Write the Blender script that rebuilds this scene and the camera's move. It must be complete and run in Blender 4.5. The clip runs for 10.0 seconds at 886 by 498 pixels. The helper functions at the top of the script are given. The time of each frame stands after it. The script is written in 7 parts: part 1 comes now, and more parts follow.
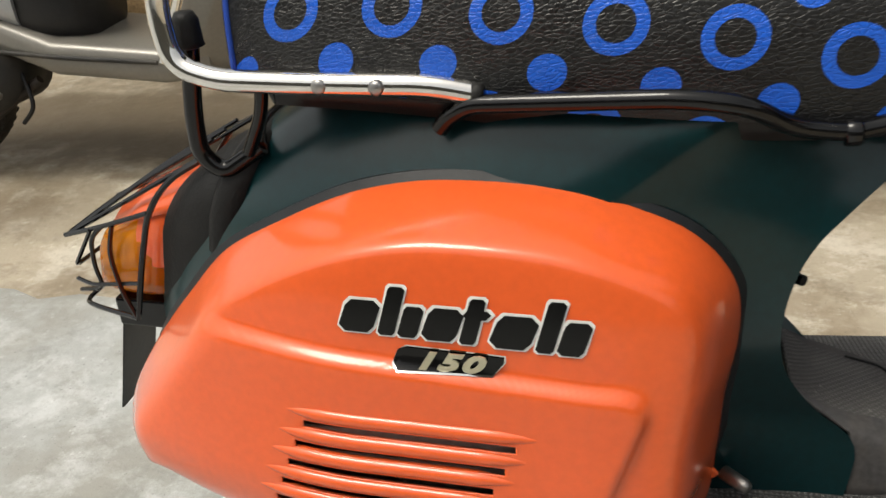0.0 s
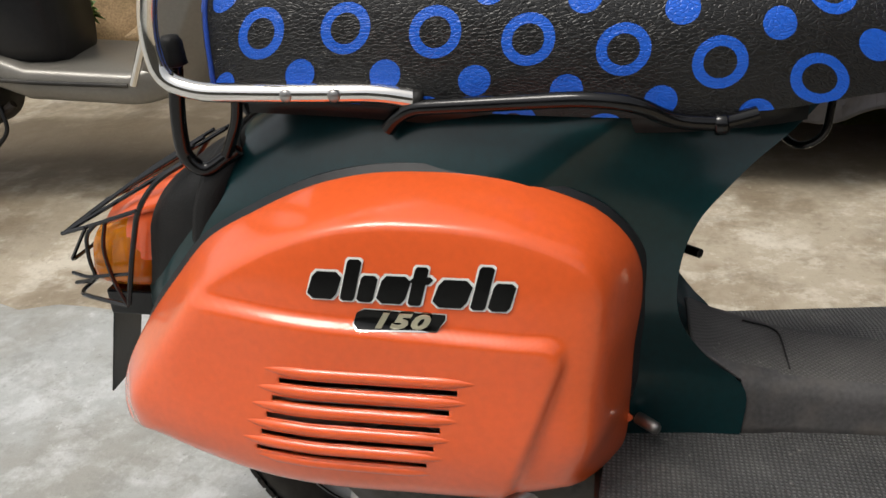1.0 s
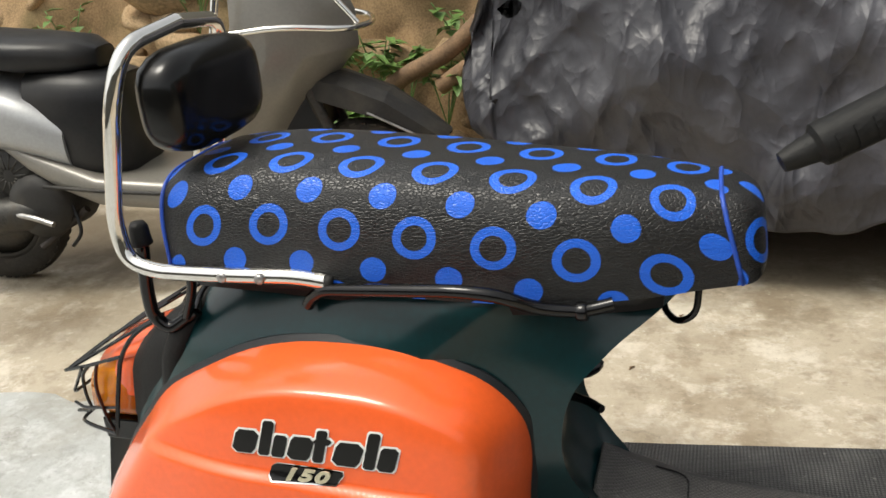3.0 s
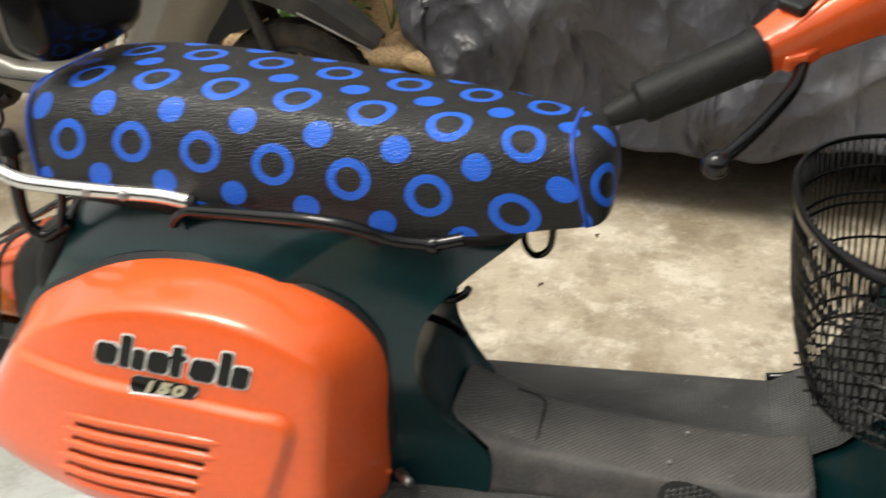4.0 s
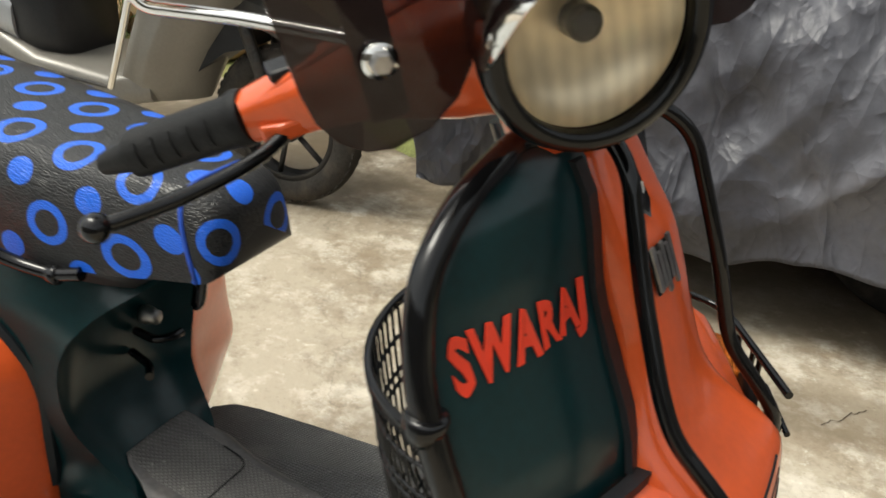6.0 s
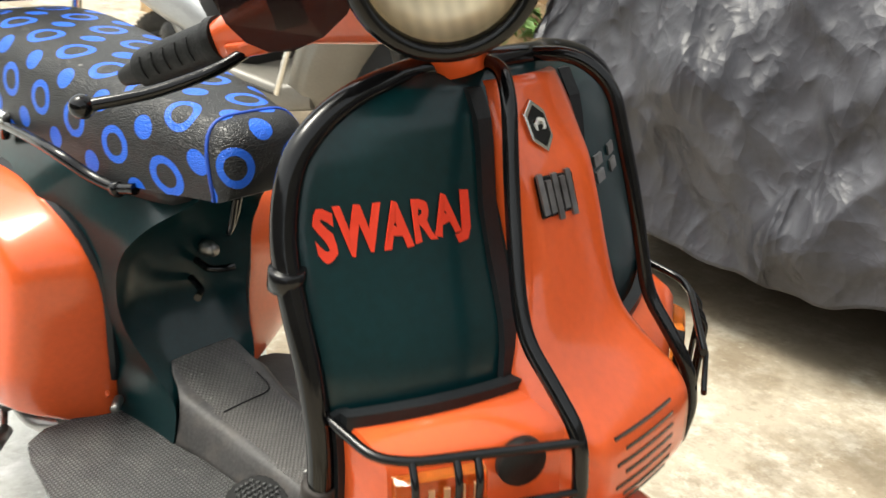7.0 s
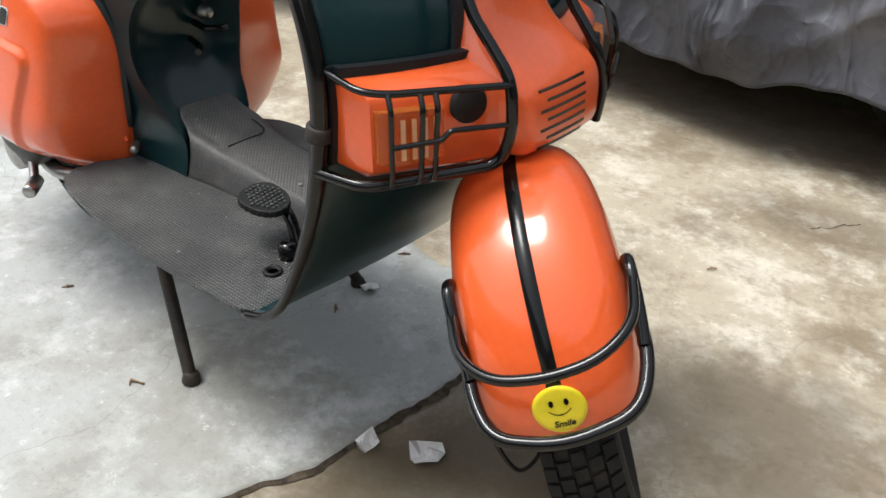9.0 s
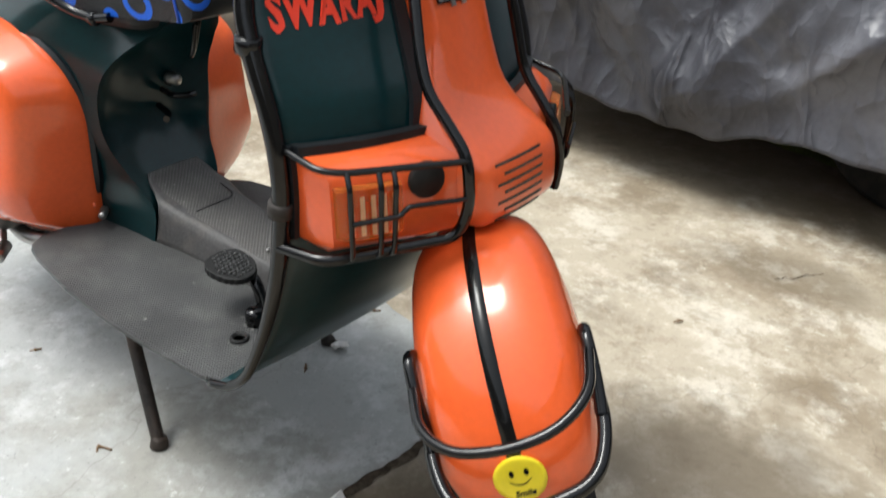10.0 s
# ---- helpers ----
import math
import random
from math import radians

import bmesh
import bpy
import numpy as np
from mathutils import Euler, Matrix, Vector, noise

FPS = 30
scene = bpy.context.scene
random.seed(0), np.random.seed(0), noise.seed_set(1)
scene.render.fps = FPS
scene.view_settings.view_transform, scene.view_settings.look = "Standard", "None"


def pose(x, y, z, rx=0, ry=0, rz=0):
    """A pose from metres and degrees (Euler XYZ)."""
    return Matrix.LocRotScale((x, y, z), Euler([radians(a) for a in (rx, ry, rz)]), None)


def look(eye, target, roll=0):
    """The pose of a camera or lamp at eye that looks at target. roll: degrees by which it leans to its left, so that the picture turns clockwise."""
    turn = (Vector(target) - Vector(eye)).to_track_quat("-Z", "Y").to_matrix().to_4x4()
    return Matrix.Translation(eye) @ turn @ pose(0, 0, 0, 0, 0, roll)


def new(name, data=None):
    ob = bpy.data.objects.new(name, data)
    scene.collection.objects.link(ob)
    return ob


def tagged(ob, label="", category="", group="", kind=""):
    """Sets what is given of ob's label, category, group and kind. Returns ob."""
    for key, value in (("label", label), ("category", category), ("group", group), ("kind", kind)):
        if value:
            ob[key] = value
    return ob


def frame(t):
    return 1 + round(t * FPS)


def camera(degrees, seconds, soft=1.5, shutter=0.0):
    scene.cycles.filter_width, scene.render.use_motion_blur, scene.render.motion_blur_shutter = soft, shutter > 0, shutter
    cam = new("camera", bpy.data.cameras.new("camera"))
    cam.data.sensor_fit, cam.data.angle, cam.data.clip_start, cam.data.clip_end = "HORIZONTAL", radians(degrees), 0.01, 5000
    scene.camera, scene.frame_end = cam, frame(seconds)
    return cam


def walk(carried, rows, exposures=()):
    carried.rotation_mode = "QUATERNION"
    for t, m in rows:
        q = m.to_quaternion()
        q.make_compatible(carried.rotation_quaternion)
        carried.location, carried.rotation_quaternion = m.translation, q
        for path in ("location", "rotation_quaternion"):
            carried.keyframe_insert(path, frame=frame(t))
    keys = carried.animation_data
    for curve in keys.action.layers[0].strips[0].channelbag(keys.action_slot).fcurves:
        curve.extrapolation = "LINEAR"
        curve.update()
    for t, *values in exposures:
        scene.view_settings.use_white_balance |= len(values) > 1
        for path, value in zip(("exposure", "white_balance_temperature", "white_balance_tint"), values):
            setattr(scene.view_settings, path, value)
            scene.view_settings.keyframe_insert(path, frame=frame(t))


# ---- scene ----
cam = camera(54.4, 10.0, shutter=0.4)
PATH = [
    (0, (-0.295, -0.744, 0.903), (-0.737, 0.965, -0.039), -3.2),
    (0.5, (-0.265, -0.825, 0.921), (-0.667, 0.92, 0.03), -3.1),
    (1, (-0.249, -0.876, 0.931), (-0.615, 0.872, 0.029), -3.4),
    (1.5, (-0.222, -0.89, 0.94), (-0.611, 0.843, 0.02), -3.9),
    (2, (-0.118, -0.889, 0.944), (-0.629, 0.818, 0.037), -4.9),
    (2.5, (-0.044, -0.881, 1.026), (-0.637, 0.787, 0.095), -6.2),
    (2.7, (-0.039, -0.889, 1.049), (-0.638, 0.868, 0.305), -6.2),
    (3.8, (0.059, -0.895, 1.122), (-0.468, 0.789, 0.182), -2.4),
    (4, (0.087, -0.862, 1.111), (-0.41, 0.808, 0.129), -1.9),
    (4.5, (0.202, -0.736, 1.114), (-0.14, 0.982, 0.149), 0.9),
    (5, (0.313, -0.693, 1.126), (-0.105, 1.027, 0.195), 0.6),
    (5.5, (0.468, -0.669, 1.126), (-0.277, 0.979, 0.272), 2.5),
    (6, (0.54, -0.603, 1.101), (-0.268, 0.993, 0.206), 3.2),
    (6.2, (0.567, -0.56, 1.09), (-0.277, 1.004, 0.173), 4.8),
    (7.3, (0.899, -0.611, 1.031), (-0.39, 0.712, 0.266), 1.9),
    (7.5, (0.948, -0.638, 1.015), (-0.348, 0.667, 0.229), 0.8),
    (8, (0.989, -0.711, 0.993), (-0.218, 0.558, 0.027), 1.5),
    (8.5, (1.0, -0.771, 0.984), (-0.113, 0.5, -0.086), 2.6),
    (9, (1.003, -0.795, 0.996), (-0.035, 0.526, -0.088), 3.5),
    (9.5, (1.017, -0.804, 1.006), (0.012, 0.543, -0.078), 3.4),
    (10, (1.016, -0.781, 1.036), (-0.02, 0.606, 0.033), 3.5),
]
EXPOSURES = [(0, 0.28, 6950, 7), (1, 0.14, 6650, 9), (1.5, 0.15, 6650, 9), (2.5, 0.47, 6800, 7), (3.8, 0.6, 6950, 6), (4.5, 0.55, 7100, 5), (5.5, 0.6, 6800, 6), (6.2, 0.67, 6750, 4), (7.3, 1.52, 6850, 5), (7.5, 1.66, 6800, 6), (8, 0.91, 6500, 9), (8.5, 0.64, 6500, 9), (9, 0.73, 6300, 7), (9.5, 0.73, 6300, 7), (10, 0.78, 6250, 6)]
walk(cam, [(t, look(eye, aim, roll)) for t, eye, aim, roll in PATH], EXPOSURES)

# ---- world and light ----
world = bpy.data.worlds.new("world")
scene.world = world
world.use_nodes = True
_wn, _wl = world.node_tree.nodes, world.node_tree.links
_sky = _wn.new("ShaderNodeTexSky")
_sky.sky_type = "NISHITA"
_sky.sun_disc = False
_sky.sun_elevation, _sky.sun_rotation = radians(67), radians(231)
_sky.air_density, _sky.dust_density, _sky.ozone_density = 1.0, 4.0, 1.0
_pale = _wn.new("ShaderNodeHueSaturation")  # thin cloud takes most of the blue out
_pale.inputs["Saturation"].default_value = 0.25
_wl.new(_sky.outputs["Color"], _pale.inputs["Color"])
_wl.new(_pale.outputs["Color"], _wn["Background"].inputs["Color"])
_wn["Background"].inputs["Strength"].default_value = 0.15
sun = new("sun", bpy.data.lights.new("sun", "SUN"))
sun.data.energy, sun.data.angle, sun.data.color = 1.5, radians(22), (1.0, 0.96, 0.9)
sun.matrix_world = look((-2.0, -1.6, 6.2), (0, 0, 0))


# ---- materials ----
def links(m):
    return m.node_tree.nodes, m.node_tree.links


def surface(name, color, rough=0.5, metal=0.0, vary=0.12, scale=8.0, fine=120.0, bump=0.0, bump_scale=200.0,
            dirt=None, dirt_amount=0.0, dirt_scale=5.0, coat=0.0, coat_rough=0.05, rough_vary=0.1, specular=0.5):
    """A procedural material with variation at two scales, wear and a fine bump."""
    m = bpy.data.materials.new(name)
    m.use_nodes = True
    n, l = links(m)
    b = n["Principled BSDF"]
    co = n.new("ShaderNodeTexCoord")
    big, small = n.new("ShaderNodeTexNoise"), n.new("ShaderNodeTexNoise")
    big.inputs["Scale"].default_value, big.inputs["Detail"].default_value = scale, 5
    small.inputs["Scale"].default_value, small.inputs["Detail"].default_value = fine, 3
    for t in (big, small):
        l.new(co.outputs["Object"], t.inputs["Vector"])
    add = n.new("ShaderNodeMath")
    add.operation = "ADD"
    l.new(big.outputs["Fac"], add.inputs[0]), l.new(small.outputs["Fac"], add.inputs[1])
    ramp = n.new("ShaderNodeMapRange")
    ramp.inputs["From Min"].default_value, ramp.inputs["From Max"].default_value = 0.7, 1.3
    ramp.inputs["To Min"].default_value, ramp.inputs["To Max"].default_value = 1 - vary, 1 + vary
    l.new(add.outputs[0], ramp.inputs["Value"])
    mul = n.new("ShaderNodeVectorMath")
    mul.operation = "SCALE"
    mul.inputs[0].default_value = color
    l.new(ramp.outputs["Result"], mul.inputs["Scale"])
    out = mul.outputs["Vector"]
    if dirt:
        d = n.new("ShaderNodeTexNoise")
        d.inputs["Scale"].default_value, d.inputs["Detail"].default_value = dirt_scale, 8
        l.new(co.outputs["Object"], d.inputs["Vector"])
        r = n.new("ShaderNodeMapRange")
        r.inputs["From Min"].default_value, r.inputs["From Max"].default_value = 0.48, 0.72
        r.inputs["To Max"].default_value = dirt_amount
        l.new(d.outputs["Fac"], r.inputs["Value"])
        mix = n.new("ShaderNodeMix")
        mix.data_type = "RGBA"
        l.new(r.outputs["Result"], mix.inputs["Factor"])
        l.new(out, mix.inputs["A"])
        mix.inputs["B"].default_value = (*dirt, 1)
        out = mix.outputs["Result"]
    l.new(out, b.inputs["Base Color"])
    rr = n.new("ShaderNodeMapRange")
    rr.inputs["From Min"].default_value, rr.inputs["From Max"].default_value = 0.3, 0.7
    rr.inputs["To Min"].default_value, rr.inputs["To Max"].default_value = max(0.02, rough - rough_vary / 2), min(1, rough + rough_vary / 2)
    l.new(big.outputs["Fac"], rr.inputs["Value"])
    l.new(rr.outputs["Result"], b.inputs["Roughness"])
    b.inputs["Metallic"].default_value = metal
    b.inputs["Coat Weight"].default_value = coat
    b.inputs["Coat Roughness"].default_value = coat_rough
    b.inputs["Specular IOR Level"].default_value = specular
    if bump:
        t = n.new("ShaderNodeTexNoise")
        t.inputs["Scale"].default_value, t.inputs["Detail"].default_value = bump_scale, 4
        l.new(co.outputs["Object"], t.inputs["Vector"])
        bp = n.new("ShaderNodeBump")
        bp.inputs["Strength"].default_value, bp.inputs["Distance"].default_value = bump, 0.002
        l.new(t.outputs["Fac"], bp.inputs["Height"])
        l.new(bp.outputs["Normal"], b.inputs["Normal"])
    return m


ORANGE = surface("orange_paint", (0.78, 0.112, 0.023), 0.42, vary=0.06, scale=3, coat=1.0, coat_rough=0.12, rough_vary=0.1, bump=0.012, bump_scale=30, specular=0.25)
GREEN = surface("dark_green_paint", (0.0012, 0.021, 0.024), 0.4, vary=0.18, scale=3, coat=0.7, coat_rough=0.2, rough_vary=0.12, bump=0.012, bump_scale=25,
                dirt=(0.01, 0.026, 0.025), dirt_amount=0.1, dirt_scale=9, specular=0.1)
BLACK = surface("black_enamel", (0.0035, 0.0035, 0.004), 0.14, vary=0.3, scale=12, bump=0.05, bump_scale=90, rough_vary=0.14,
                dirt=(0.018, 0.017, 0.015), dirt_amount=0.2, dirt_scale=14, specular=0.42)
BAND = surface("grey_black_band", (0.012, 0.014, 0.016), 0.42, vary=0.2, scale=12, bump=0.1, specular=0.3)
RUBBER = surface("black_rubber", (0.009, 0.009, 0.009), 0.55, vary=0.25, scale=15, bump=0.3, bump_scale=300,
                 dirt=(0.04, 0.038, 0.035), dirt_amount=0.3, dirt_scale=11, specular=0.25)
MAT = surface("dusty_rubber_mat", (0.1, 0.1, 0.1), 0.55, vary=0.35, scale=7, fine=420, bump=0.0,
              dirt=(0.2, 0.198, 0.19), dirt_amount=0.6, dirt_scale=16, specular=0.35)
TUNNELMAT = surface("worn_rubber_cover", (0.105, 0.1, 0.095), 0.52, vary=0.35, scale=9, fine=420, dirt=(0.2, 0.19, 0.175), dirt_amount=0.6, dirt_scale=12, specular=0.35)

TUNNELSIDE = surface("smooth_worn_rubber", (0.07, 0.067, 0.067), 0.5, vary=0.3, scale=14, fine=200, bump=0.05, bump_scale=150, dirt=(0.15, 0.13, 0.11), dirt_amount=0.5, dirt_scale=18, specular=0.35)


def stud_relief(m, turn=0.0, pitch=62, keep=0.45, depth=0.0022):
    """The fine chequered tread of a rubber mat: raised dusty studs, shade painted into the joints, a few pale flecks.
    """
    n, l = links(m)
    b = n["Principled BSDF"]
    co, mp = n.new("ShaderNodeTexCoord"), n.new("ShaderNodeMapping")
    mp.inputs["Rotation"].default_value = (0, 0, radians(turn))
    l.new(co.outputs["Object"], mp.inputs["Vector"])
    a, c = n.new("ShaderNodeTexWave"), n.new("ShaderNodeTexWave")
    a.bands_direction, c.bands_direction = "X", "Y"
    for w in (a, c):
        w.inputs["Scale"].default_value = pitch
        l.new(mp.outputs["Vector"], w.inputs["Vector"])
    mul, bp = n.new("ShaderNodeMath"), n.new("ShaderNodeBump")
    mul.operation = "MULTIPLY"
    l.new(a.outputs["Fac"], mul.inputs[0]), l.new(c.outputs["Fac"], mul.inputs[1])
    bp.inputs["Strength"].default_value, bp.inputs["Distance"].default_value = 1.0, depth
    l.new(mul.outputs[0], bp.inputs["Height"]), l.new(bp.outputs["Normal"], b.inputs["Normal"])
    shade, dust_and_shade = n.new("ShaderNodeMapRange"), n.new("ShaderNodeVectorMath")
    shade.inputs["To Min"].default_value, shade.inputs["To Max"].default_value = keep, 1.25
    dust_and_shade.operation = "SCALE"
    l.new(mul.outputs[0], shade.inputs["Value"])
    l.new(b.inputs["Base Color"].links[0].from_socket, dust_and_shade.inputs[0]), l.new(shade.outputs["Result"], dust_and_shade.inputs["Scale"])
    fleck, cut, mix = n.new("ShaderNodeTexNoise"), n.new("ShaderNodeMapRange"), n.new("ShaderNodeMix")
    fleck.inputs["Scale"].default_value, fleck.inputs["Detail"].default_value = 95, 2
    cut.inputs["From Min"].default_value, cut.inputs["From Max"].default_value, cut.inputs["To Max"].default_value = 0.7, 0.76, 0.6
    mix.data_type = "RGBA"
    mix.inputs["B"].default_value = (0.32, 0.31, 0.29, 1)
    l.new(co.outputs["Object"], fleck.inputs["Vector"]), l.new(fleck.outputs["Fac"], cut.inputs["Value"])
    l.new(cut.outputs["Result"], mix.inputs["Factor"]), l.new(dust_and_shade.outputs["Vector"], mix.inputs["A"]), l.new(mix.outputs["Result"], b.inputs["Base Color"])


stud_relief(MAT)
stud_relief(TUNNELMAT, 45, 66, 0.75, 0.0012)
CHROME = surface("chrome", (0.8, 0.78, 0.74), 0.08, 1.0, vary=0.04, rough_vary=0.06)
STEEL = surface("dull_steel", (0.42, 0.41, 0.4), 0.4, 1.0, vary=0.2, dirt=(0.1, 0.08, 0.06), dirt_amount=0.5, dirt_scale=25)
ENGINE = surface("oily_metal", (0.05, 0.048, 0.044), 0.5, 0.6, vary=0.4, scale=30, bump=0.4, bump_scale=80, dirt=(0.05, 0.04, 0.03), dirt_amount=0.8, dirt_scale=30)
TYRE = surface("tyre_rubber", (0.014, 0.0135, 0.013), 0.7, vary=0.25, scale=20, bump=0.4, dirt=(0.09, 0.075, 0.06), dirt_amount=0.35, dirt_scale=16, specular=0.2)
PALEGOLD = surface("pale_gold_plate", (0.62, 0.58, 0.42), 0.3, 0.7, vary=0.15)
WHITE = surface("white_vinyl", (0.78, 0.78, 0.75), 0.4, vary=0.04)
RED = surface("red_vinyl", (0.8, 0.05, 0.02), 0.35, vary=0.06)
YELLOW = surface("yellow_sticker", (0.85, 0.68, 0.02), 0.4, vary=0.06, scale=40)
PAPER = surface("torn_paper", (0.7, 0.68, 0.66), 0.8, vary=0.06, scale=40)
GREYPAINT = surface("grey_metallic_paint", (0.19, 0.178, 0.155), 0.38, 0.25, vary=0.08, coat=0.3, dirt=(0.16, 0.145, 0.12), dirt_amount=0.35, dirt_scale=6)
SILVER = surface("silver_grey_paint", (0.36, 0.365, 0.37), 0.35, 0.4, vary=0.08, coat=0.3)
PLASTIC = surface("dark_plastic", (0.01, 0.01, 0.011), 0.4, vary=0.25, bump=0.2, dirt=(0.06, 0.055, 0.05), dirt_amount=0.3, specular=0.3)
LEATHER = surface("tan_tag", (0.36, 0.2, 0.08), 0.6, vary=0.25, scale=40, bump=0.2)
BLACKINK = surface("black_vinyl", (0.004, 0.004, 0.004), 0.2, vary=0.2, specular=0.35)
BLUEINK = surface("blue_enamel", (0.02, 0.05, 0.2), 0.3)
RUST = surface("rusty_steel", (0.028, 0.023, 0.02), 0.6, 0.3, vary=0.35, scale=30, bump=0.3, dirt=(0.09, 0.055, 0.035), dirt_amount=0.45, dirt_scale=20)
MUD = surface("dry_earth", (0.3, 0.205, 0.115), 0.9, vary=0.4, scale=9, bump=0.8, bump_scale=40, dirt=(0.09, 0.09, 0.04), dirt_amount=0.6, dirt_scale=4, specular=0.1)
BARK = surface("dead_branch", (0.18, 0.11, 0.06), 0.85, vary=0.35, scale=20, bump=0.6, bump_scale=60)
PLASTER = surface("plaster", (0.13, 0.125, 0.11), 0.85, vary=0.12, scale=2, bump=0.3, bump_scale=60)


def glassy(name, color, rough, transmission, ior=1.45, alpha=1.0):
    m = bpy.data.materials.new(name)
    m.use_nodes = True
    b = m.node_tree.nodes["Principled BSDF"]
    b.inputs["Base Color"].default_value = (*color, 1)
    b.inputs["Roughness"].default_value = rough
    b.inputs["Transmission Weight"].default_value = transmission
    b.inputs["IOR"].default_value = ior
    b.inputs["Alpha"].default_value = alpha
    return m


INDICATOR = glassy("orange_plastic", (1.0, 0.3, 0.05), 0.06, 0.75)
PALERIB = surface("pale_reflector_rib", (0.75, 0.42, 0.22), 0.2, vary=0.1)
AMBER = glassy("amber_plastic", (1.0, 0.36, 0.02), 0.07, 0.6)


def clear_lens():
    """Thin fluted glass: clear, flute shading painted in as bands, with a gloss that grows towards grazing angles."""
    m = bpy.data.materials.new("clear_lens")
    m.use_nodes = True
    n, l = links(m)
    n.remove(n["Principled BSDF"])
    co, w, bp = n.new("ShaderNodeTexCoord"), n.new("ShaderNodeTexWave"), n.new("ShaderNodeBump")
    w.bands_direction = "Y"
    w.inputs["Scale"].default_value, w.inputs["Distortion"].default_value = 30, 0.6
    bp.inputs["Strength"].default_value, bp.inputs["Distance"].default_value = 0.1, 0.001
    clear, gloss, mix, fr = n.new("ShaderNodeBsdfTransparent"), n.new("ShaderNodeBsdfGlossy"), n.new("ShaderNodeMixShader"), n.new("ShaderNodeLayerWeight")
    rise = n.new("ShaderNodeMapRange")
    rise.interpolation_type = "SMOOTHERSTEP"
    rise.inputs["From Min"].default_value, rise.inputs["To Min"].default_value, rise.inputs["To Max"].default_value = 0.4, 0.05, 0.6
    # the flutes' light and dark, painted as bands of transparent colour
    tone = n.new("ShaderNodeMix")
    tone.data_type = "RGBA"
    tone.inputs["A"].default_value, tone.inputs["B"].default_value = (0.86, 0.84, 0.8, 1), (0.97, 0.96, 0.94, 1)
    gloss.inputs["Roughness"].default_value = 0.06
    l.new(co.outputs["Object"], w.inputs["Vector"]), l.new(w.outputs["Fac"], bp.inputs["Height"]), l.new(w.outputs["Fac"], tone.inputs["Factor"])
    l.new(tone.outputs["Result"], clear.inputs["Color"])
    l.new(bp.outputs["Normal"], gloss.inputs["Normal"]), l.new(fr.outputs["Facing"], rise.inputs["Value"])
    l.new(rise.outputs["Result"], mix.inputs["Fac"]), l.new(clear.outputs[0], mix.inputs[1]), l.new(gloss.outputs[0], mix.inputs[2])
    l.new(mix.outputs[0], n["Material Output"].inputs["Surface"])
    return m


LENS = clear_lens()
TINT = glassy("smoked_acrylic", (0.016, 0.007, 0.007), 0.05, 0.0, alpha=0.8)
REFLECTOR = surface("tarnished_reflector", (0.88, 0.76, 0.55), 0.34, 0.65, vary=0.2, scale=18, fine=40)


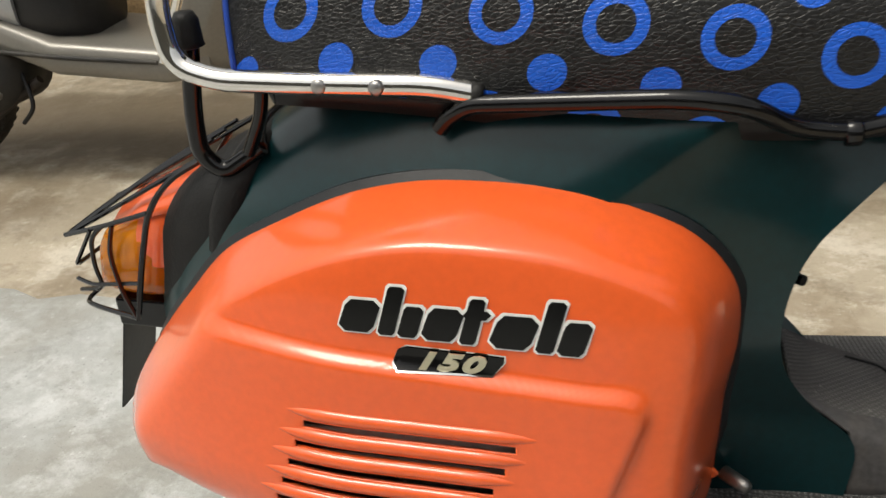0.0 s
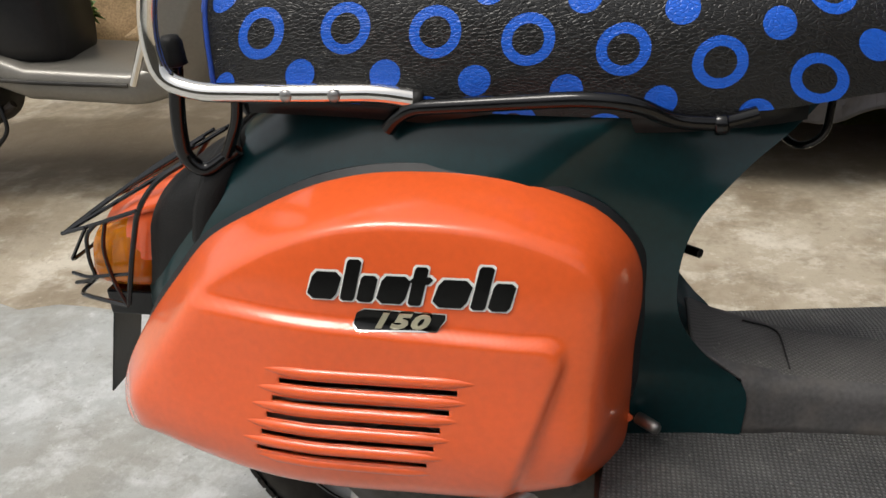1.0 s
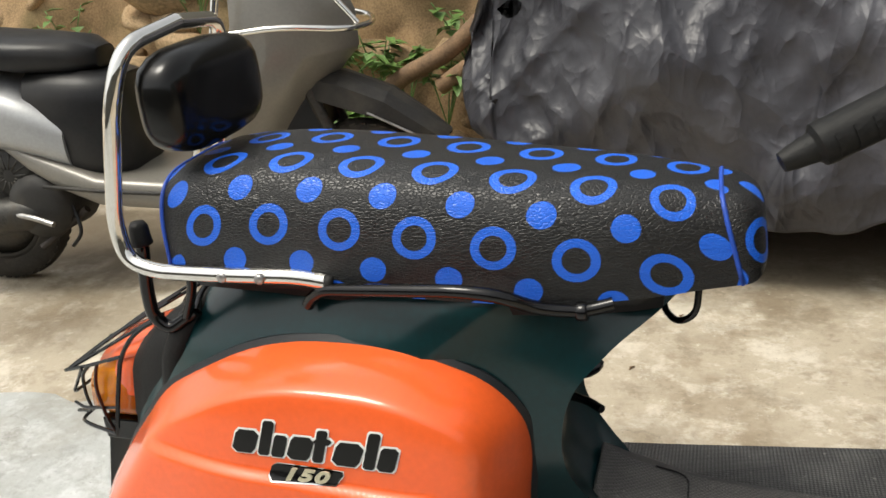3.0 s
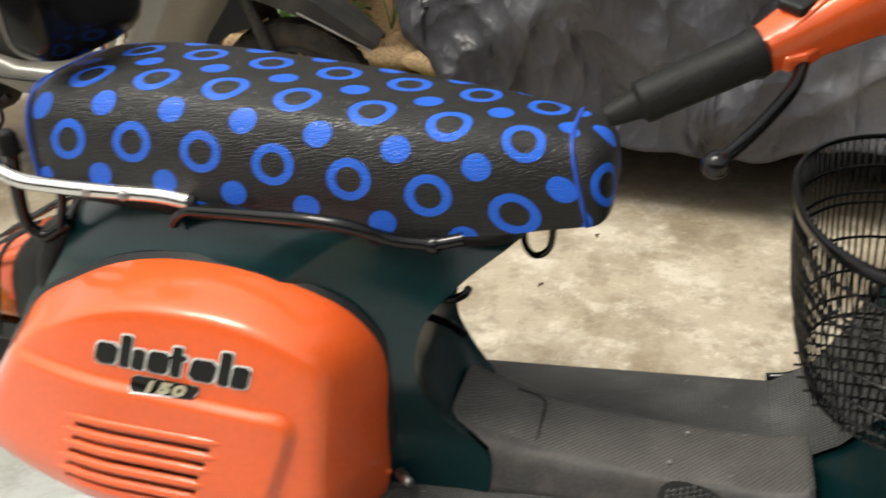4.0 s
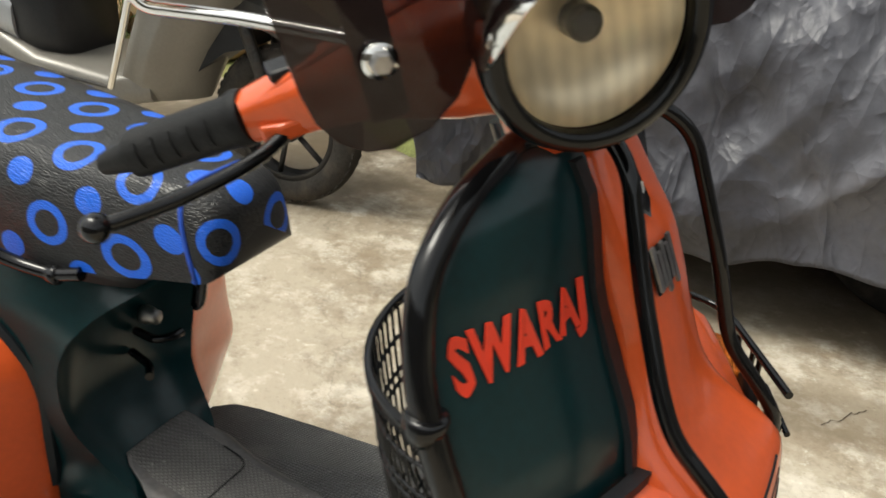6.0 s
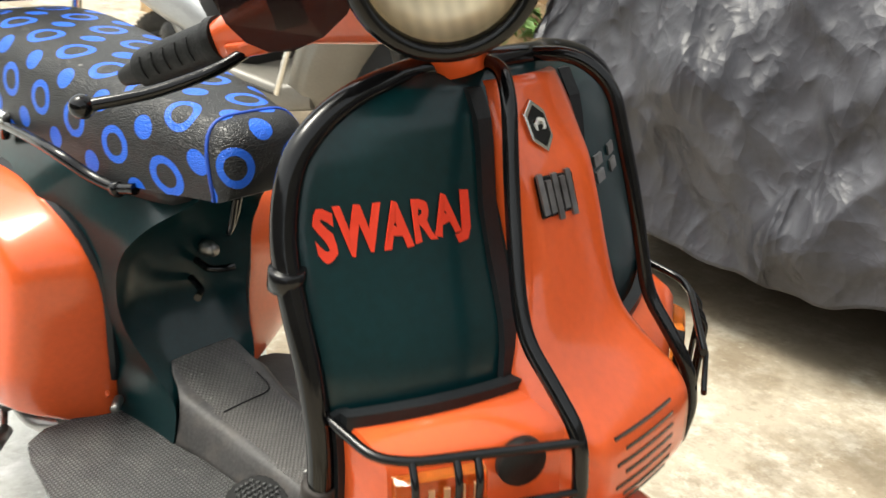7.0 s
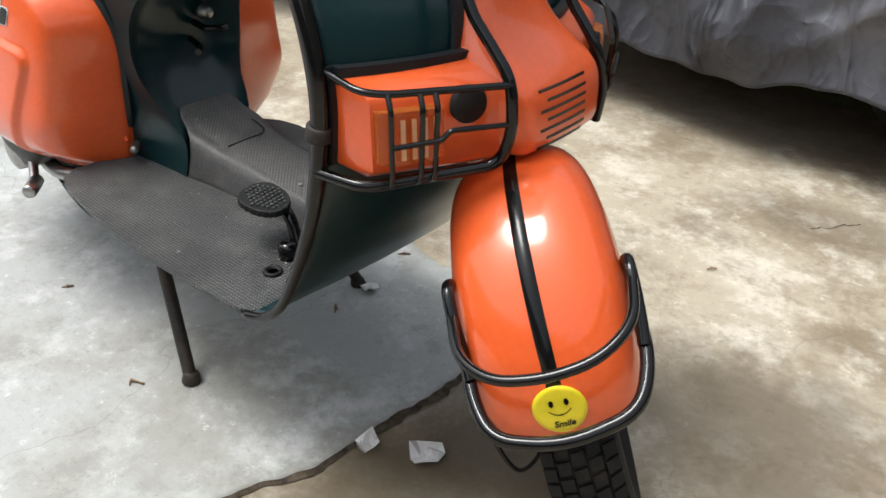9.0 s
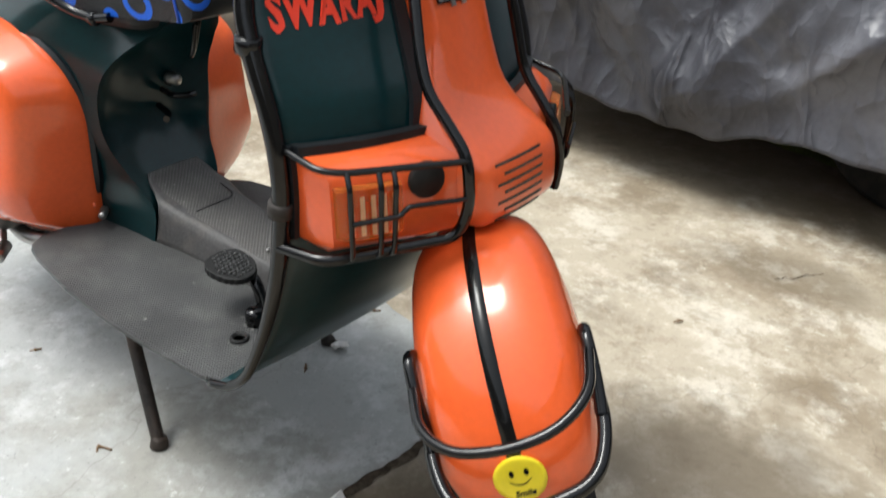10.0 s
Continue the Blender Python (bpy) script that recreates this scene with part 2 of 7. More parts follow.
def seat_vinyl():
    """Black grained vinyl printed with blue rings and dots, laid out by the cover's own unrolled metres."""
    m = surface("dotted_vinyl", (0.0075, 0.0075, 0.0078), 0.4, vary=0.25, scale=12, specular=0.5)
    n, l = links(m)
    b = n["Principled BSDF"]
    uv = n.new("ShaderNodeUVMap")
    uv.uv_map = "unrolled"
    step = n.new("ShaderNodeVectorMath")
    step.operation = "MULTIPLY"
    step.inputs[1].default_value = (1 / 0.0835, 1 / 0.083, 1)
    l.new(uv.outputs["UV"], step.inputs[0])
    wob = n.new("ShaderNodeTexNoise")
    wob.inputs["Scale"].default_value, wob.inputs["Detail"].default_value = 2.0, 2
    l.new(step.outputs["Vector"], wob.inputs["Vector"])
    wobs = n.new("ShaderNodeVectorMath")
    wobs.operation = "MULTIPLY_ADD"
    wobs.inputs[1].default_value = (0.02, 0.02, 0)
    l.new(wob.outputs["Color"], wobs.inputs[0]), l.new(step.outputs["Vector"], wobs.inputs[2])

    def distance(shift):
        s = n.new("ShaderNodeVectorMath")
        s.operation = "ADD"
        s.inputs[1].default_value = shift
        l.new(wobs.outputs["Vector"], s.inputs[0])
        f = n.new("ShaderNodeVectorMath")
        f.operation = "FRACTION"
        l.new(s.outputs["Vector"], f.inputs[0])
        c = n.new("ShaderNodeVectorMath")
        c.operation = "SUBTRACT"
        c.inputs[1].default_value = (0.5, 0.5, 0)
        l.new(f.outputs["Vector"], c.inputs[0])
        x = n.new("ShaderNodeVectorMath")
        x.operation = "MULTIPLY"
        x.inputs[1].default_value = (1, 0.994, 0)
        l.new(c.outputs["Vector"], x.inputs[0])
        d = n.new("ShaderNodeVectorMath")
        d.operation = "LENGTH"
        l.new(x.outputs["Vector"], d.inputs[0])
        return d.outputs["Value"]

    def compare(value, centre, eps):
        c = n.new("ShaderNodeMath")
        c.operation = "COMPARE"
        c.inputs[1].default_value, c.inputs[2].default_value = centre, eps
        l.new(value, c.inputs[0])
        return c.outputs[0]

    ring = compare(distance((0.0, 0.0, 0)), 0.226, 0.056)
    dot = compare(distance((0.5, 0.5, 0)), 0.0, 0.175)
    mx = n.new("ShaderNodeMath")
    mx.operation = "MAXIMUM"
    l.new(ring, mx.inputs[0]), l.new(dot, mx.inputs[1])
    old = b.inputs["Base Color"].links[0].from_socket
    mix = n.new("ShaderNodeMix")
    mix.data_type = "RGBA"
    l.new(mx.outputs[0], mix.inputs["Factor"]), l.new(old, mix.inputs["A"])
    mix.inputs["B"].default_value = (0.006, 0.115, 0.66, 1)
    l.new(mix.outputs["Result"], b.inputs["Base Color"])
    v = n.new("ShaderNodeTexVoronoi")
    v.inputs["Scale"].default_value = 185
    v.feature = "DISTANCE_TO_EDGE"
    vm = n.new("ShaderNodeVectorMath")
    vm.operation = "MULTIPLY"
    vm.inputs[1].default_value = (1, 1.7, 1)
    l.new(uv.outputs["UV"], vm.inputs[0]), l.new(vm.outputs["Vector"], v.inputs["Vector"])
    bp = n.new("ShaderNodeBump")
    bp.inputs["Strength"].default_value, bp.inputs["Distance"].default_value = 0.55, 0.0009
    cl = n.new("ShaderNodeMapRange")
    cl.inputs["From Max"].default_value = 0.16
    l.new(v.outputs["Distance"], cl.inputs["Value"])
    l.new(cl.outputs["Result"], bp.inputs["Height"]), l.new(bp.outputs["Normal"], b.inputs["Normal"])
    return m


VINYL = seat_vinyl()


def concrete(name, base, stain, pale, wet, damp=()):
    m = bpy.data.materials.new(name)
    m.use_nodes = True
    n, l = links(m)
    b = n["Principled BSDF"]
    co = n.new("ShaderNodeTexCoord")

    def noise_at(scale, detail, rough=0.6):
        t = n.new("ShaderNodeTexNoise")
        t.inputs["Scale"].default_value, t.inputs["Detail"].default_value, t.inputs["Roughness"].default_value = scale, detail, rough
        l.new(co.outputs["Object"], t.inputs["Vector"])
        return t.outputs["Fac"]

    def mixed(fac, lo, hi, amount, a, color):
        r = n.new("ShaderNodeMapRange")
        r.inputs["From Min"].default_value, r.inputs["From Max"].default_value, r.inputs["To Max"].default_value = lo, hi, amount
        l.new(fac, r.inputs["Value"])
        x = n.new("ShaderNodeMix")
        x.data_type = "RGBA"
        l.new(r.outputs["Result"], x.inputs["Factor"])
        if isinstance(a, tuple):
            x.inputs["A"].default_value = (*a, 1)
        else:
            l.new(a, x.inputs["A"])
        x.inputs["B"].default_value = (*color, 1)
        return x.outputs["Result"]

    c = mixed(noise_at(2.2, 10, 0.65), 0.47, 0.6, 0.75, base, stain)
    c = mixed(noise_at(5.5, 12, 0.72), 0.5, 0.6, 0.75, c, pale)
    c = mixed(noise_at(1.1, 9, 0.65), 0.53, 0.62, 0.55, c, wet)
    c = mixed(noise_at(70, 6), 0.55, 0.8, 0.35, c, tuple(v * 0.6 for v in base))
    c = mixed(noise_at(26, 4, 0.8), 0.62, 0.72, 0.5, c, tuple(min(0.75, v * 1.35) for v in pale))
    c = mixed(noise_at(13, 12, 0.75), 0.53, 0.70, 0.32, c, tuple(min(0.8, v * 1.2) for v in pale))
    c = mixed(noise_at(7, 14, 0.8), 0.54, 0.61, 0.55, c, stain)
    c = mixed(noise_at(40, 8, 0.75), 0.6, 0.72, 0.45, c, tuple(v * 0.75 for v in stain))
    c = mixed(noise_at(160, 3, 0.6), 0.66, 0.72, 0.6, c, tuple(v * 0.35 for v in base))
    c = mixed(noise_at(4.6, 15, 0.78), 0.53, 0.58, 0.38, c, tuple(v * 0.72 for v in stain))
    c = mixed(noise_at(3.4, 12, 0.72), 0.52, 0.66, 0.55, c, tuple(v * 0.8 for v in wet))
    vo = n.new("ShaderNodeTexVoronoi")
    vo.feature = "DISTANCE_TO_EDGE"
    vo.inputs["Scale"].default_value = 0.9
    wp = n.new("ShaderNodeVectorMath")
    wp.operation = "MULTIPLY_ADD"
    wp.inputs[1].default_value = (0.6, 0.6, 0)
    nz = n.new("ShaderNodeTexNoise")
    nz.inputs["Scale"].default_value, nz.inputs["Detail"].default_value = 3.5, 8
    l.new(co.outputs["Object"], nz.inputs["Vector"]), l.new(nz.outputs["Color"], wp.inputs[0]), l.new(co.outputs["Object"], wp.inputs[2])
    l.new(wp.outputs["Vector"], vo.inputs["Vector"])
    cr = n.new("ShaderNodeMapRange")
    cr.inputs["From Min"].default_value, cr.inputs["From Max"].default_value = 0.0, 0.0035
    cr.inputs["To Min"].default_value, cr.inputs["To Max"].default_value = 0.28, 0.0
    l.new(vo.outputs["Distance"], cr.inputs["Value"])
    ck = n.new("ShaderNodeMix")
    ck.data_type = "RGBA"
    l.new(cr.outputs["Result"], ck.inputs["Factor"]), l.new(c, ck.inputs["A"])
    ck.inputs["B"].default_value = (0.09, 0.07, 0.05, 1)
    c = ck.outputs["Result"]
    # dark blotches: damp and earth stains, and shade painted under parked vehicles
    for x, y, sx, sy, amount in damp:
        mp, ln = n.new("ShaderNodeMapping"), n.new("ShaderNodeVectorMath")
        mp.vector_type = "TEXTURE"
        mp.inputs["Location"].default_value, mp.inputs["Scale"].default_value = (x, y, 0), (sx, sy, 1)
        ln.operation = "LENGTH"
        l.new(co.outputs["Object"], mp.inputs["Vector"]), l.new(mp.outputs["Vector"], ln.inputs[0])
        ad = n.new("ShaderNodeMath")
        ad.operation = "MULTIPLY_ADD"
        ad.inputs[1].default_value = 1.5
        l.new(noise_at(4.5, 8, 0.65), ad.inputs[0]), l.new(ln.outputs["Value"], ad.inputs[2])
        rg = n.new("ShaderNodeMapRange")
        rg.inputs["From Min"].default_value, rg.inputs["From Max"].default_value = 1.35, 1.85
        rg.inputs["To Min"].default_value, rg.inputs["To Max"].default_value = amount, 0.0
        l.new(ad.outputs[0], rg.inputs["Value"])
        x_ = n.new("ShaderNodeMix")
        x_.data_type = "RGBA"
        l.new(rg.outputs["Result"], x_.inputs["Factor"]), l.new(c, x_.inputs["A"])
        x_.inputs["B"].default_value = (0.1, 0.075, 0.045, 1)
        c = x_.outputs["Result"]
    l.new(c, b.inputs["Base Color"])
    r = n.new("ShaderNodeMapRange")
    r.inputs["From Min"].default_value, r.inputs["From Max"].default_value = 0.35, 0.7
    r.inputs["To Min"].default_value, r.inputs["To Max"].default_value = 0.45, 0.8
    l.new(noise_at(3, 6), r.inputs["Value"]), l.new(r.outputs["Result"], b.inputs["Roughness"])
    bp = n.new("ShaderNodeBump")
    bp.inputs["Strength"].default_value, bp.inputs["Distance"].default_value = 0.5, 0.006
    l.new(noise_at(22, 10, 0.7), bp.inputs["Height"]), l.new(bp.outputs["Normal"], b.inputs["Normal"])
    return m


# patches at (0.2, 1.75) and (-1.75, 1.62) paint shade under car and grey scooter
FLOOR = concrete("stained_concrete", (0.41, 0.355, 0.27), (0.24, 0.185, 0.12), (0.61, 0.56, 0.47), (0.2, 0.16, 0.11),
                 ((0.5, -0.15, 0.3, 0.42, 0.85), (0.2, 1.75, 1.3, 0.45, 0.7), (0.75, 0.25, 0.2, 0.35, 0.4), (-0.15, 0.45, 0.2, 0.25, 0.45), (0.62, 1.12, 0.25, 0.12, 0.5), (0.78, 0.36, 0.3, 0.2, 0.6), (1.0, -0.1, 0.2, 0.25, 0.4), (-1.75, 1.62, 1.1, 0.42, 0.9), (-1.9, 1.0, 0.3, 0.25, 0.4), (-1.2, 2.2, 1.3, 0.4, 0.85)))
SCREED = concrete("pale_cement_screed", (0.39, 0.4, 0.387), (0.28, 0.275, 0.245), (0.55, 0.562, 0.557), (0.32, 0.31, 0.275))
TARP = surface("black_tarpaulin", (0.062, 0.062, 0.074), 0.42, vary=0.25, scale=3, fine=60, rough_vary=0.2,
               dirt=(0.3, 0.3, 0.33), dirt_amount=0.7, dirt_scale=1.4, specular=0.4)


def crumple(m):
    """Crisp creases of a stiff sheet as relief: sharp ridges at four sizes."""
    n, l = links(m)
    co = n.new("ShaderNodeTexCoord")
    last = None
    for scale, stretch, turn, strength, dist in ((1.5, (1, 1, 0.5), 35, 0.7, 0.06), (3.6, (1.0, 1, 0.45), -28, 0.8, 0.04), (9.0, (1, 1, 0.75), 50, 0.6, 0.012), (24.0, (1, 1, 0.7), 20, 0.4, 0.003)):
        mp, v, bp = n.new("ShaderNodeMapping"), n.new("ShaderNodeTexNoise"), n.new("ShaderNodeBump")
        mp.inputs["Scale"].default_value, mp.inputs["Rotation"].default_value = stretch, (0, radians(turn), radians(8))
        v.noise_type = "RIDGED_MULTIFRACTAL"
        v.inputs["Scale"].default_value, v.inputs["Detail"].default_value, v.inputs["Roughness"].default_value = scale, 3, 0.45
        v.inputs["Offset"].default_value, v.inputs["Gain"].default_value = 0.9, 1.4
        v.inputs["Distortion"].default_value = 0.25
        l.new(co.outputs["Object"], mp.inputs["Vector"]), l.new(mp.outputs["Vector"], v.inputs["Vector"])
        bp.inputs["Strength"].default_value, bp.inputs["Distance"].default_value = strength, dist
        l.new(v.outputs["Fac"], bp.inputs["Height"])
        if last:
            l.new(last, bp.inputs["Normal"])
        last = bp.outputs["Normal"]
    l.new(last, n["Principled BSDF"].inputs["Normal"])


crumple(TARP)


def end_shade(m):
    """Shade painted into the cover's colour: dark at the car's near end, paler beyond."""
    n, l = links(m)
    b = n["Principled BSDF"]
    old = b.inputs["Base Color"].links[0].from_socket
    co, sp, rg, mix = n.new("ShaderNodeTexCoord"), n.new("ShaderNodeSeparateXYZ"), n.new("ShaderNodeMapRange"), n.new("ShaderNodeMix")
    nz, ad = n.new("ShaderNodeTexNoise"), n.new("ShaderNodeMath")
    nz.inputs["Scale"].default_value, nz.inputs["Detail"].default_value = 1.5, 6
    ad.operation = "ADD"
    rg.inputs["From Min"].default_value, rg.inputs["From Max"].default_value = 0.1, 1.3
    mix.data_type = "RGBA"
    mix.inputs["A"].default_value = (0.032, 0.032, 0.038, 1)
    l.new(co.outputs["Object"], sp.inputs[0]), l.new(co.outputs["Object"], nz.inputs["Vector"])
    l.new(sp.outputs["X"], ad.inputs[0]), l.new(nz.outputs["Fac"], ad.inputs[1]), l.new(ad.outputs[0], rg.inputs["Value"])
    l.new(rg.outputs["Result"], mix.inputs["Factor"]), l.new(old, mix.inputs["B"]), l.new(mix.outputs["Result"], b.inputs["Base Color"])


end_shade(TARP)
STONE = surface("rough_stone", (0.36, 0.25, 0.145), 0.9, vary=0.4, scale=10, bump=0.8, bump_scale=45, dirt=(0.1, 0.09, 0.05), dirt_amount=0.6, dirt_scale=8, specular=0.15)
LEAF = surface("green_leaf", (0.09, 0.17, 0.035), 0.5, vary=0.4, scale=14)
MOSS = surface("mossy_earth", (0.15, 0.165, 0.05), 0.9, vary=0.45, scale=8, bump=0.7, bump_scale=60, dirt=(0.26, 0.17, 0.09), dirt_amount=0.7, dirt_scale=5)


# ---- mesh helpers ----
def part(name, bm, material, parent, label="", smooth=True):
    """Links a bmesh as one mesh object under a thing or part."""
    bmesh.ops.recalc_face_normals(bm, faces=bm.faces)
    me = bpy.data.meshes.new(name)
    bm.to_mesh(me)
    bm.free()
    for p in me.polygons:
        p.use_smooth = smooth
    me.materials.append(material)
    ob = new(name, me)
    ob.parent = parent
    if label:
        tagged(ob, label=label)
    return ob


def sharpen(ob, degrees=35):
    """Keeps hard edges hard on a smooth shaded mesh."""
    me = ob.data
    bm = bmesh.new()
    bm.from_mesh(me)
    for e in bm.edges:
        if len(e.link_faces) == 2 and e.calc_face_angle(0) > radians(degrees):
            e.smooth = False
    bm.to_mesh(me)
    bm.free()
    return ob


def bevelled(ob, width=0.003, segments=2, angle=30):
    md = ob.modifiers.new("bevel", "BEVEL")
    md.width, md.segments, md.limit_method, md.angle_limit = width, segments, "ANGLE", radians(angle)
    return ob


def thick(ob, t, offset=-1):
    md = ob.modifiers.new("thick", "SOLIDIFY")
    md.thickness, md.offset = t, offset
    return ob


def smooth_path(points, n=8, closed=False):
    """Catmull-Rom through the points."""
    p = [Vector(q) for q in points]
    out = []
    k = len(p)
    for i in range(k if closed else k - 1):
        a = p[(i - 1) % k] if closed or i else p[0]
        b, c = p[i], p[(i + 1) % k]
        d = p[(i + 2) % k] if closed or i + 2 < k else p[-1]
        for j in range(n):
            t = j / n
            out.append(0.5 * (2 * b + (c - a) * t + (2 * a - 5 * b + 4 * c - d) * t * t + (3 * b - a - 3 * c + d) * t ** 3))
    if not closed:
        out.append(p[-1])
    return out


def rounded_path(points, radius=0.03, n=6):
    """Straight runs with bends of the given radius, as a bent tube has them."""
    p = [Vector(q) for q in points]
    out = [p[0]]
    for a, b, c in zip(p, p[1:], p[2:]):
        u, v = (a - b), (c - b)
        r = min(radius, u.length * 0.48, v.length * 0.48)
        s, e = b + u.normalized() * r, b + v.normalized() * r
        for j in range(n + 1):
            t = j / n
            out.append(s * (1 - t) ** 2 + b * 2 * t * (1 - t) + e * t * t)
    return out + [p[-1]]


def sweep(bm, path, radius, sides=10, closed=False, caps=True):
    """A tube along a list of points; radius may be a number or one per point."""
    k = len(path)
    rad = radius if isinstance(radius, (list, tuple)) else [radius] * k
    rings, normal = [], None
    for i, q in enumerate(path):
        if closed:
            d = (path[(i + 1) % k] - path[i - 1])
        else:
            d = path[min(i + 1, k - 1)] - path[max(i - 1, 0)]
        d = d.normalized() if d.length > 1e-9 else Vector((0, 0, 1))
        if normal is None:
            normal = d.orthogonal().normalized()
        normal = (normal - d * normal.dot(d))
        normal = normal.normalized() if normal.length > 1e-6 else d.orthogonal().normalized()
        side = d.cross(normal)
        rings.append([bm.verts.new(q + (normal * math.cos(a) + side * math.sin(a)) * rad[i])
                      for a in (2 * math.pi * s / sides for s in range(sides))])
    for i in range(k if closed else k - 1):
        a, b = rings[i], rings[(i + 1) % k]
        for s in range(sides):
            bm.faces.new((a[s], a[(s + 1) % sides], b[(s + 1) % sides], b[s]))
    if caps and not closed:
        bm.faces.new(rings[0][::-1]), bm.faces.new(rings[-1])
    return bm


def tube(name, points, radius, material, parent, label="", bend=0.03, smooth=False, sides=10, closed=False):
    bm = bmesh.new()
    path = smooth_path(points, 8, closed) if smooth else rounded_path(points, bend)
    return sharpen(part(name, sweep(bm, path, radius, sides, closed), material, parent, label), 50)


def loft(bm, rings, closed=True, caps=True):
    """Skins rings of points with equal counts."""
    vs = [[bm.verts.new(p) for p in r] for r in rings]
    m = len(vs[0])
    for a, b in zip(vs, vs[1:]):
        for s in range(m if closed else m - 1):
            bm.faces.new((a[s], a[(s + 1) % m], b[(s + 1) % m], b[s]))
    if caps and closed:
        bm.faces.new(vs[0][::-1]), bm.faces.new(vs[-1])
    return bm


def lathe(bm, profile, centre, axis, sides=32):
    """Turns (radius, along) pairs round an axis."""
    c, d = Vector(centre), Vector(axis).normalized()
    u = d.orthogonal().normalized()
    v = d.cross(u)
    rings = []
    for r, h in profile:
        rings.append([c + d * h + (u * math.cos(a) + v * math.sin(a)) * max(r, 1e-4) for a in (2 * math.pi * s / sides for s in range(sides))])
    n = len(bm.verts)
    loft(bm, rings, caps=False)
    bm.verts.ensure_lookup_table()
    for r, at in ((profile[0][0], n), (profile[-1][0], len(bm.verts) - sides)):
        if r < 0.03:
            bm.faces.new([bm.verts[at + i] for i in range(sides)])
    return bm


def box(bm, lo, hi):
    m = [(a + b) / 2 for a, b in zip(lo, hi)]
    s = [b - a for a, b in zip(lo, hi)]
    bmesh.ops.create_cube(bm, size=1, matrix=Matrix.Translation(m) @ Matrix.Diagonal((*s, 1)))
    return bm


def prism(bm, outline, to3d, depth):
    """An outline of 2D points laid out by to3d(a, b, h) and given a depth."""
    lo = [bm.verts.new(to3d(a, b, 0)) for a, b in outline]
    hi = [bm.verts.new(to3d(a, b, depth)) for a, b in outline]
    k = len(outline)
    bm.faces.new(lo[::-1]), bm.faces.new(hi)
    for i in range(k):
        bm.faces.new((lo[i], lo[(i + 1) % k], hi[(i + 1) % k], hi[i]))
    return bm


def lerp(table, x):
    """Smooth reading of a table of (x, value) pairs."""
    xs, ys = [a for a, _ in table], [b for _, b in table]
    if x <= xs[0]:
        return ys[0]
    for i in range(len(xs) - 1):
        if x <= xs[i + 1]:
            t = (x - xs[i]) / (xs[i + 1] - xs[i])
            d0 = (ys[i + 1] - ys[max(i - 1, 0)]) / (xs[i + 1] - xs[max(i - 1, 0)])
            d1 = (ys[min(i + 2, len(ys) - 1)] - ys[i]) / (xs[min(i + 2, len(xs) - 1)] - xs[i])
            h = xs[i + 1] - xs[i]
            return (ys[i] * (2 * t ** 3 - 3 * t * t + 1) + d0 * h * (t ** 3 - 2 * t * t + t)
                    + ys[i + 1] * (-2 * t ** 3 + 3 * t * t) + d1 * h * (t ** 3 - t * t))
    return ys[-1]


def step01(a, b, x):
    t = min(1, max(0, (x - a) / (b - a)))
    return t * t * (3 - 2 * t)


def lettering(text, size, name, extrude=0.0006, shear=0.0, offset=0.0, spacing=1.0):
    """Built-in font as a mesh in its own xy plane, centred."""
    cu = bpy.data.curves.new(name, "FONT")
    cu.body, cu.size, cu.extrude, cu.shear, cu.offset, cu.space_character = text, size, extrude, shear, offset, spacing
    cu.align_x, cu.align_y = "CENTER", "CENTER"
    cu.resolution_u = 3
    ob = new("lettering_source", cu)
    me = bpy.data.meshes.new_from_object(ob)
    bpy.data.objects.remove(ob)
    bpy.data.curves.remove(cu)
    return me


def letters(text, size, name, **how):
    """The same lettering, one mesh a character."""
    me = lettering(text, size, name, **how)
    bm = bmesh.new()
    bm.from_mesh(me)
    left, groups = set(bm.verts), []
    while left:
        todo, seen = [left.pop()], set()
        while todo:
            v = todo.pop()
            seen.add(v)
            for e in v.link_edges:
                w = e.other_vert(v)
                if w in left:
                    left.discard(w)
                    todo.append(w)
        groups.append(seen)
    groups.sort(key=lambda g: min(v.co.x for v in g))
    merged = []
    for g in groups:
        a, b = min(v.co.x for v in g), max(v.co.x for v in g)
        if merged and a < merged[-1][1] - 0.4 * min(b - a, merged[-1][1] - merged[-1][0]):
            merged[-1] = (min(a, merged[-1][0]), max(b, merged[-1][1]), merged[-1][2] | g)
        else:
            merged.append((a, b, g))
    out = []
    for _, _, g in merged:
        one = bpy.data.meshes.new(name)
        vs = list(g)
        index = {v: i for i, v in enumerate(vs)}
        one.from_pydata([v.co.copy() for v in vs], [], [[index[v] for v in f.verts] for f in bm.faces if f.verts[0] in g])
        out.append(one)
    bm.free()
    return out


def thing(name, label, category, group="", at=(0, 0, 0), kind=""):
    ob = new(name)
    ob.location = at
    return tagged(ob, label, category, group, kind)

# ---- ground ----
def sheet(name, xs, ys, height, material, label, category):
    bm = bmesh.new()
    g = [[bm.verts.new((x, y, height(x, y))) for y in ys] for x in xs]
    for i in range(len(xs) - 1):
        for j in range(len(ys) - 1):
            bm.faces.new((g[i][j], g[i + 1][j], g[i + 1][j + 1], g[i][j + 1]))
    ob = part(name, bm, material, None)
    return tagged(ob, label, category, kind="structure")


def floor_height(x, y):
    return 0.0025 * noise.noise((x * 2, y * 2, 0)) - 0.0025 if abs(x) < 5 and abs(y) < 5 else 0.0


_far = [-400, -120, -40, -15, -8]
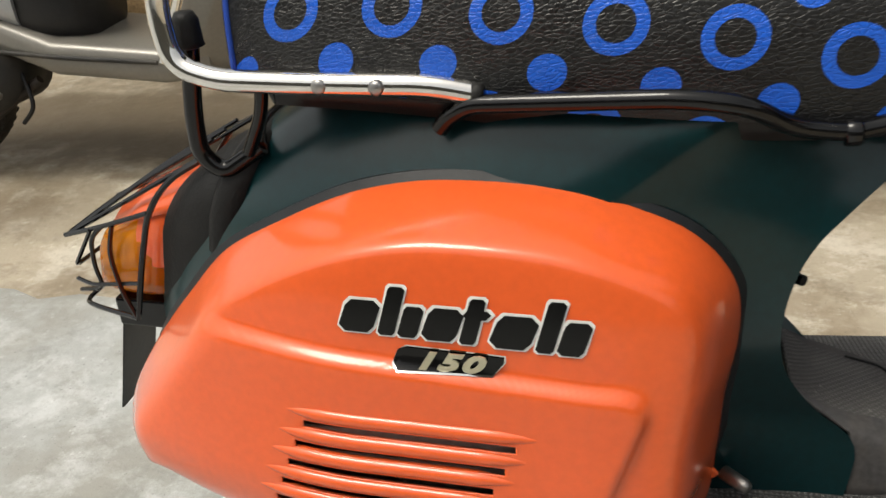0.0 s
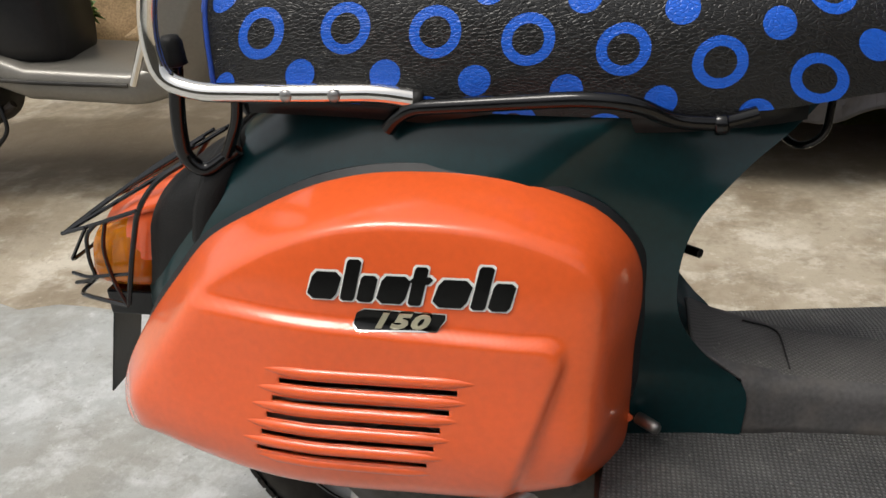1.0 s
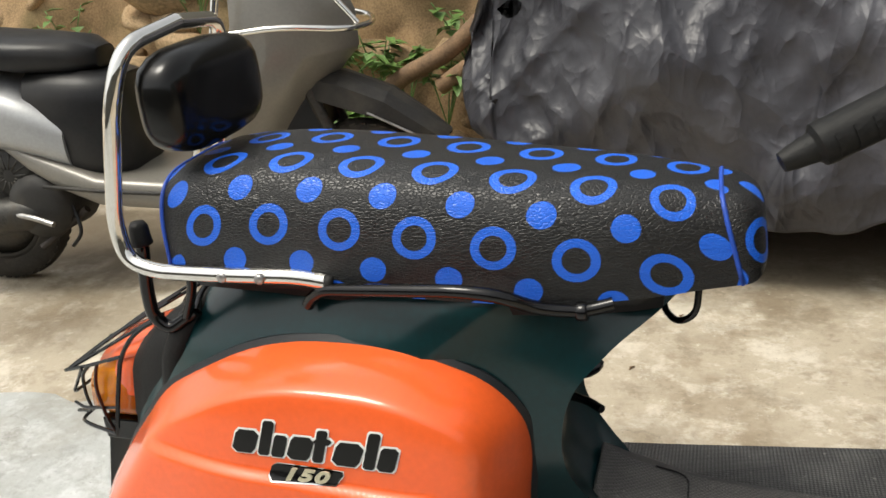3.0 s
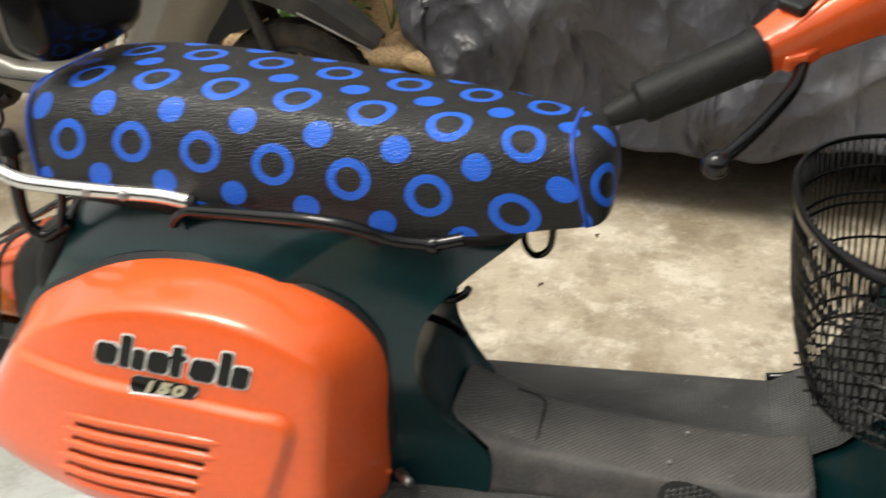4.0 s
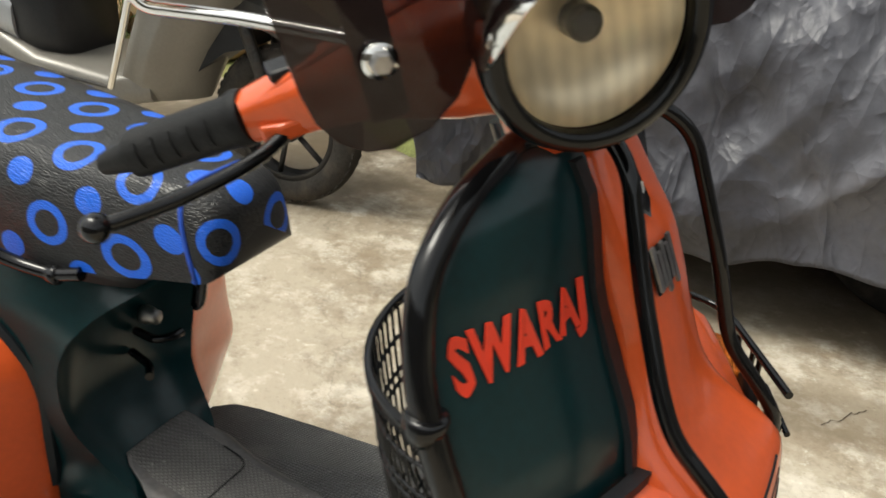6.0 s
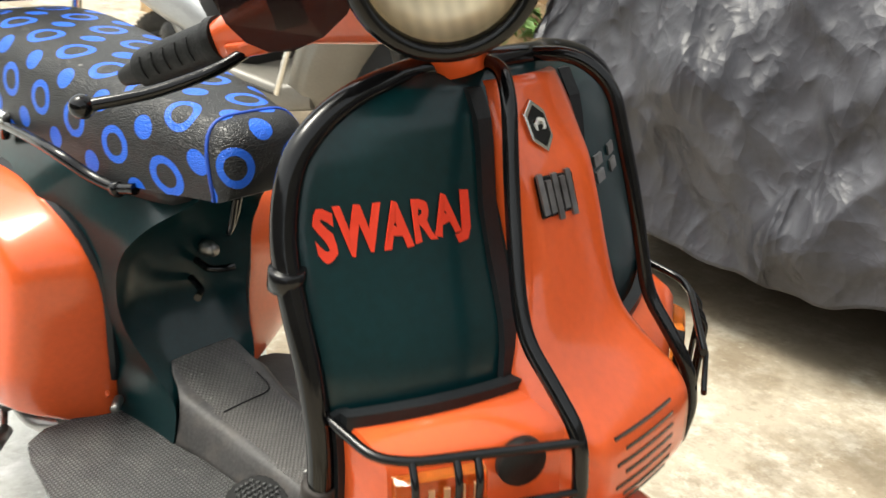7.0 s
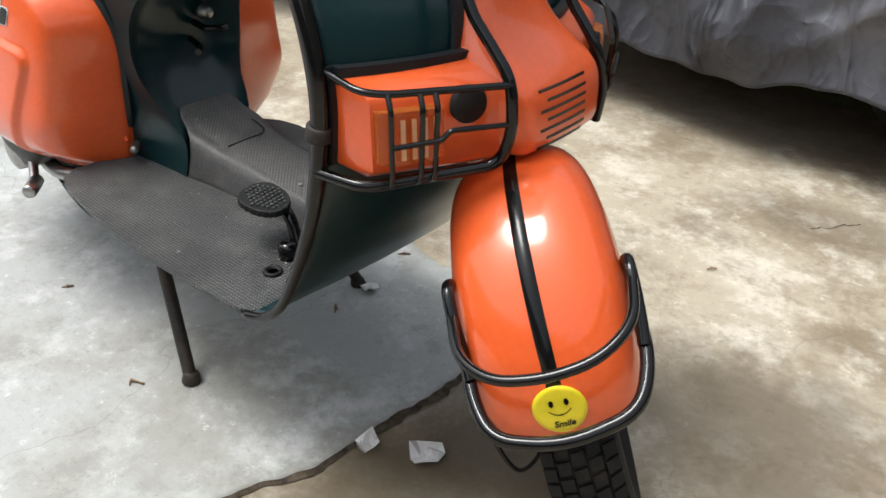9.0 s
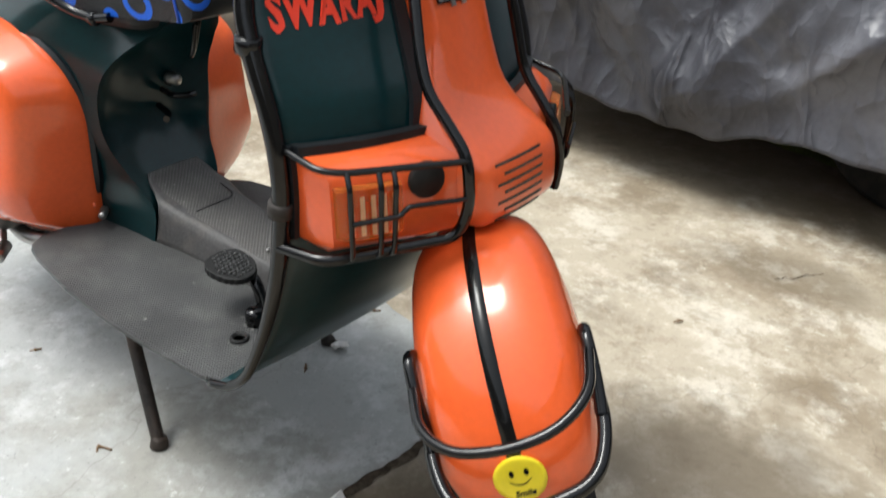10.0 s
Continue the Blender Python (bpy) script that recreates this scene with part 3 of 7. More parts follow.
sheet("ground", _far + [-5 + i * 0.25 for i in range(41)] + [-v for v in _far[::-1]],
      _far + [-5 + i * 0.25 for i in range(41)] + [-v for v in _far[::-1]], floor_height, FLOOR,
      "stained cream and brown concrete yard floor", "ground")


def screed_edge(y):
    """The ragged front edge of the newer cement layer."""
    base = lerp([(-2.0, 0.1), (-0.6, 0.18), (-0.285, 0.266), (-0.187, 0.302), (-0.096, 0.317), (-0.026, 0.311), (0.087, 0.334), (0.2, 0.32), (0.5, 0.1), (0.8, -0.4)], y)
    return base + 0.012 * noise.noise((y * 9, 1.7, 0)) + 0.005 * noise.noise((y * 40, 5.1, 0))


def build_screed():
    bm = bmesh.new()
    ys = [-3.98 + i * 0.2 for i in range(14)] + [-1.2 + i * 0.02 for i in range(84)]
    rows = []
    back = max(ys)
    for y in ys:
        e = screed_edge(y)
        xs = [-6.9, -6.0, -5.0, -4.0] + [-3.2 + i * 0.08 for i in range(44) if -3.2 + i * 0.08 < e - 0.08] + [e - 0.05, e - 0.012, e - 0.002, e]
        xs = [-6.9] * (52 - len(xs)) + xs
        row = []
        for k, x in enumerate(xs):
            z = 0.0045 + 0.0008 * noise.noise((x * 4, y * 4, 2)) if k < 50 else (0.0038 if k == 50 else -0.006)
            # the far edge feathers out in ragged tongues
            yy = y + step01(back - 0.3, back, y) * (0.10 * step01(-0.6, -1.4, x) - 0.04 * step01(-0.8, -0.2, x) + 0.14 * noise.noise((x * 2.6, 2.2, 0)) + 0.07 * noise.noise((x * 8, 6.2, 0)) + 0.03 * noise.noise((x * 24, 1.2, 0)))
            z -= 0.011 * step01(back - 0.02, back, y)
            row.append(bm.verts.new((x, yy, z)))
        rows.append(row)
    for a, b in zip(rows, rows[1:]):
        for s in range(len(a) - 1):
            bm.faces.new((a[s], b[s], b[s + 1], a[s + 1]))
    tagged(part("screed", bm, SCREED, None), "pale grey cement screed with a ragged broken edge", "floor", kind="structure")


build_screed()


def build_grime():
    """Dark crust that has gathered against the broken edge of the screed, and a crack in the old floor."""
    bm = bmesh.new()
    rows = []
    for i in range(180):
        y = -0.62 + i * 0.005
        e = screed_edge(y)
        w = 0.006 + 0.012 * max(0, 0.3 + noise.noise((y * 14, 7.7, 0))) + 0.004 * noise.noise((y * 60, 3.1, 0))
        rows.append([(e - 0.001, y, 0.0046), (e + 0.4 * w, y, 0.0022), (e + max(0.002, w), y, 0.0004)])
    loft(bm, rows, closed=False)
    tagged(part("grime_strip", bm, CRUST, None), "dark earthy crust along the broken screed edge", "dirt", kind="structure")
    bm = bmesh.new()
    line = [Vector((0.60 + 0.08 * t + 0.012 * noise.noise((t * 6, 1, 0)), 1.08 + 0.11 * t + 0.02 * noise.noise((t * 7, 5, 0)), 0.0004)) for t in (j / 24 for j in range(25))]
    loft(bm, [[p + Vector((-0.0011, 0.0005, 0)), p + Vector((0, 0, 0.0006)), p + Vector((0.0011, -0.0005, 0))] for p in line], closed=False)
    tagged(part("floor_crack", bm, CRUST, None), "dark crack across the old concrete floor", "crack", kind="structure")


CRUST = surface("dark_crust", (0.07, 0.055, 0.04), 0.95, vary=0.5, scale=40, bump=0.8, bump_scale=120, dirt=(0.16, 0.13, 0.1), dirt_amount=0.6, dirt_scale=30, specular=0.1)
build_grime()

# ---- the orange scooter ----
scooter = thing("motor_scooter", "orange and dark green step-through motor scooter on its centre stand", "scooter")

# hull under the seat: by height, where its front and tail lie and how wide it is
HULL_FRONT = [(0.28, -0.1), (0.345, -0.092), (0.366, -0.096), (0.38, -0.108), (0.396, -0.128), (0.43, -0.155), (0.46, -0.170), (0.496, -0.176), (0.54, -0.172), (0.574, -0.159), (0.60, -0.138), (0.625, -0.112), (0.663, -0.062), (0.69, -0.04)]
HULL_REAR = [(0.28, -0.62), (0.32, -0.70), (0.40, -0.80), (0.438, -0.80), (0.474, -0.785), (0.53, -0.745), (0.581, -0.70), (0.633, -0.645), (0.66, -0.605), (0.69, -0.55)]
HULL_WIDE = [(0.28, 0.105), (0.40, 0.125), (0.50, 0.14), (0.57, 0.142), (0.61, 0.135), (0.65, 0.118), (0.68, 0.102), (0.69, 0.09)]


HULL_MID = [(0.28, -0.112), (0.36, -0.122), (0.38, -0.138), (0.396, -0.152), (0.43, -0.18), (0.46, -0.197), (0.496, -0.205), (0.54, -0.205), (0.574, -0.196), (0.60, -0.18), (0.625, -0.155), (0.663, -0.1), (0.69, -0.055)]
HULL_NECK = [(0.28, 0.09), (0.345, 0.082), (0.38, 0.08), (0.42, 0.09), (0.46, 0.101), (0.5, 0.106), (0.56, 0.104), (0.60, 0.095), (0.64, 0.072), (0.665, 0.05), (0.69, 0.04)]


def build_hull():
    bm = bmesh.new()
    rings = []
    zs = [0.28 + i * 0.41 / 40 for i in range(41)]
    for z in zs:
        f, r, w, wf = lerp(HULL_FRONT, z), lerp(HULL_REAR, z), lerp(HULL_WIDE, z), lerp(HULL_NECK, z)
        ring = []
        for i in range(17):  # front, hollowed between the two flared rims
            t = -1 + 2 * i / 16
            t = math.copysign(abs(t) ** 0.8, t)
            mid = lerp(HULL_MID, z)
            k = 1 - abs(t) ** 3.2
            # the foot away from the pedal is drawn in under the tunnel cover
            ring.append((f - (0.014 * t * step01(0.34, 0.37, z) * step01(0.52, 0.44, z) if t > 0 else 0) + (mid - f) * k, t * (wf - (0.02 * step01(0.40, 0.36, z) if t > 0 else 0)), z))
        for i in range(1, 12):  # one side, from the rim back to the widest place
            t = i / 12
            ring.append((f - 0.008 - 0.19 * t, wf - 0.02 * step01(0.40, 0.36, z) * (1 - t) ** 3 + (w - wf) * t ** 1.4, z))
        xm = f - 0.198
        for i in range(0, 33):  # round the tail
            a = math.pi * i / 32
            c, s = math.cos(a), math.sin(a)
            ring.append((xm + (r - xm) * abs(s) ** (2 / 2.5), w * math.copysign(abs(c) ** (2 / 2.5), c), z))
        for i in range(11, 0, -1):
            t = i / 12
            ring.append((f - 0.008 - 0.19 * t, -wf - (w - wf) * t ** 1.4, z))
        rings.append(ring)
    top = rings[-1]
    cx = sum(p[0] for p in top) / len(top)
    for k, dz in ((0.93, 0.006), (0.6, 0.008), (0.1, 0.008)):
        rings.append([(cx + (p[0] - cx) * k, p[1] * k, 0.69 + dz) for p in top])
    loft(bm, rings)
    return part("hull", bm, GREEN, scooter, "glossy dark green pressed steel body")


hull = build_hull()
sharpen(hull, 100)

# ---- side cowls ----
COWL_C = Vector((-0.47, 0, 0.455))
COWL_RIM = [(-0.214, 0.43), (-0.209, 0.49), (-0.214, 0.535), (-0.232, 0.568), (-0.262, 0.595), (-0.305, 0.613), (-0.35, 0.623), (-0.41, 0.627),
            (-0.47, 0.625), (-0.53, 0.612), (-0.59, 0.586), (-0.653, 0.550), (-0.703, 0.498), (-0.755, 0.435), (-0.791, 0.375), (-0.802, 0.322),
            (-0.786, 0.294), (-0.72, 0.283), (-0.62, 0.272), (-0.50, 0.268), (-0.38, 0.270), (-0.29, 0.272), (-0.238, 0.284), (-0.219, 0.312), (-0.215, 0.37)]


def cowl_rim(n=9):
    return smooth_path([(x, 0, z) for x, z in COWL_RIM], n, True)


RIM = cowl_rim()
_fine = np.array([(p.x, p.z) for p in cowl_rim(10)])
_span = np.roll(_fine, -1, axis=0) - _fine


def rim_distance(x, z):
    """How far a place on the cowl's side lies from its rim."""
    d = np.array((x, z)) - _fine
    t = np.clip((d * _span).sum(1) / (_span * _span).sum(1), 0, 1)
    return float(np.hypot(*(d - _span * t[:, None]).T).min())


def cowl_depth(x, z):
    """How far out the cowl lies at a place on its side: a sloping shoulder inside the rim, then the flat side."""
    d = rim_distance(x, z)
    low = step01(0.40, 0.31, z)
    ramp = 0.021 + 0.012 * step01(-0.56, -0.74, x) + 0.014 * step01(-0.32, -0.22, x) * step01(0.58, 0.5, z) * (1 - low) + 0.03 * low
    u = d / ramp
    soft = 0.03 + 0.14 * step01(-0.34, -0.24, x) * step01(0.6, 0.52, z) + 0.12 * low + 0.05 * step01(-0.6, -0.72, x)
    rise = 0.5 * (u + 1 - math.sqrt((u - 1) ** 2 + soft)) - 0.5 * (1 - math.sqrt(1 + soft)) * max(0, 1 - u)
    rise = 0.88 * rise + 0.12 * math.sqrt(max(0.0, 1 - max(0.0, 1 - 0.8 * u) ** 2))
    edge = lerp([(0.26, 0.165), (0.34, 0.155), (0.45, 0.142), (0.6, 0.13), (0.66, 0.125)], z) - 0.03 * step01(-0.6, -0.78, x)
    edge += (lerp([(0.26, 0.118), (0.36, 0.109), (0.5, 0.11), (0.57, 0.12), (0.62, 0.13)], z) - edge) * step01(-0.36, -0.24, x)
    full = lerp([(0.26, 0.212), (0.29, 0.225), (0.325, 0.235), (0.37, 0.2405), (0.40, 0.239), (0.46, 0.229), (0.505, 0.2225), (0.55, 0.2145), (0.60, 0.204), (0.64, 0.198)], z) - 0.04 * step01(-0.5, -0.78, x) - 0.010 * step01(-0.34, -0.2, x)
    y = edge + (full - edge) * min(1.0, rise)
    # the raised lower panel
    ax = -0.281 + 0.34 * (z - 0.479) - x
    az = 0.503 + 0.052 * (-0.314 - x) - z
    r = 0.028
    into = r - math.hypot(r - ax, r - az) if ax < r and az < r else min(ax, az)
    return y + 0.0095 * step01(-0.0045, 0.0055, into) * step01(-0.78, -0.66, x) * step01(0.0, 0.05, d)


def on_cowl(x, z, out=0.0):
    return Vector((x, -cowl_depth(x, z) - out, z))


SLOTS = [(0.4525, -0.552, -0.377), (0.4325, -0.561, -0.385), (0.4135, -0.569, -0.394), (0.3930, -0.577, -0.401), (0.3725, -0.585, -0.409)]


def build_cowl(side):
    bm = bmesh.new()
    levels = [1 - (1 - i / 64) ** 1.4 for i in range(65)]
    vs = []
    for r in levels[1:]:
        ring = []
        for p in RIM:
            x, z = COWL_C.x + (p.x - COWL_C.x) * r, COWL_C.z + (p.z - COWL_C.z) * r
            ring.append((x, -cowl_depth(x, z), z))
        vs.append(ring)
    # the returned lip behind the rim
    vs.append([(COWL_C.x + (p.x - COWL_C.x) * 0.985, -cowl_depth(p.x, p.z) + 0.03, COWL_C.z + (p.z - COWL_C.z) * 0.985) for p in RIM])
    loft(bm, vs, caps=False)
    c = bm.verts.new((COWL_C.x, -cowl_depth(COWL_C.x, COWL_C.z), COWL_C.z))
    bm.verts.ensure_lookup_table()
    first = bm.verts[:len(RIM)]
    for i in range(len(RIM)):
        bm.faces.new((c, first[i], first[(i + 1) % len(RIM)]))
    for z, a, b in SLOTS:
        h = 0.0031
        for co, no in (((0, 0, z - h), (0, 0, 1)), ((0, 0, z + h), (0, 0, 1)), ((a, 0, 0), (1, 0, 0)), ((b, 0, 0), (1, 0, 0))):
            near = [f for f in bm.faces if abs(f.calc_center_median().z - z) < 0.05 and a - 0.06 < f.calc_center_median().x < b + 0.06]
            geom = set(near)
            for f in near:
                geom.update(f.edges), geom.update(f.verts)
            bmesh.ops.bisect_plane(bm, geom=list(geom), plane_co=co, plane_no=no)
        bad = [f for f in bm.faces if abs(f.calc_center_median().z - z) < h and a < f.calc_center_median().x < b and f.calc_center_median().y < -0.1]
        bmesh.ops.delete(bm, geom=bad, context="FACES")
    if side > 0:  # the other cowl stands out a little further
        for v in bm.verts:
            v.co.y, v.co.x = -v.co.y * 1.12, v.co.x + 0.012
    ob = part("side_cowl", bm, ORANGE, scooter, "glossy orange steel side cowl with louvre slots")
    thick(ob, 0.0016)
    # rounded lips over the slots
    for z, a, b in SLOTS:
        for dz in (0.0098,):
            bm = bmesh.new()
            n = 24
            pts, rad = [], []
            for i in range(n + 1):
                t = i / n
                x = a - 0.022 + (b - a + 0.046) * t
                q = on_cowl(x, z + dz, -0.0025)
                if side > 0:
                    q.y, q.x = -q.y * 1.12, q.x + 0.012
                pts.append(q), rad.append(0.0062 * (0.15 + 0.85 * min(1, 6 * t, 6 * (1 - t)) ** 0.7))
            part("louvre_lip", sweep(bm, pts, rad, 10), ORANGE, ob)
    z = 0.3725 - 0.0105
    bm = bmesh.new()
    pts = [on_cowl(-0.607 + 0.222 * i / 20, z, -0.003) for i in range(21)]
    if side > 0:
        pts = [Vector((q.x + 0.012, -q.y * 1.12, q.z)) for q in pts]
    part("louvre_lip", sweep(bm, pts, [0.0058 * (0.2 + 0.8 * min(1, i / 4, (20 - i) / 4)) for i in range(21)], 8), ORANGE, ob)
    # rubber edging along the upper rim
    rim = [p for p in RIM]
    k = len(rim)
    start = min(range(k), key=lambda i: (rim[i].x + 0.22) ** 2 + (rim[i].z - 0.36) ** 2)
    stop = min(range(k), key=lambda i: (rim[i].x + 0.735) ** 2 + (rim[i].z - 0.42) ** 2)
    bm = bmesh.new()
    line = [rim[i % k] for i in range(start, stop + (k if stop < start else 0) + 1)]
    rings = []
    for i, p in enumerate(line):
        o = Vector((p.x - COWL_C.x, 0, p.z - COWL_C.z)).normalized()
        d = cowl_depth(p.x, p.z)
        w = 0.0065 * min(1, (i + 2) / 6, (len(line) - i + 1) / 6)
        s = 1 if side > 0 else -1
        a = Vector((p.x, s * (d + 0.0015), p.z)) - o * 0.002
        b = Vector((p.x, s * (d - 0.006), p.z)) + o * w
        c = Vector((p.x, s * (d - 0.016), p.z)) + o * w * 0.7
        e = Vector((p.x, s * (d - 0.016), p.z)) - o * 0.002
        rings.append([a, b, c, e])
    if side > 0:
        rings = [[Vector((q.x + 0.012, q.y * 1.12, q.z)) for q in r_] for r_ in rings]
    part("rubber_edging", loft(bm, rings), BAND, ob, "dark grey rubber edging strip", smooth=False)
    return ob


cowl_right = build_cowl(-1)
cowl_left = build_cowl(1)


def on_cowl_bar(outline, out, material, name, parent):
    """A flat decal cut to an outline in x and z, laid on the cowl."""
    bm = bmesh.new()
    fan = [bm.verts.new(on_cowl(x, z, out)) for x, z in outline]
    bm.faces.new(fan)
    bmesh.ops.triangulate(bm, faces=bm.faces[:])
    bmesh.ops.subdivide_edges(bm, edges=bm.edges[:], cuts=2, use_grid_fill=True)
    for v in bm.verts:
        v.co = on_cowl(v.co.x, v.co.z, out)
    return part(name, bm, material, parent)


def cowl_marks():
    # maker's script as slanted bars: left edge, width, height of each
    x0, base, wide = -0.518, 0.536, 1.05
    bars = [(0.000, 0.027, 0.0, 0.026), (0.030, 0.013, 0.0, 0.039), (0.045, 0.015, 0.0, 0.025), (0.063, 0.026, 0.0, 0.026), (0.091, 0.012, 0.0, 0.036),
            (0.088, 0.022, 0.020, 0.027), (0.113, 0.030, 0.0, 0.026), (0.146, 0.013, 0.0, 0.040), (0.161, 0.019, 0.0, 0.026)]
    for grow, mat_, out, nm in ((0.0017, WHITE, 0.0012, "decal_outline"), (0.0, BLACKINK, 0.0022, "decal_bar")):
        for a, w, low, h in bars:
            a, w = a * wide, w * wide
            x, z, s = x0 + a, base - 0.028 * a, 0.22
            k = 0.18 * w
            outline = [(x + low * s - grow + k, z + low - grow), (x + low * s + w + grow - k, z + low - grow), (x + low * s + w + grow, z + low - grow + k), (x + h * s + w + grow, z + h + grow - k),
                       (x + h * s + w + grow - k, z + h + grow), (x + h * s - grow + k, z + h + grow), (x + h * s - grow, z + h + grow - k), (x + low * s - grow, z + low - grow + k)]
            on_cowl_bar(outline, out, mat_, nm, cowl_right)
    # displacement badge
    x, z, w, h = -0.474, 0.5105, 0.086, 0.0165
    for g, m_, o in ((0.0015, CHROME, 0.0015), (0.0, BLACKINK, 0.0028)):
        out = [(x - g, z - g + 0.004), (x + 0.004, z - g), (x + w - 0.008, z - g), (x + w + g, z + 0.010), (x + w + g, z + h + g - 0.002), (x + 0.010, z + h + g), (x + 0.003, z + h - 0.003)]
        on_cowl_bar(out, o, m_, "badge_plate", cowl_right)
    for me in letters("150", 0.0185, "badge_digit", extrude=0.0008, shear=0.35, offset=0.0008, spacing=1.15):
        for v in me.vertices:
            v.co = on_cowl(x + w / 2 - 0.0005 + v.co.x * 1.7, z + h / 2 + v.co.y * 1.0, 0.0055 + v.co.z)
        me.materials.append(PALEGOLD)
        ob = new("badge_digit", me)
        ob.parent = cowl_right
        tagged(ob, label="raised silver digit of the number 150")


cowl_marks()

# ---- seat ----
SEAT_TOP = [(-0.63, 0.806), (-0.60, 0.816), (-0.5, 0.822), (-0.35, 0.813), (-0.2, 0.799), (-0.1, 0.791), (-0.04, 0.784), (-0.005, 0.779)]
SEAT_HEM = [(-0.63, 0.694), (-0.5, 0.690), (-0.35, 0.680), (-0.2, 0.675), (-0.1, 0.679), (-0.04, 0.686), (0.0, 0.690)]
SEAT_WIDE = [(-0.63, 0.103), (-0.60, 0.109), (-0.5, 0.113), (-0.35, 0.113), (-0.2, 0.106), (-0.1, 0.091), (-0.04, 0.076), (-0.005, 0.068)]


def seat_section(x, grow=1.0):
    w, b, t = lerp(SEAT_WIDE, x) * grow, lerp(SEAT_HEM, x), lerp(SEAT_TOP, x)
    h = t - b
    pts = []
    n = 48
    for i in range(n + 1):
        a = math.pi * i / n
        c, s = math.cos(a), math.sin(a)
        # sides rise nearly straight, then a round shoulder and a gently crowned top
        y = -w * math.copysign(abs(c) ** 0.44, c) * (1 + 0.03 * math.sin(a))
        z = b + h * abs(s) ** 0.62
        # the nose leans back: its top lies behind its hem
        pts.append(Vector((x + 0.024 * (0.5 - (z - b) / h) * step01(-0.15, -0.005, x), y, z)))
    return pts


U0, V0, SKEW = 0.2523, 0.1035, 0.18  # how the printed cloth lies on the seat


def build_seat():
    seat = part("seat", bmesh.new(), VINYL, scooter, "black grained vinyl seat cover printed with blue rings and dots")
    bm = bmesh.new()
    uv = bm.loops.layers.uv.new("unrolled")
    xs = [-0.63 + i * 0.625 / 72 for i in range(73)]
    rows, vcoord = [], []
    for x in xs:
        pts = seat_section(x)
        length, along = 0.0, [0.0]
        for a, b in zip(pts, pts[1:]):
            length += (b - a).length
            along.append(length)
        mid = length / 2
        vcoord.append([v - mid for v in along])
        rows.append([bm.verts.new(p) for p in pts])
    for i in range(len(xs) - 1):
        for j in range(len(rows[0]) - 1):
            f = bm.faces.new((rows[i][j], rows[i + 1][j], rows[i + 1][j + 1], rows[i][j + 1]))
            for lp, (u, v) in zip(f.loops, ((i, j), (i + 1, j), (i + 1, j + 1), (i, j + 1))):
                lp[uv].uv = (xs[u] + U0 - SKEW * vcoord[u][v], vcoord[u][v] + V0)
    def end(row, way, reach, steps=9):
        """A rounded end: the last section shrinks as it leaves the seat; its print spreads from the middle."""
        base = [v.co.copy() for v in row]
        zl, zh = min(p.z for p in base), max(p.z for p in base)
        cz = zl + 0.5 * (zh - zl)
        shape = [(0.0, 1.0)]
        for i in range(1, steps + 1):
            f = i / steps
            shape.append((way * reach * math.sin(f * math.pi / 2), math.cos(f * math.pi / 2) ** 0.6 if i < steps else 0.12))

        def spread(p):
            """Length over the dome from its middle to each of the shrinking sections."""
            r = math.hypot(p.y, p.z - cz)
            out = [r * shape[-1][1]]
            for (d0, k0), (d1, k1) in zip(shape[::-1], shape[-2::-1]):
                out.append(out[-1] + math.hypot(d1 - d0, r * (k1 - k0)))
            out = out[::-1]
            return [(p.y / r * s + 0.0085, (p.z - cz) / r * s + 0.0445) for s in out]
        where = [spread(p) for p in base]
        mx = sum(p.x for p in base) / len(base)
        last = row
        for i in range(1, steps + 1):
            d, k = shape[i]
            nxt = [bm.verts.new((p.x + (mx - p.x) * i / steps + d, p.y * k, cz + (p.z - cz) * k)) for p in base]
            for j in range(len(base) - 1):
                face = bm.faces.new((last[j], last[j + 1], nxt[j + 1], nxt[j]))
                for lp, (m, q) in zip(face.loops, ((j, i - 1), (j + 1, i - 1), (j + 1, i), (j, i))):
                    lp[uv].uv = where[m][q]
            for lp in bm.faces.new((last[-1], last[0], nxt[0], nxt[-1])).loops:
                lp[uv].uv = (0.0206, 0.0)
            last = nxt
        for lp, w_ in zip(bm.faces.new(last).loops, where):
            lp[uv].uv = w_[-1]

    end(rows[0], -1, 0.016)
    end(rows[-1], 1, 0.039)
    # flat underside
    low = [r[0] for r in rows] + [r[-1] for r in rows[::-1]]
    for lp in bm.faces.new(low).loops:
        lp[uv].uv = (0.0206, 0.0)
    bmesh.ops.recalc_face_normals(bm, faces=bm.faces)
    bm.to_mesh(seat.data)
    bm.free()
    for p in seat.data.polygons:
        p.use_smooth = True
    sharpen(seat, 55)
    blue = surface("blue_piping", (0.015, 0.07, 0.42), 0.5, vary=0.15, scale=80)
    for x, m_, nm in ((-0.005, blue, "front_piping"), (-0.63, blue, "rear_piping")):
        bm = bmesh.new()
        part(nm, sweep(bm, [p + Vector((0, 0, 0.0)) for p in seat_section(x, 1.004)], 0.0026, 6), m_, seat, "blue stitched seam piping")
    bm = bmesh.new()
    rings = []
    for i in range(20):
        x = -0.60 + i * 0.53 / 19
        w, b = lerp(SEAT_WIDE, x) * 0.9, lerp(SEAT_HEM, x)
        rings.append([(x, -w, b - 0.018), (x, w, b - 0.018), (x, w, b + 0.01), (x, -w, b + 0.01)])
    part("seat_pan", loft(bm, rings), PLASTIC, seat)
    return seat


build_seat()

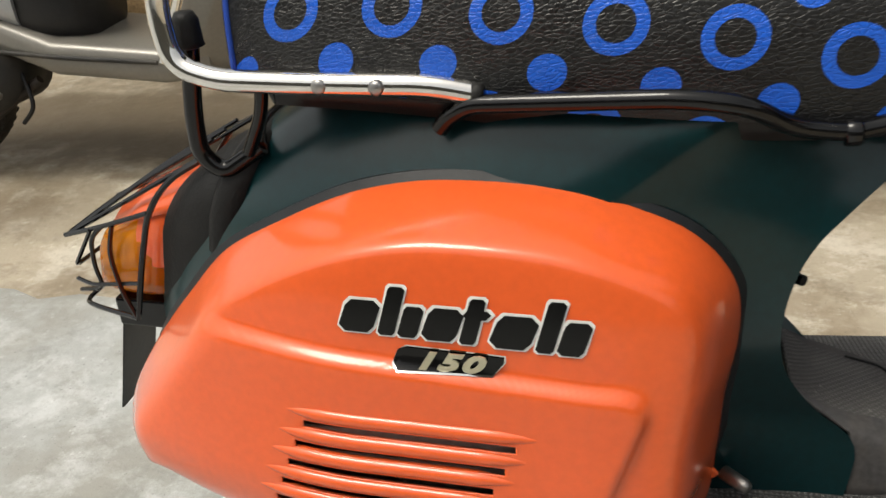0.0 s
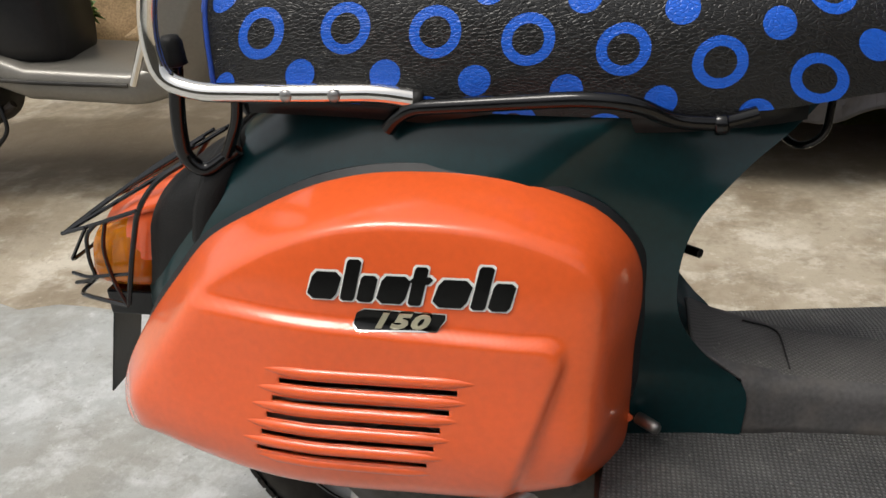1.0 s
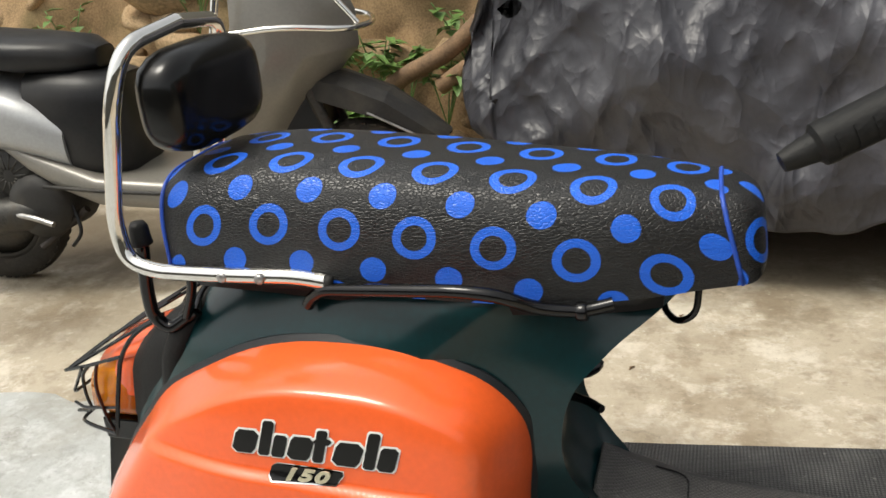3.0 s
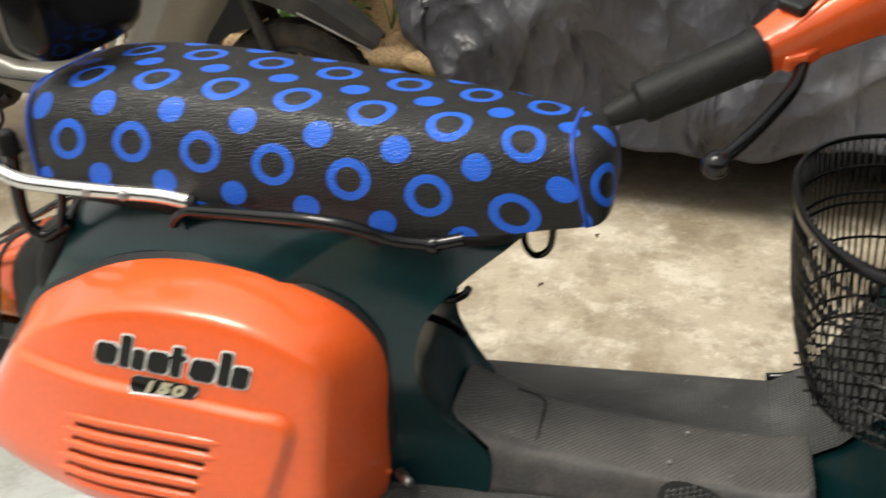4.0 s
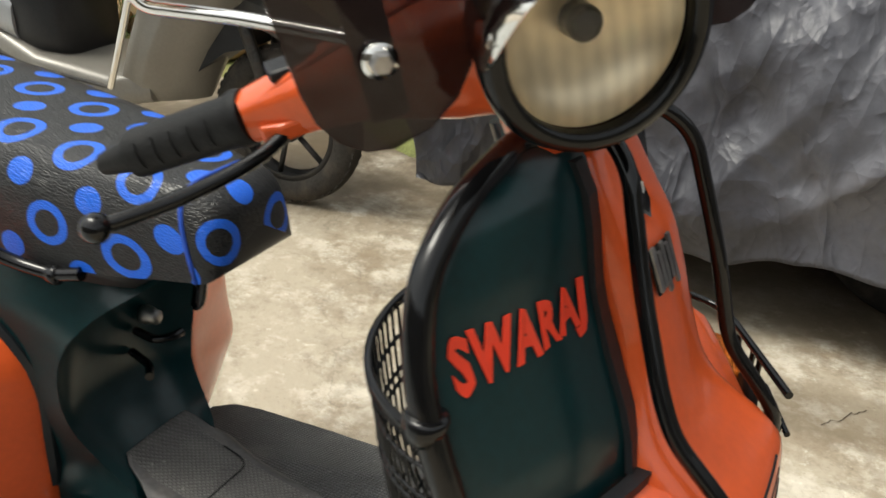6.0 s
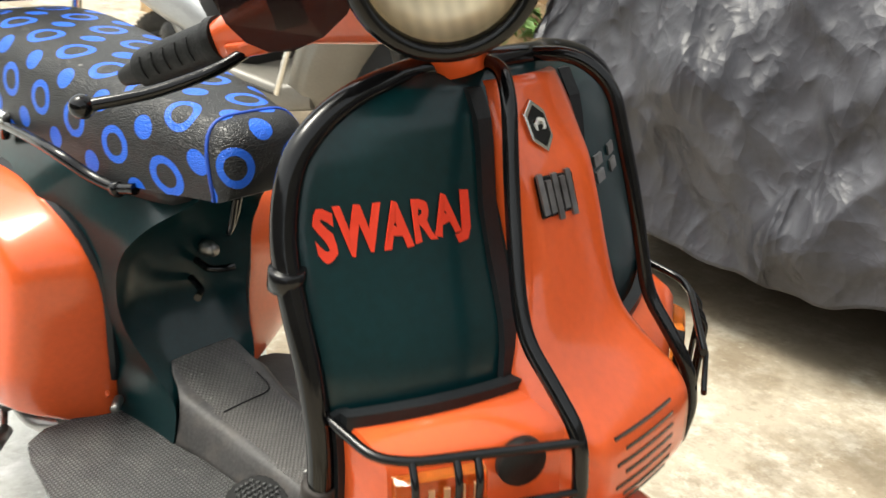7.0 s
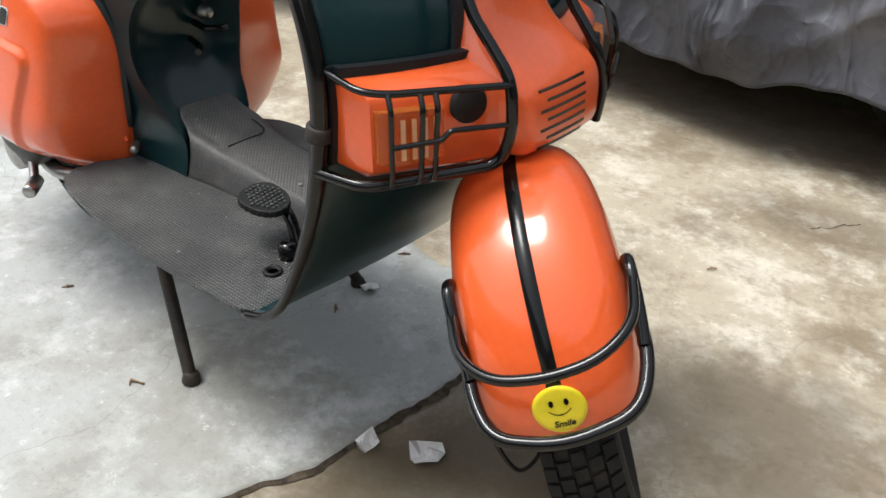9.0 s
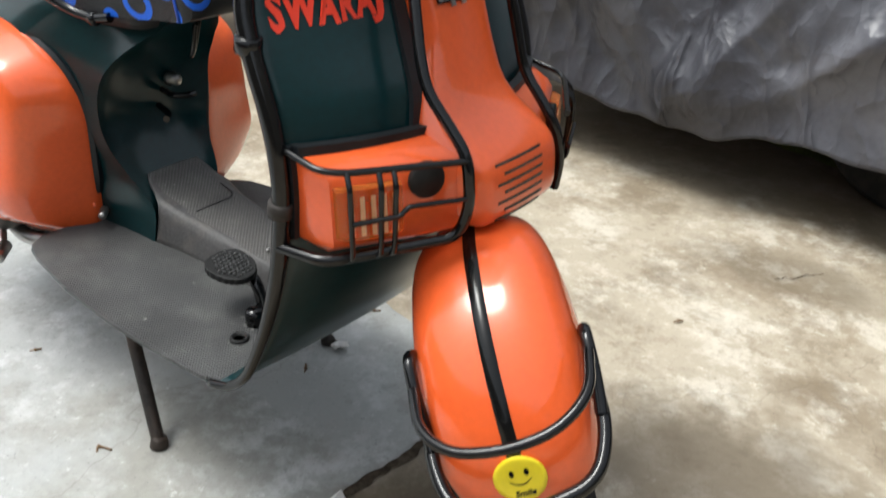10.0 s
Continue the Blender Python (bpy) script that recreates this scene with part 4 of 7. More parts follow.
# ---- rails and rear rack ----
def both(points):
    return [points, [(x, -y, z) for x, y, z in points]]


for pts in both([(-0.456, -0.11, 0.663), (-0.448, -0.113, 0.674), (-0.43, -0.118, 0.687), (-0.345, -0.128, 0.695), (-0.271, -0.137, 0.702), (-0.225, -0.134, 0.697), (-0.194, -0.115, 0.675), (-0.149, -0.104, 0.669), (-0.118, -0.097, 0.676)]):
    r = tube("grab_rail", pts, 0.0075, BLACK, scooter, "black enamelled seat side rail", bend=0.02)
    x, y, z = pts[-2]
    bm = bmesh.new()
    lathe(bm, [(0.0095, -0.006), (0.0105, -0.004), (0.0105, 0.004), (0.0095, 0.006)], (x, y, z), (1, 0, 0.1), 12)
    part("rail_clamp", bm, BLACK, r)
for pts in both([(-0.425, -0.113, 0.694), (-0.46, -0.117, 0.701), (-0.55, -0.123, 0.702), (-0.64, -0.122, 0.703), (-0.677, -0.119, 0.715), (-0.683, -0.117, 0.76), (-0.648, -0.118, 0.90), (-0.632, -0.10, 0.956), (-0.626, 0, 0.967)]):
    r = tube("backrest_rail", pts, 0.0095, CHROME, scooter, "bright chrome backrest tube", bend=0.05, sides=16)
    bm = bmesh.new()
    lathe(bm, [(0.0, 0.006), (0.0075, 0.006), (0.0098, 0.003), (0.0098, -0.004)], pts[0], (1, 0, -0.22), 16)
    part("end_plug", bm, RUBBER, r, "black plastic end plug")
    for x in (-0.547, -0.50):
        bm = bmesh.new()
        s = -1 if pts[0][1] < 0 else 1
        y = -0.122 * 1
        lathe(bm, [(0.0, 0.012), (0.004, 0.0115), (0.0062, 0.010), (0.0062, 0.0), ], (x, s * 0.1215, 0.702), (0, s, 0), 12)
        part("rail_bolt", bm, STEEL, r)


def cushion(name, centre, size, material, parent, label, n=16, p=3.5):
    """A padded block, rounded all over."""
    bm = bmesh.new()
    bmesh.ops.create_uvsphere(bm, u_segments=n * 2, v_segments=n, radius=1)
    for v in bm.verts:
        c = v.co
        k = (abs(c.x) ** p + abs(c.y) ** p + abs(c.z) ** p) ** (-1 / p)
        v.co = Vector(centre) + Vector((c.x * k * size[0], c.y * k * size[1], c.z * k * size[2]))
    return part(name, bm, material, parent, label)


cushion("backrest_pad", (-0.607, 0, 0.886), (0.036, 0.105, 0.06), BLACKINK, scooter, "padded black vinyl backrest")
for s in (-1, 1):
    pts = [(-0.676, s * 0.088, 0.722), (-0.685, s * 0.088, 0.66), (-0.687, s * 0.086, 0.622), (-0.668, s * 0.082, 0.603), (-0.63, s * 0.075, 0.628)]
    r = tube("rack_post", pts, 0.0085, BLACK, scooter, "black rear rack post", bend=0.03)
    bm = bmesh.new()
    lathe(bm, [(0.0, 0.028), (0.008, 0.028), (0.0115, 0.022), (0.0125, 0.004), (0.0135, 0.0), (0.009, -0.002)], (-0.676, s * 0.088, 0.722), (0, 0, 1), 14)
    part("rubber_cap", bm, RUBBER, r)
tube("rack_cross_bar", [(-0.632, -0.075, 0.626), (-0.65, -0.03, 0.632), (-0.65, 0.03, 0.632), (-0.632, 0.075, 0.626)], 0.006, BLACK, scooter)
for s in (-1, 1):
    tube("rack_stay", [(-0.612, s * 0.095, 0.70), (-0.618, s * 0.09, 0.665), (-0.64, s * 0.083, 0.624)], 0.0062, BLACK, scooter, "thin black rack stay")


# ---- tail lamp ----
def lamp_ring(x, zc, h, w, n=32, p=0.62, rake=0.34):
    """A rounded upright oblong across the tail, leaning back towards its foot."""
    ring = []
    for i in range(n):
        a = 2 * math.pi * i / n
        c, s = math.cos(a), math.sin(a)
        ring.append((x + rake * s * h, w * math.copysign(abs(c) ** p, c), zc + h * math.copysign(abs(s) ** p, s)))
    return ring


def tail_lamp():
    bm = bmesh.new()
    loft(bm, [lamp_ring(x, zc, h, w) for x, zc, h, w in ((-0.735, 0.512, 0.068, 0.062), (-0.775, 0.505, 0.062, 0.058), (-0.80, 0.499, 0.056, 0.054))])
    lamp = part("tail_lamp", bm, ORANGE, scooter, "orange tail lamp housing")
    # painted hood over the upper half of the lens
    bm = bmesh.new()
    rows = []
    for x, zc, h, w in ((-0.735, 0.514, 0.071, 0.065), (-0.765, 0.508, 0.066, 0.062), (-0.80, 0.501, 0.06, 0.058), (-0.832, 0.494, 0.05, 0.052)):
        rows.append([q for q in lamp_ring(x, zc, h, w)[2:15]])
    loft(bm, rows, closed=False)
    thick(part("lamp_hood", bm, ORANGE, lamp, "orange painted hood"), 0.002)
    bm = bmesh.new()
    loft(bm, [lamp_ring(-0.765, 0.494, 0.064, 0.0585), lamp_ring(-0.80, 0.486, 0.058, 0.055), lamp_ring(-0.835, 0.479, 0.05, 0.05), lamp_ring(-0.855, 0.475, 0.042, 0.044), lamp_ring(-0.864, 0.473, 0.026, 0.03), lamp_ring(-0.866, 0.473, 0.006, 0.006)])
    part("lens", bm, AMBER, lamp, "amber ribbed tail lamp lens")
    bm = bmesh.new()
    loft(bm, [lamp_ring(x, zc, h, w) for x, zc, h, w in ((-0.65, 0.53, 0.10, 0.088), (-0.70, 0.524, 0.094, 0.084), (-0.735, 0.514, 0.084, 0.076), (-0.762, 0.503, 0.072, 0.066), (-0.764, 0.502, 0.06, 0.055))])
    part("gasket", bm, RUBBER, lamp, "black rubber lamp base")
    bm = bmesh.new()
    loft(bm, [lamp_ring(x, zc, h, w) for x, zc, h, w in ((-0.66, 0.53, 0.108, 0.094), (-0.688, 0.526, 0.108, 0.094), (-0.695, 0.525, 0.102, 0.09))])
    part("base_flange", bm, RUBBER, lamp)
    # wire guard
    guard = tube("lamp_guard", [(-0.70, -0.05, 0.607), (-0.882, -0.05, 0.508), (-0.89, -0.03, 0.503), (-0.89, 0.03, 0.503), (-0.882, 0.05, 0.508), (-0.70, 0.05, 0.607)], 0.0028, BLACK, scooter, "black wire tail lamp guard", bend=0.012, sides=6)
    for s in (-1, 1):
        tube("wire", [(-0.70, s * 0.06, 0.606), (-0.735, s * 0.072, 0.588), (-0.764, s * 0.074, 0.552), (-0.785, s * 0.074, 0.49), (-0.805, s * 0.072, 0.425)], 0.0032, BLACK, guard, bend=0.02, sides=6)
        tube("wire", [(-0.764, s * 0.074, 0.552), (-0.83, s * 0.066, 0.528), (-0.884, s * 0.05, 0.508)], 0.0028, BLACK, guard, bend=0.02, sides=6)
        tube("wire", [(-0.826, s * 0.066, 0.529), (-0.842, s * 0.066, 0.515), (-0.848, s * 0.064, 0.48), (-0.846, s * 0.06, 0.452), (-0.887, s * 0.045, 0.438)], 0.0026, BLACK, guard, bend=0.02, sides=6)
        tube("wire", [(-0.812, s * 0.068, 0.532), (-0.822, s * 0.07, 0.50), (-0.818, s * 0.07, 0.455), (-0.806, s * 0.072, 0.425)], 0.0026, BLACK, guard, bend=0.02, sides=6)
        tube("wire", [(-0.806, s * 0.072, 0.425), (-0.862, s * 0.06, 0.428), (-0.89, s * 0.04, 0.420), (-0.89, 0, 0.420)], 0.0028, BLACK, guard, bend=0.015, sides=6)
        tube("wire", [(-0.84, s * 0.066, 0.524), (-0.886, s * 0.045, 0.468), (-0.886, 0, 0.466)], 0.0024, BLACK, guard, bend=0.01, sides=6)
        tube("wire", [(-0.79, s * 0.073, 0.47), (-0.86, s * 0.06, 0.455), (-0.888, s * 0.045, 0.452)], 0.0024, BLACK, guard, bend=0.01, sides=6)
    for y in (-0.028, 0.0, 0.028):
        tube("wire", [(-0.705, y, 0.613), (-0.79, y, 0.566), (-0.889, y, 0.503)], 0.0024, BLACK, guard, bend=0.02, sides=6)
    # rear plate on its bracket, blank
    bm = bmesh.new()
    prism(bm, [(-0.10, 0.0), (0.10, 0.0), (0.10, 0.13), (-0.10, 0.13)], lambda a, b, h: (-0.852 - 0.26 * (0.13 - b) + h, a * 0.36, 0.268 + b), 0.0022)
    plate = part("number_plate", bm, BAND, scooter, "blank dark rear plate below the tail lamp", smooth=False)
    bm = bmesh.new()
    box(bm, (-0.85, -0.045, 0.395), (-0.74, 0.045, 0.43))
    bevelled(part("plate_bracket", bm, BLACK, plate, smooth=False))


tail_lamp()

# ---- legshield, floor and tunnel ----
SHIELD = [  # down the side edge: x, z, half width, how far the middle stands forward
    (0.326, 0.903, 0.08, 0.02), (0.326, 0.899, 0.115, 0.03), (0.325, 0.889, 0.155, 0.04), (0.325, 0.871, 0.188, 0.05), (0.327, 0.845, 0.211, 0.055),
    (0.335, 0.80, 0.225, 0.057), (0.351, 0.755, 0.230, 0.06), (0.372, 0.70, 0.231, 0.068), (0.384, 0.64, 0.231, 0.072),
    (0.384, 0.58, 0.232, 0.068), (0.378, 0.52, 0.235, 0.058), (0.364, 0.46, 0.238, 0.046), (0.343, 0.40, 0.241, 0.032),
    (0.318, 0.345, 0.244, 0.016), (0.285, 0.312, 0.247, 0.005), (0.25, 0.300, 0.250, 0.0)]


def shield_at(z, t):
    """A place on the legshield's front by height and by t from -1 to 1 across."""
    rows = SHIELD[:15]
    x = lerp([(r[1], r[0]) for r in rows[::-1]], z)
    w = lerp([(r[1], r[2]) for r in rows[::-1]], z)
    b = lerp([(r[1], r[3]) for r in rows[::-1]], z)
    return Vector((x + b * (1 - t * t), t * w, z))


def shield_y(z, y, out=0.0):
    w = lerp([(r[1], r[2]) for r in SHIELD[:15][::-1]], z)
    p = shield_at(z, max(-1, min(1, y / w)))
    p.x += out
    return p


def build_shield():
    bm = bmesh.new()
    rows = []
    n = 24
    path = []
    for a, b in zip(SHIELD, SHIELD[1:]):
        for j in range(3):
            path.append(tuple(a[k] + (b[k] - a[k]) * j / 3 for k in range(4)))
    path.append(SHIELD[-1])
    for x, z, w, b in path:
        rows.append([bm.verts.new((x + b * (1 - t * t), t * w, z - 0.048 * max(0, t) * step01(0.3, 0.18, x))) for t in (-1 + 2 * i / n for i in range(n + 1))])
    for x, w in ((0.16, 0.258), (0.05, 0.262), (-0.08, 0.256), (-0.2, 0.235), (-0.235, 0.225), (-0.25, 0.205)):
        rows.append([bm.verts.new((x - (0.02 if abs(t) < 0.45 else 0), t * w, 0.3 - 0.048 * max(0, t) * step01(0.3, 0.18, x) - 0.006 * step01(-0.1, -0.25, x))) for t in (-1 + 2 * i / n for i in range(n + 1))])
    for a, b in zip(rows, rows[1:]):
        for i in range(n):
            bm.faces.new((a[i], b[i], b[i + 1], a[i + 1]))
    ob = thick(part("legshield", bm, GREEN, scooter, "dark green pressed legshield and footboard"), 0.005, 0)
    # edge beading, all round
    edge = [(x + 0.002, -w, z) for x, z, w, b in SHIELD[::-1]]
    over = [(0.344, -0.045, 0.906), (0.347, 0.0, 0.907), (0.344, 0.045, 0.906)]
    full = [Vector(p) for p in edge] + [Vector(p) for p in over] + [Vector((x, -y, z)) for x, y, z in edge[::-1]]
    bm = bmesh.new()
    _line = smooth_path(full, 4)
    part("edge_beading", sweep(bm, _line, [lerp([(0.29, 0.006), (0.40, 0.0075), (0.55, 0.0105), (0.9, 0.0105)], p.z) for p in _line], 12), BLACK, ob, "black rubber beading round the shield edge")
    return ob


shield = build_shield()


def strip(name, pts, width, rise, material, parent, label=""):
    """A flat band along a list of places; width runs across y or z as given by each point's side vector."""
    bm = bmesh.new()
    rings = []
    for p, side, up in pts:
        s, u = Vector(side) * width / 2, Vector(up) * rise
        rings.append([p - s, p - s + u, p + s + u, p + s])
    return part(name, loft(bm, rings), material, parent, label, smooth=False)


for s in (-1, 1):
    # dark band beside the horn cover and along the foot of each panel
    strip("panel_band", [(shield_y(z, s * lerp([(0.66, 0.085), (0.70, 0.073), (0.74, 0.065), (0.80, 0.059), (0.90, 0.053)], z) if s < 0 else 0.079 + 0.02 * (0.88 - z), 0.001), (0, 1, 0), (1, 0, 0)) for z in [0.892 - i * 0.022 for i in range(11)]],
          0.017, 0.006, BAND, shield, "dark grey trim band")
    strip("panel_band", [(shield_y(0.664, s * (0.074 + i * 0.0146), 0.004), (0, 0, 1), (1, 0, 0)) for i in range(11)], 0.018, 0.012, BAND, shield)
    strip("panel_band", [(shield_y(z, s * 0.218, 0.002), (0, 1, 0), (1, 0, 0)) for z in [0.672 - i * 0.012 for i in range(10)]], 0.016, 0.006, BAND, shield)

# floor covering
bm = bmesh.new()
for s in (-1, 1):
    outline = [(-0.235, s * 0.075), (-0.245, s * 0.19), (-0.228, s * 0.218), (-0.19, s * 0.232), (-0.07, s * 0.25), (0.05, s * 0.257), (0.16, s * 0.253), (0.24, s * 0.246), (0.264, s * 0.236), (0.27, s * 0.22), (0.262, s * 0.06), (0.0, s * 0.062), (-0.10, s * 0.066)]
    prism(bm, outline if s > 0 else outline[::-1], lambda a, b, h: (a, b + math.copysign(0.008 * step01(0.16, 0.2, abs(b)), b), 0.3035 + h - 0.048 * max(0, b - 0.05) / 0.2 * step01(0.3, 0.18, a)), 0.0045)
rows_ = []
for x, z, w, b in [(0.235, 0.2985, 0.25, 0)] + SHIELD[13:16][::-1] + [SHIELD[12], SHIELD[11]]:
    rows_.append([(x - 0.007 + b * (1 - t * t) * 0.9, t * w * 0.97, z + 0.007 - 0.048 * t * step01(0.3, 0.18, x)) for t in (0.24 + 0.76 * i / 10 for i in range(11))])
loft(bm, rows_, closed=False)
mat_ob = part("floor_mat", bm, MAT, scooter, "dusty black ribbed rubber floor mat", smooth=False)


TUNNEL = [(-0.152, 0.400, 0.074), (-0.14, 0.391, 0.074), (-0.125, 0.382, 0.072), (-0.104, 0.375, 0.073), (-0.08, 0.369, 0.07), (-0.04, 0.361, 0.064), (0.08, 0.352, 0.058), (0.18, 0.350, 0.057), (0.24, 0.353, 0.058), (0.27, 0.36, 0.058), (0.285, 0.366, 0.054)]


def build_tunnel():
    bm = bmesh.new()
    rings = []
    xs = [-0.152 + i * 0.437 / 46 for i in range(47)]
    for x0 in xs:
        ring = []
        for i in range(29):
            t = -1 + 2 * i / 28
            a = abs(t)
            # the rear edge hangs back over the middle and stops short at the hull's feet
            x = x0 + (max(x0, -0.094 + 0.0004 * x0) - x0) * step01(0.5, 0.76, a)
            top, w = lerp([(q, r) for q, r, _ in TUNNEL], x), lerp([(q, r) for q, _, r in TUNNEL], x)
            if a <= 0.72:
                y = math.copysign(a / 0.72, t) * (w - 0.004)
                z = top - 0.003 * (y / w) ** 2 - 0.004 * step01(0.6, 0.72, a) ** 2
            else:
                k = (a - 0.72) / 0.28
                y = math.copysign(w - 0.004 + 0.014 * k, t)
                z = top - 0.007 - (top - 0.307) * k ** 1.1
            ring.append((x, y, z))
        rings.append(ring)
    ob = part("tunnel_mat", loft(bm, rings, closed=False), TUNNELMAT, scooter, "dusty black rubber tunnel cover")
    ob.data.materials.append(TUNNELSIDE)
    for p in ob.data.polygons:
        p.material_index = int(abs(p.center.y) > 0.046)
    thick(ob, 0.004, 1)
    sharpen(ob, 45)
    return ob


tunnel = build_tunnel()
tube("lid_seam", [(-0.043, -0.038, 0.3655), (-0.043, 0.0, 0.3665), (-0.043, 0.045, 0.3655), (-0.084, 0.046, 0.374)], 0.0012, RUBBER, tunnel, sides=6)
for x, y in ((-0.11, -0.02), (-0.10, 0.03), (0.12, -0.03), (0.14, 0.03)):
    bm = bmesh.new()
    z = lerp([(-0.13, 0.376), (-0.09, 0.364), (-0.04, 0.358), (0.08, 0.352), (0.24, 0.352)], x)
    lathe(bm, [(0.003, 0), (0.003, 0.0015), (0.0, 0.0025)], (x, y, z + 0.0045), (0, 0, 1), 8)
    part("mat_rivet", bm, STEEL, tunnel)
# drain grommet and brake pedal
bm = bmesh.new()
lathe(bm, [(0.008, -0.004), (0.0085, 0.0035), (0.012, 0.0045), (0.0135, 0.003), (0.0145, 0)], (0.213, -0.168, 0.308), (0, 0, 1), 20)
part("grommet", bm, RUBBER, mat_ob)


def brake_pedal():
    def lay(a, b, h):
        return Vector((0.148 + a, -0.121 + b, 0.372 - 0.05 * a + 0.1 * b + h))

    def reach(q):
        """Outline of the pad by angle: broad at the heel, drawn in towards the arm."""
        return (0.037 * (1 + 0.05 * math.cos(2 * q)), 0.0305 * (1 - 0.16 * math.cos(q)))
    bm = bmesh.new()
    rim = []
    for i in range(96):
        q = 2 * math.pi * i / 96
        ra, rb = reach(q)
        k = 1 + 0.035 * abs(math.sin(q * 12))
        rim.append((ra * k * math.copysign(abs(math.cos(q)) ** 0.8, math.cos(q)), rb * k * math.copysign(abs(math.sin(q)) ** 0.8, math.sin(q))))
    prism(bm, rim, lay, 0.010)
    ped = bevelled(part("brake_pedal", bm, RUBBER, scooter, "black rubber brake pedal with a studded tread", smooth=False), 0.0015)
    bm = bmesh.new()
    for i in range(11):
        for j in range(9):
            a, b = -0.036 + i * 0.0072, -0.027 + j * 0.0068 + (0.0034 if i % 2 else 0)
            if (a / 0.034) ** 2 + (b / 0.026) ** 2 < 1:
                loft(bm, [[lay(a + k * dx, b + k * dy, h) for dx, dy in ((-0.0034, 0), (0, -0.0034), (0.0034, 0), (0, 0.0034))] for k, h in ((1.0, 0.0095), (0.8, 0.0125))])
    part("tread_studs", bm, MAT, ped, smooth=False)
    tube("pedal_arm", [(0.15, -0.10, 0.365), (0.185, -0.108, 0.362), (0.205, -0.112, 0.312)], 0.009, BLACK, ped)
    for x, y in ((0.2, -0.128), (0.2, -0.085)):
        bm = bmesh.new()
        lathe(bm, [(0.014, 0), (0.014, 0.02), (0.010, 0.026), (0, 0.026)], (x, y, 0.307), (0, 0, 1), 16)
        part("pedal_pivot", bm, BLACK, ped)


brake_pedal()

# ---- horn cover and indicator pods ----
def build_horn_cover():
    table = [  # height, half width, front
        (0.895, 0.056, 0.375), (0.872, 0.062, 0.388), (0.85, 0.065, 0.402), (0.828, 0.066, 0.417), (0.793, 0.067, 0.432), (0.74, 0.069, 0.450), (0.705, 0.071, 0.465),
        (0.685, 0.075, 0.481), (0.668, 0.081, 0.505), (0.652, 0.087, 0.528), (0.636, 0.089, 0.541), (0.60, 0.089, 0.547), (0.578, 0.087, 0.546), (0.566, 0.081, 0.536), (0.56, 0.068, 0.51)]
    bm = bmesh.new()
    rings = []
    for k in range(53):
        z = 0.895 - k * (0.895 - 0.56) / 52
        w, f = lerp([(a, b) for a, b, _ in table[::-1]], z), lerp([(a, c) for a, _, c in table[::-1]], z)
        back = shield_y(z, w).x - 0.001
        ring = []
        flat = 0.72
        for i in range(25):
            t = -1 + 2 * i / 24
            a = abs(t)
            y = math.copysign(w * min(1.0, 0.80 * a / flat if a < flat else 0.80 + 0.20 * step01(flat, 0.9, a)), t)
            x = f - 0.004 * (a / flat) ** 2 if a < flat else f - 0.004 - (f - 0.004 - back) * ((a - flat) / (1 - flat)) ** 1.3
            # narrower towards the indicator beside the brake pedal
            y *= 1 - 0.30 * step01(0.67, 0.76, z) if y < 0 else 1.04
            ring.append((x, y, z))
        rings.append(ring)
    loft(bm, rings, closed=False)
    bm.verts.ensure_lookup_table()
    bm.faces.new([bm.verts[i] for i in range(25)]), bm.faces.new([bm.verts[len(bm.verts) - 25 + i] for i in range(25)])
    ob = part("horn_cover", bm, ORANGE, scooter, "orange moulded horn cover down the middle of the shield")
    sharpen(ob, 70)
    for i in range(7):
        z = 0.640 - i * 0.0108
        a, b = -0.052 + (i % 2) * 0.012, 0.036
        f = lerp([(q, c) for q, _, c in table[::-1]], z)
        bm = bmesh.new()
        rings = [[(f - 0.006, y, z - 0.0018), (f + 0.0006 - 0.004 * (y / 0.07) ** 2, y, z - 0.0018), (f + 0.0006 - 0.004 * (y / 0.07) ** 2, y, z + 0.0018), (f - 0.006, y, z + 0.0018)]
                 for y in (a + (b - a) * j / 8 for j in range(9))]
        part("vent_slot", loft(bm, rings), BLACKINK, ob, smooth=False)
    # maker's six-sided emblem and name plate as plain shapes
    def face(y, z, out):
        return Vector((lerp([(q, c) for q, _, c in table[::-1]], z) + out, y, z))
    bm = bmesh.new()
    prism(bm, [(0.016 * math.sin(math.pi / 3 * i), 0.021 * math.cos(math.pi / 3 * i)) for i in range(6)], lambda a, b, h: face(a - 0.007, 0.861 + b * 0.93, 0.0005 + h), 0.003)
    em = bevelled(part("emblem", bm, CHROME, ob, "small six-sided chrome and blue emblem", smooth=False), 0.0008)
    bm = bmesh.new()
    prism(bm, [(0.0125 * math.sin(math.pi / 3 * i), 0.0165 * math.cos(math.pi / 3 * i)) for i in range(6)], lambda a, b, h: face(a - 0.007, 0.861 + b * 0.93, 0.0036 + h), 0.0006)
    part("emblem_field", bm, BLACKINK, em, smooth=False)
    bm = bmesh.new()
    lathe(bm, [(0.0075, 0), (0.0075, 0.0015), (0.0045, 0.0015), (0.0045, 0)], face(-0.007, 0.861, 0.004), (1, 0, 0.25), 6)
    part("emblem_ring", bm, WHITE, em, smooth=False)
    bm = bmesh.new()
    prism(bm, [(-0.026, -0.016), (0.024, -0.017), (0.025, 0.012), (-0.025, 0.016)], lambda a, b, h: face(a - 0.011, 0.811 + b, 0.0008 + h), 0.0022)
    pl = bevelled(part("name_plate", bm, BLACKINK, ob, "small dark name plate with silver bars", smooth=False), 0.0008)
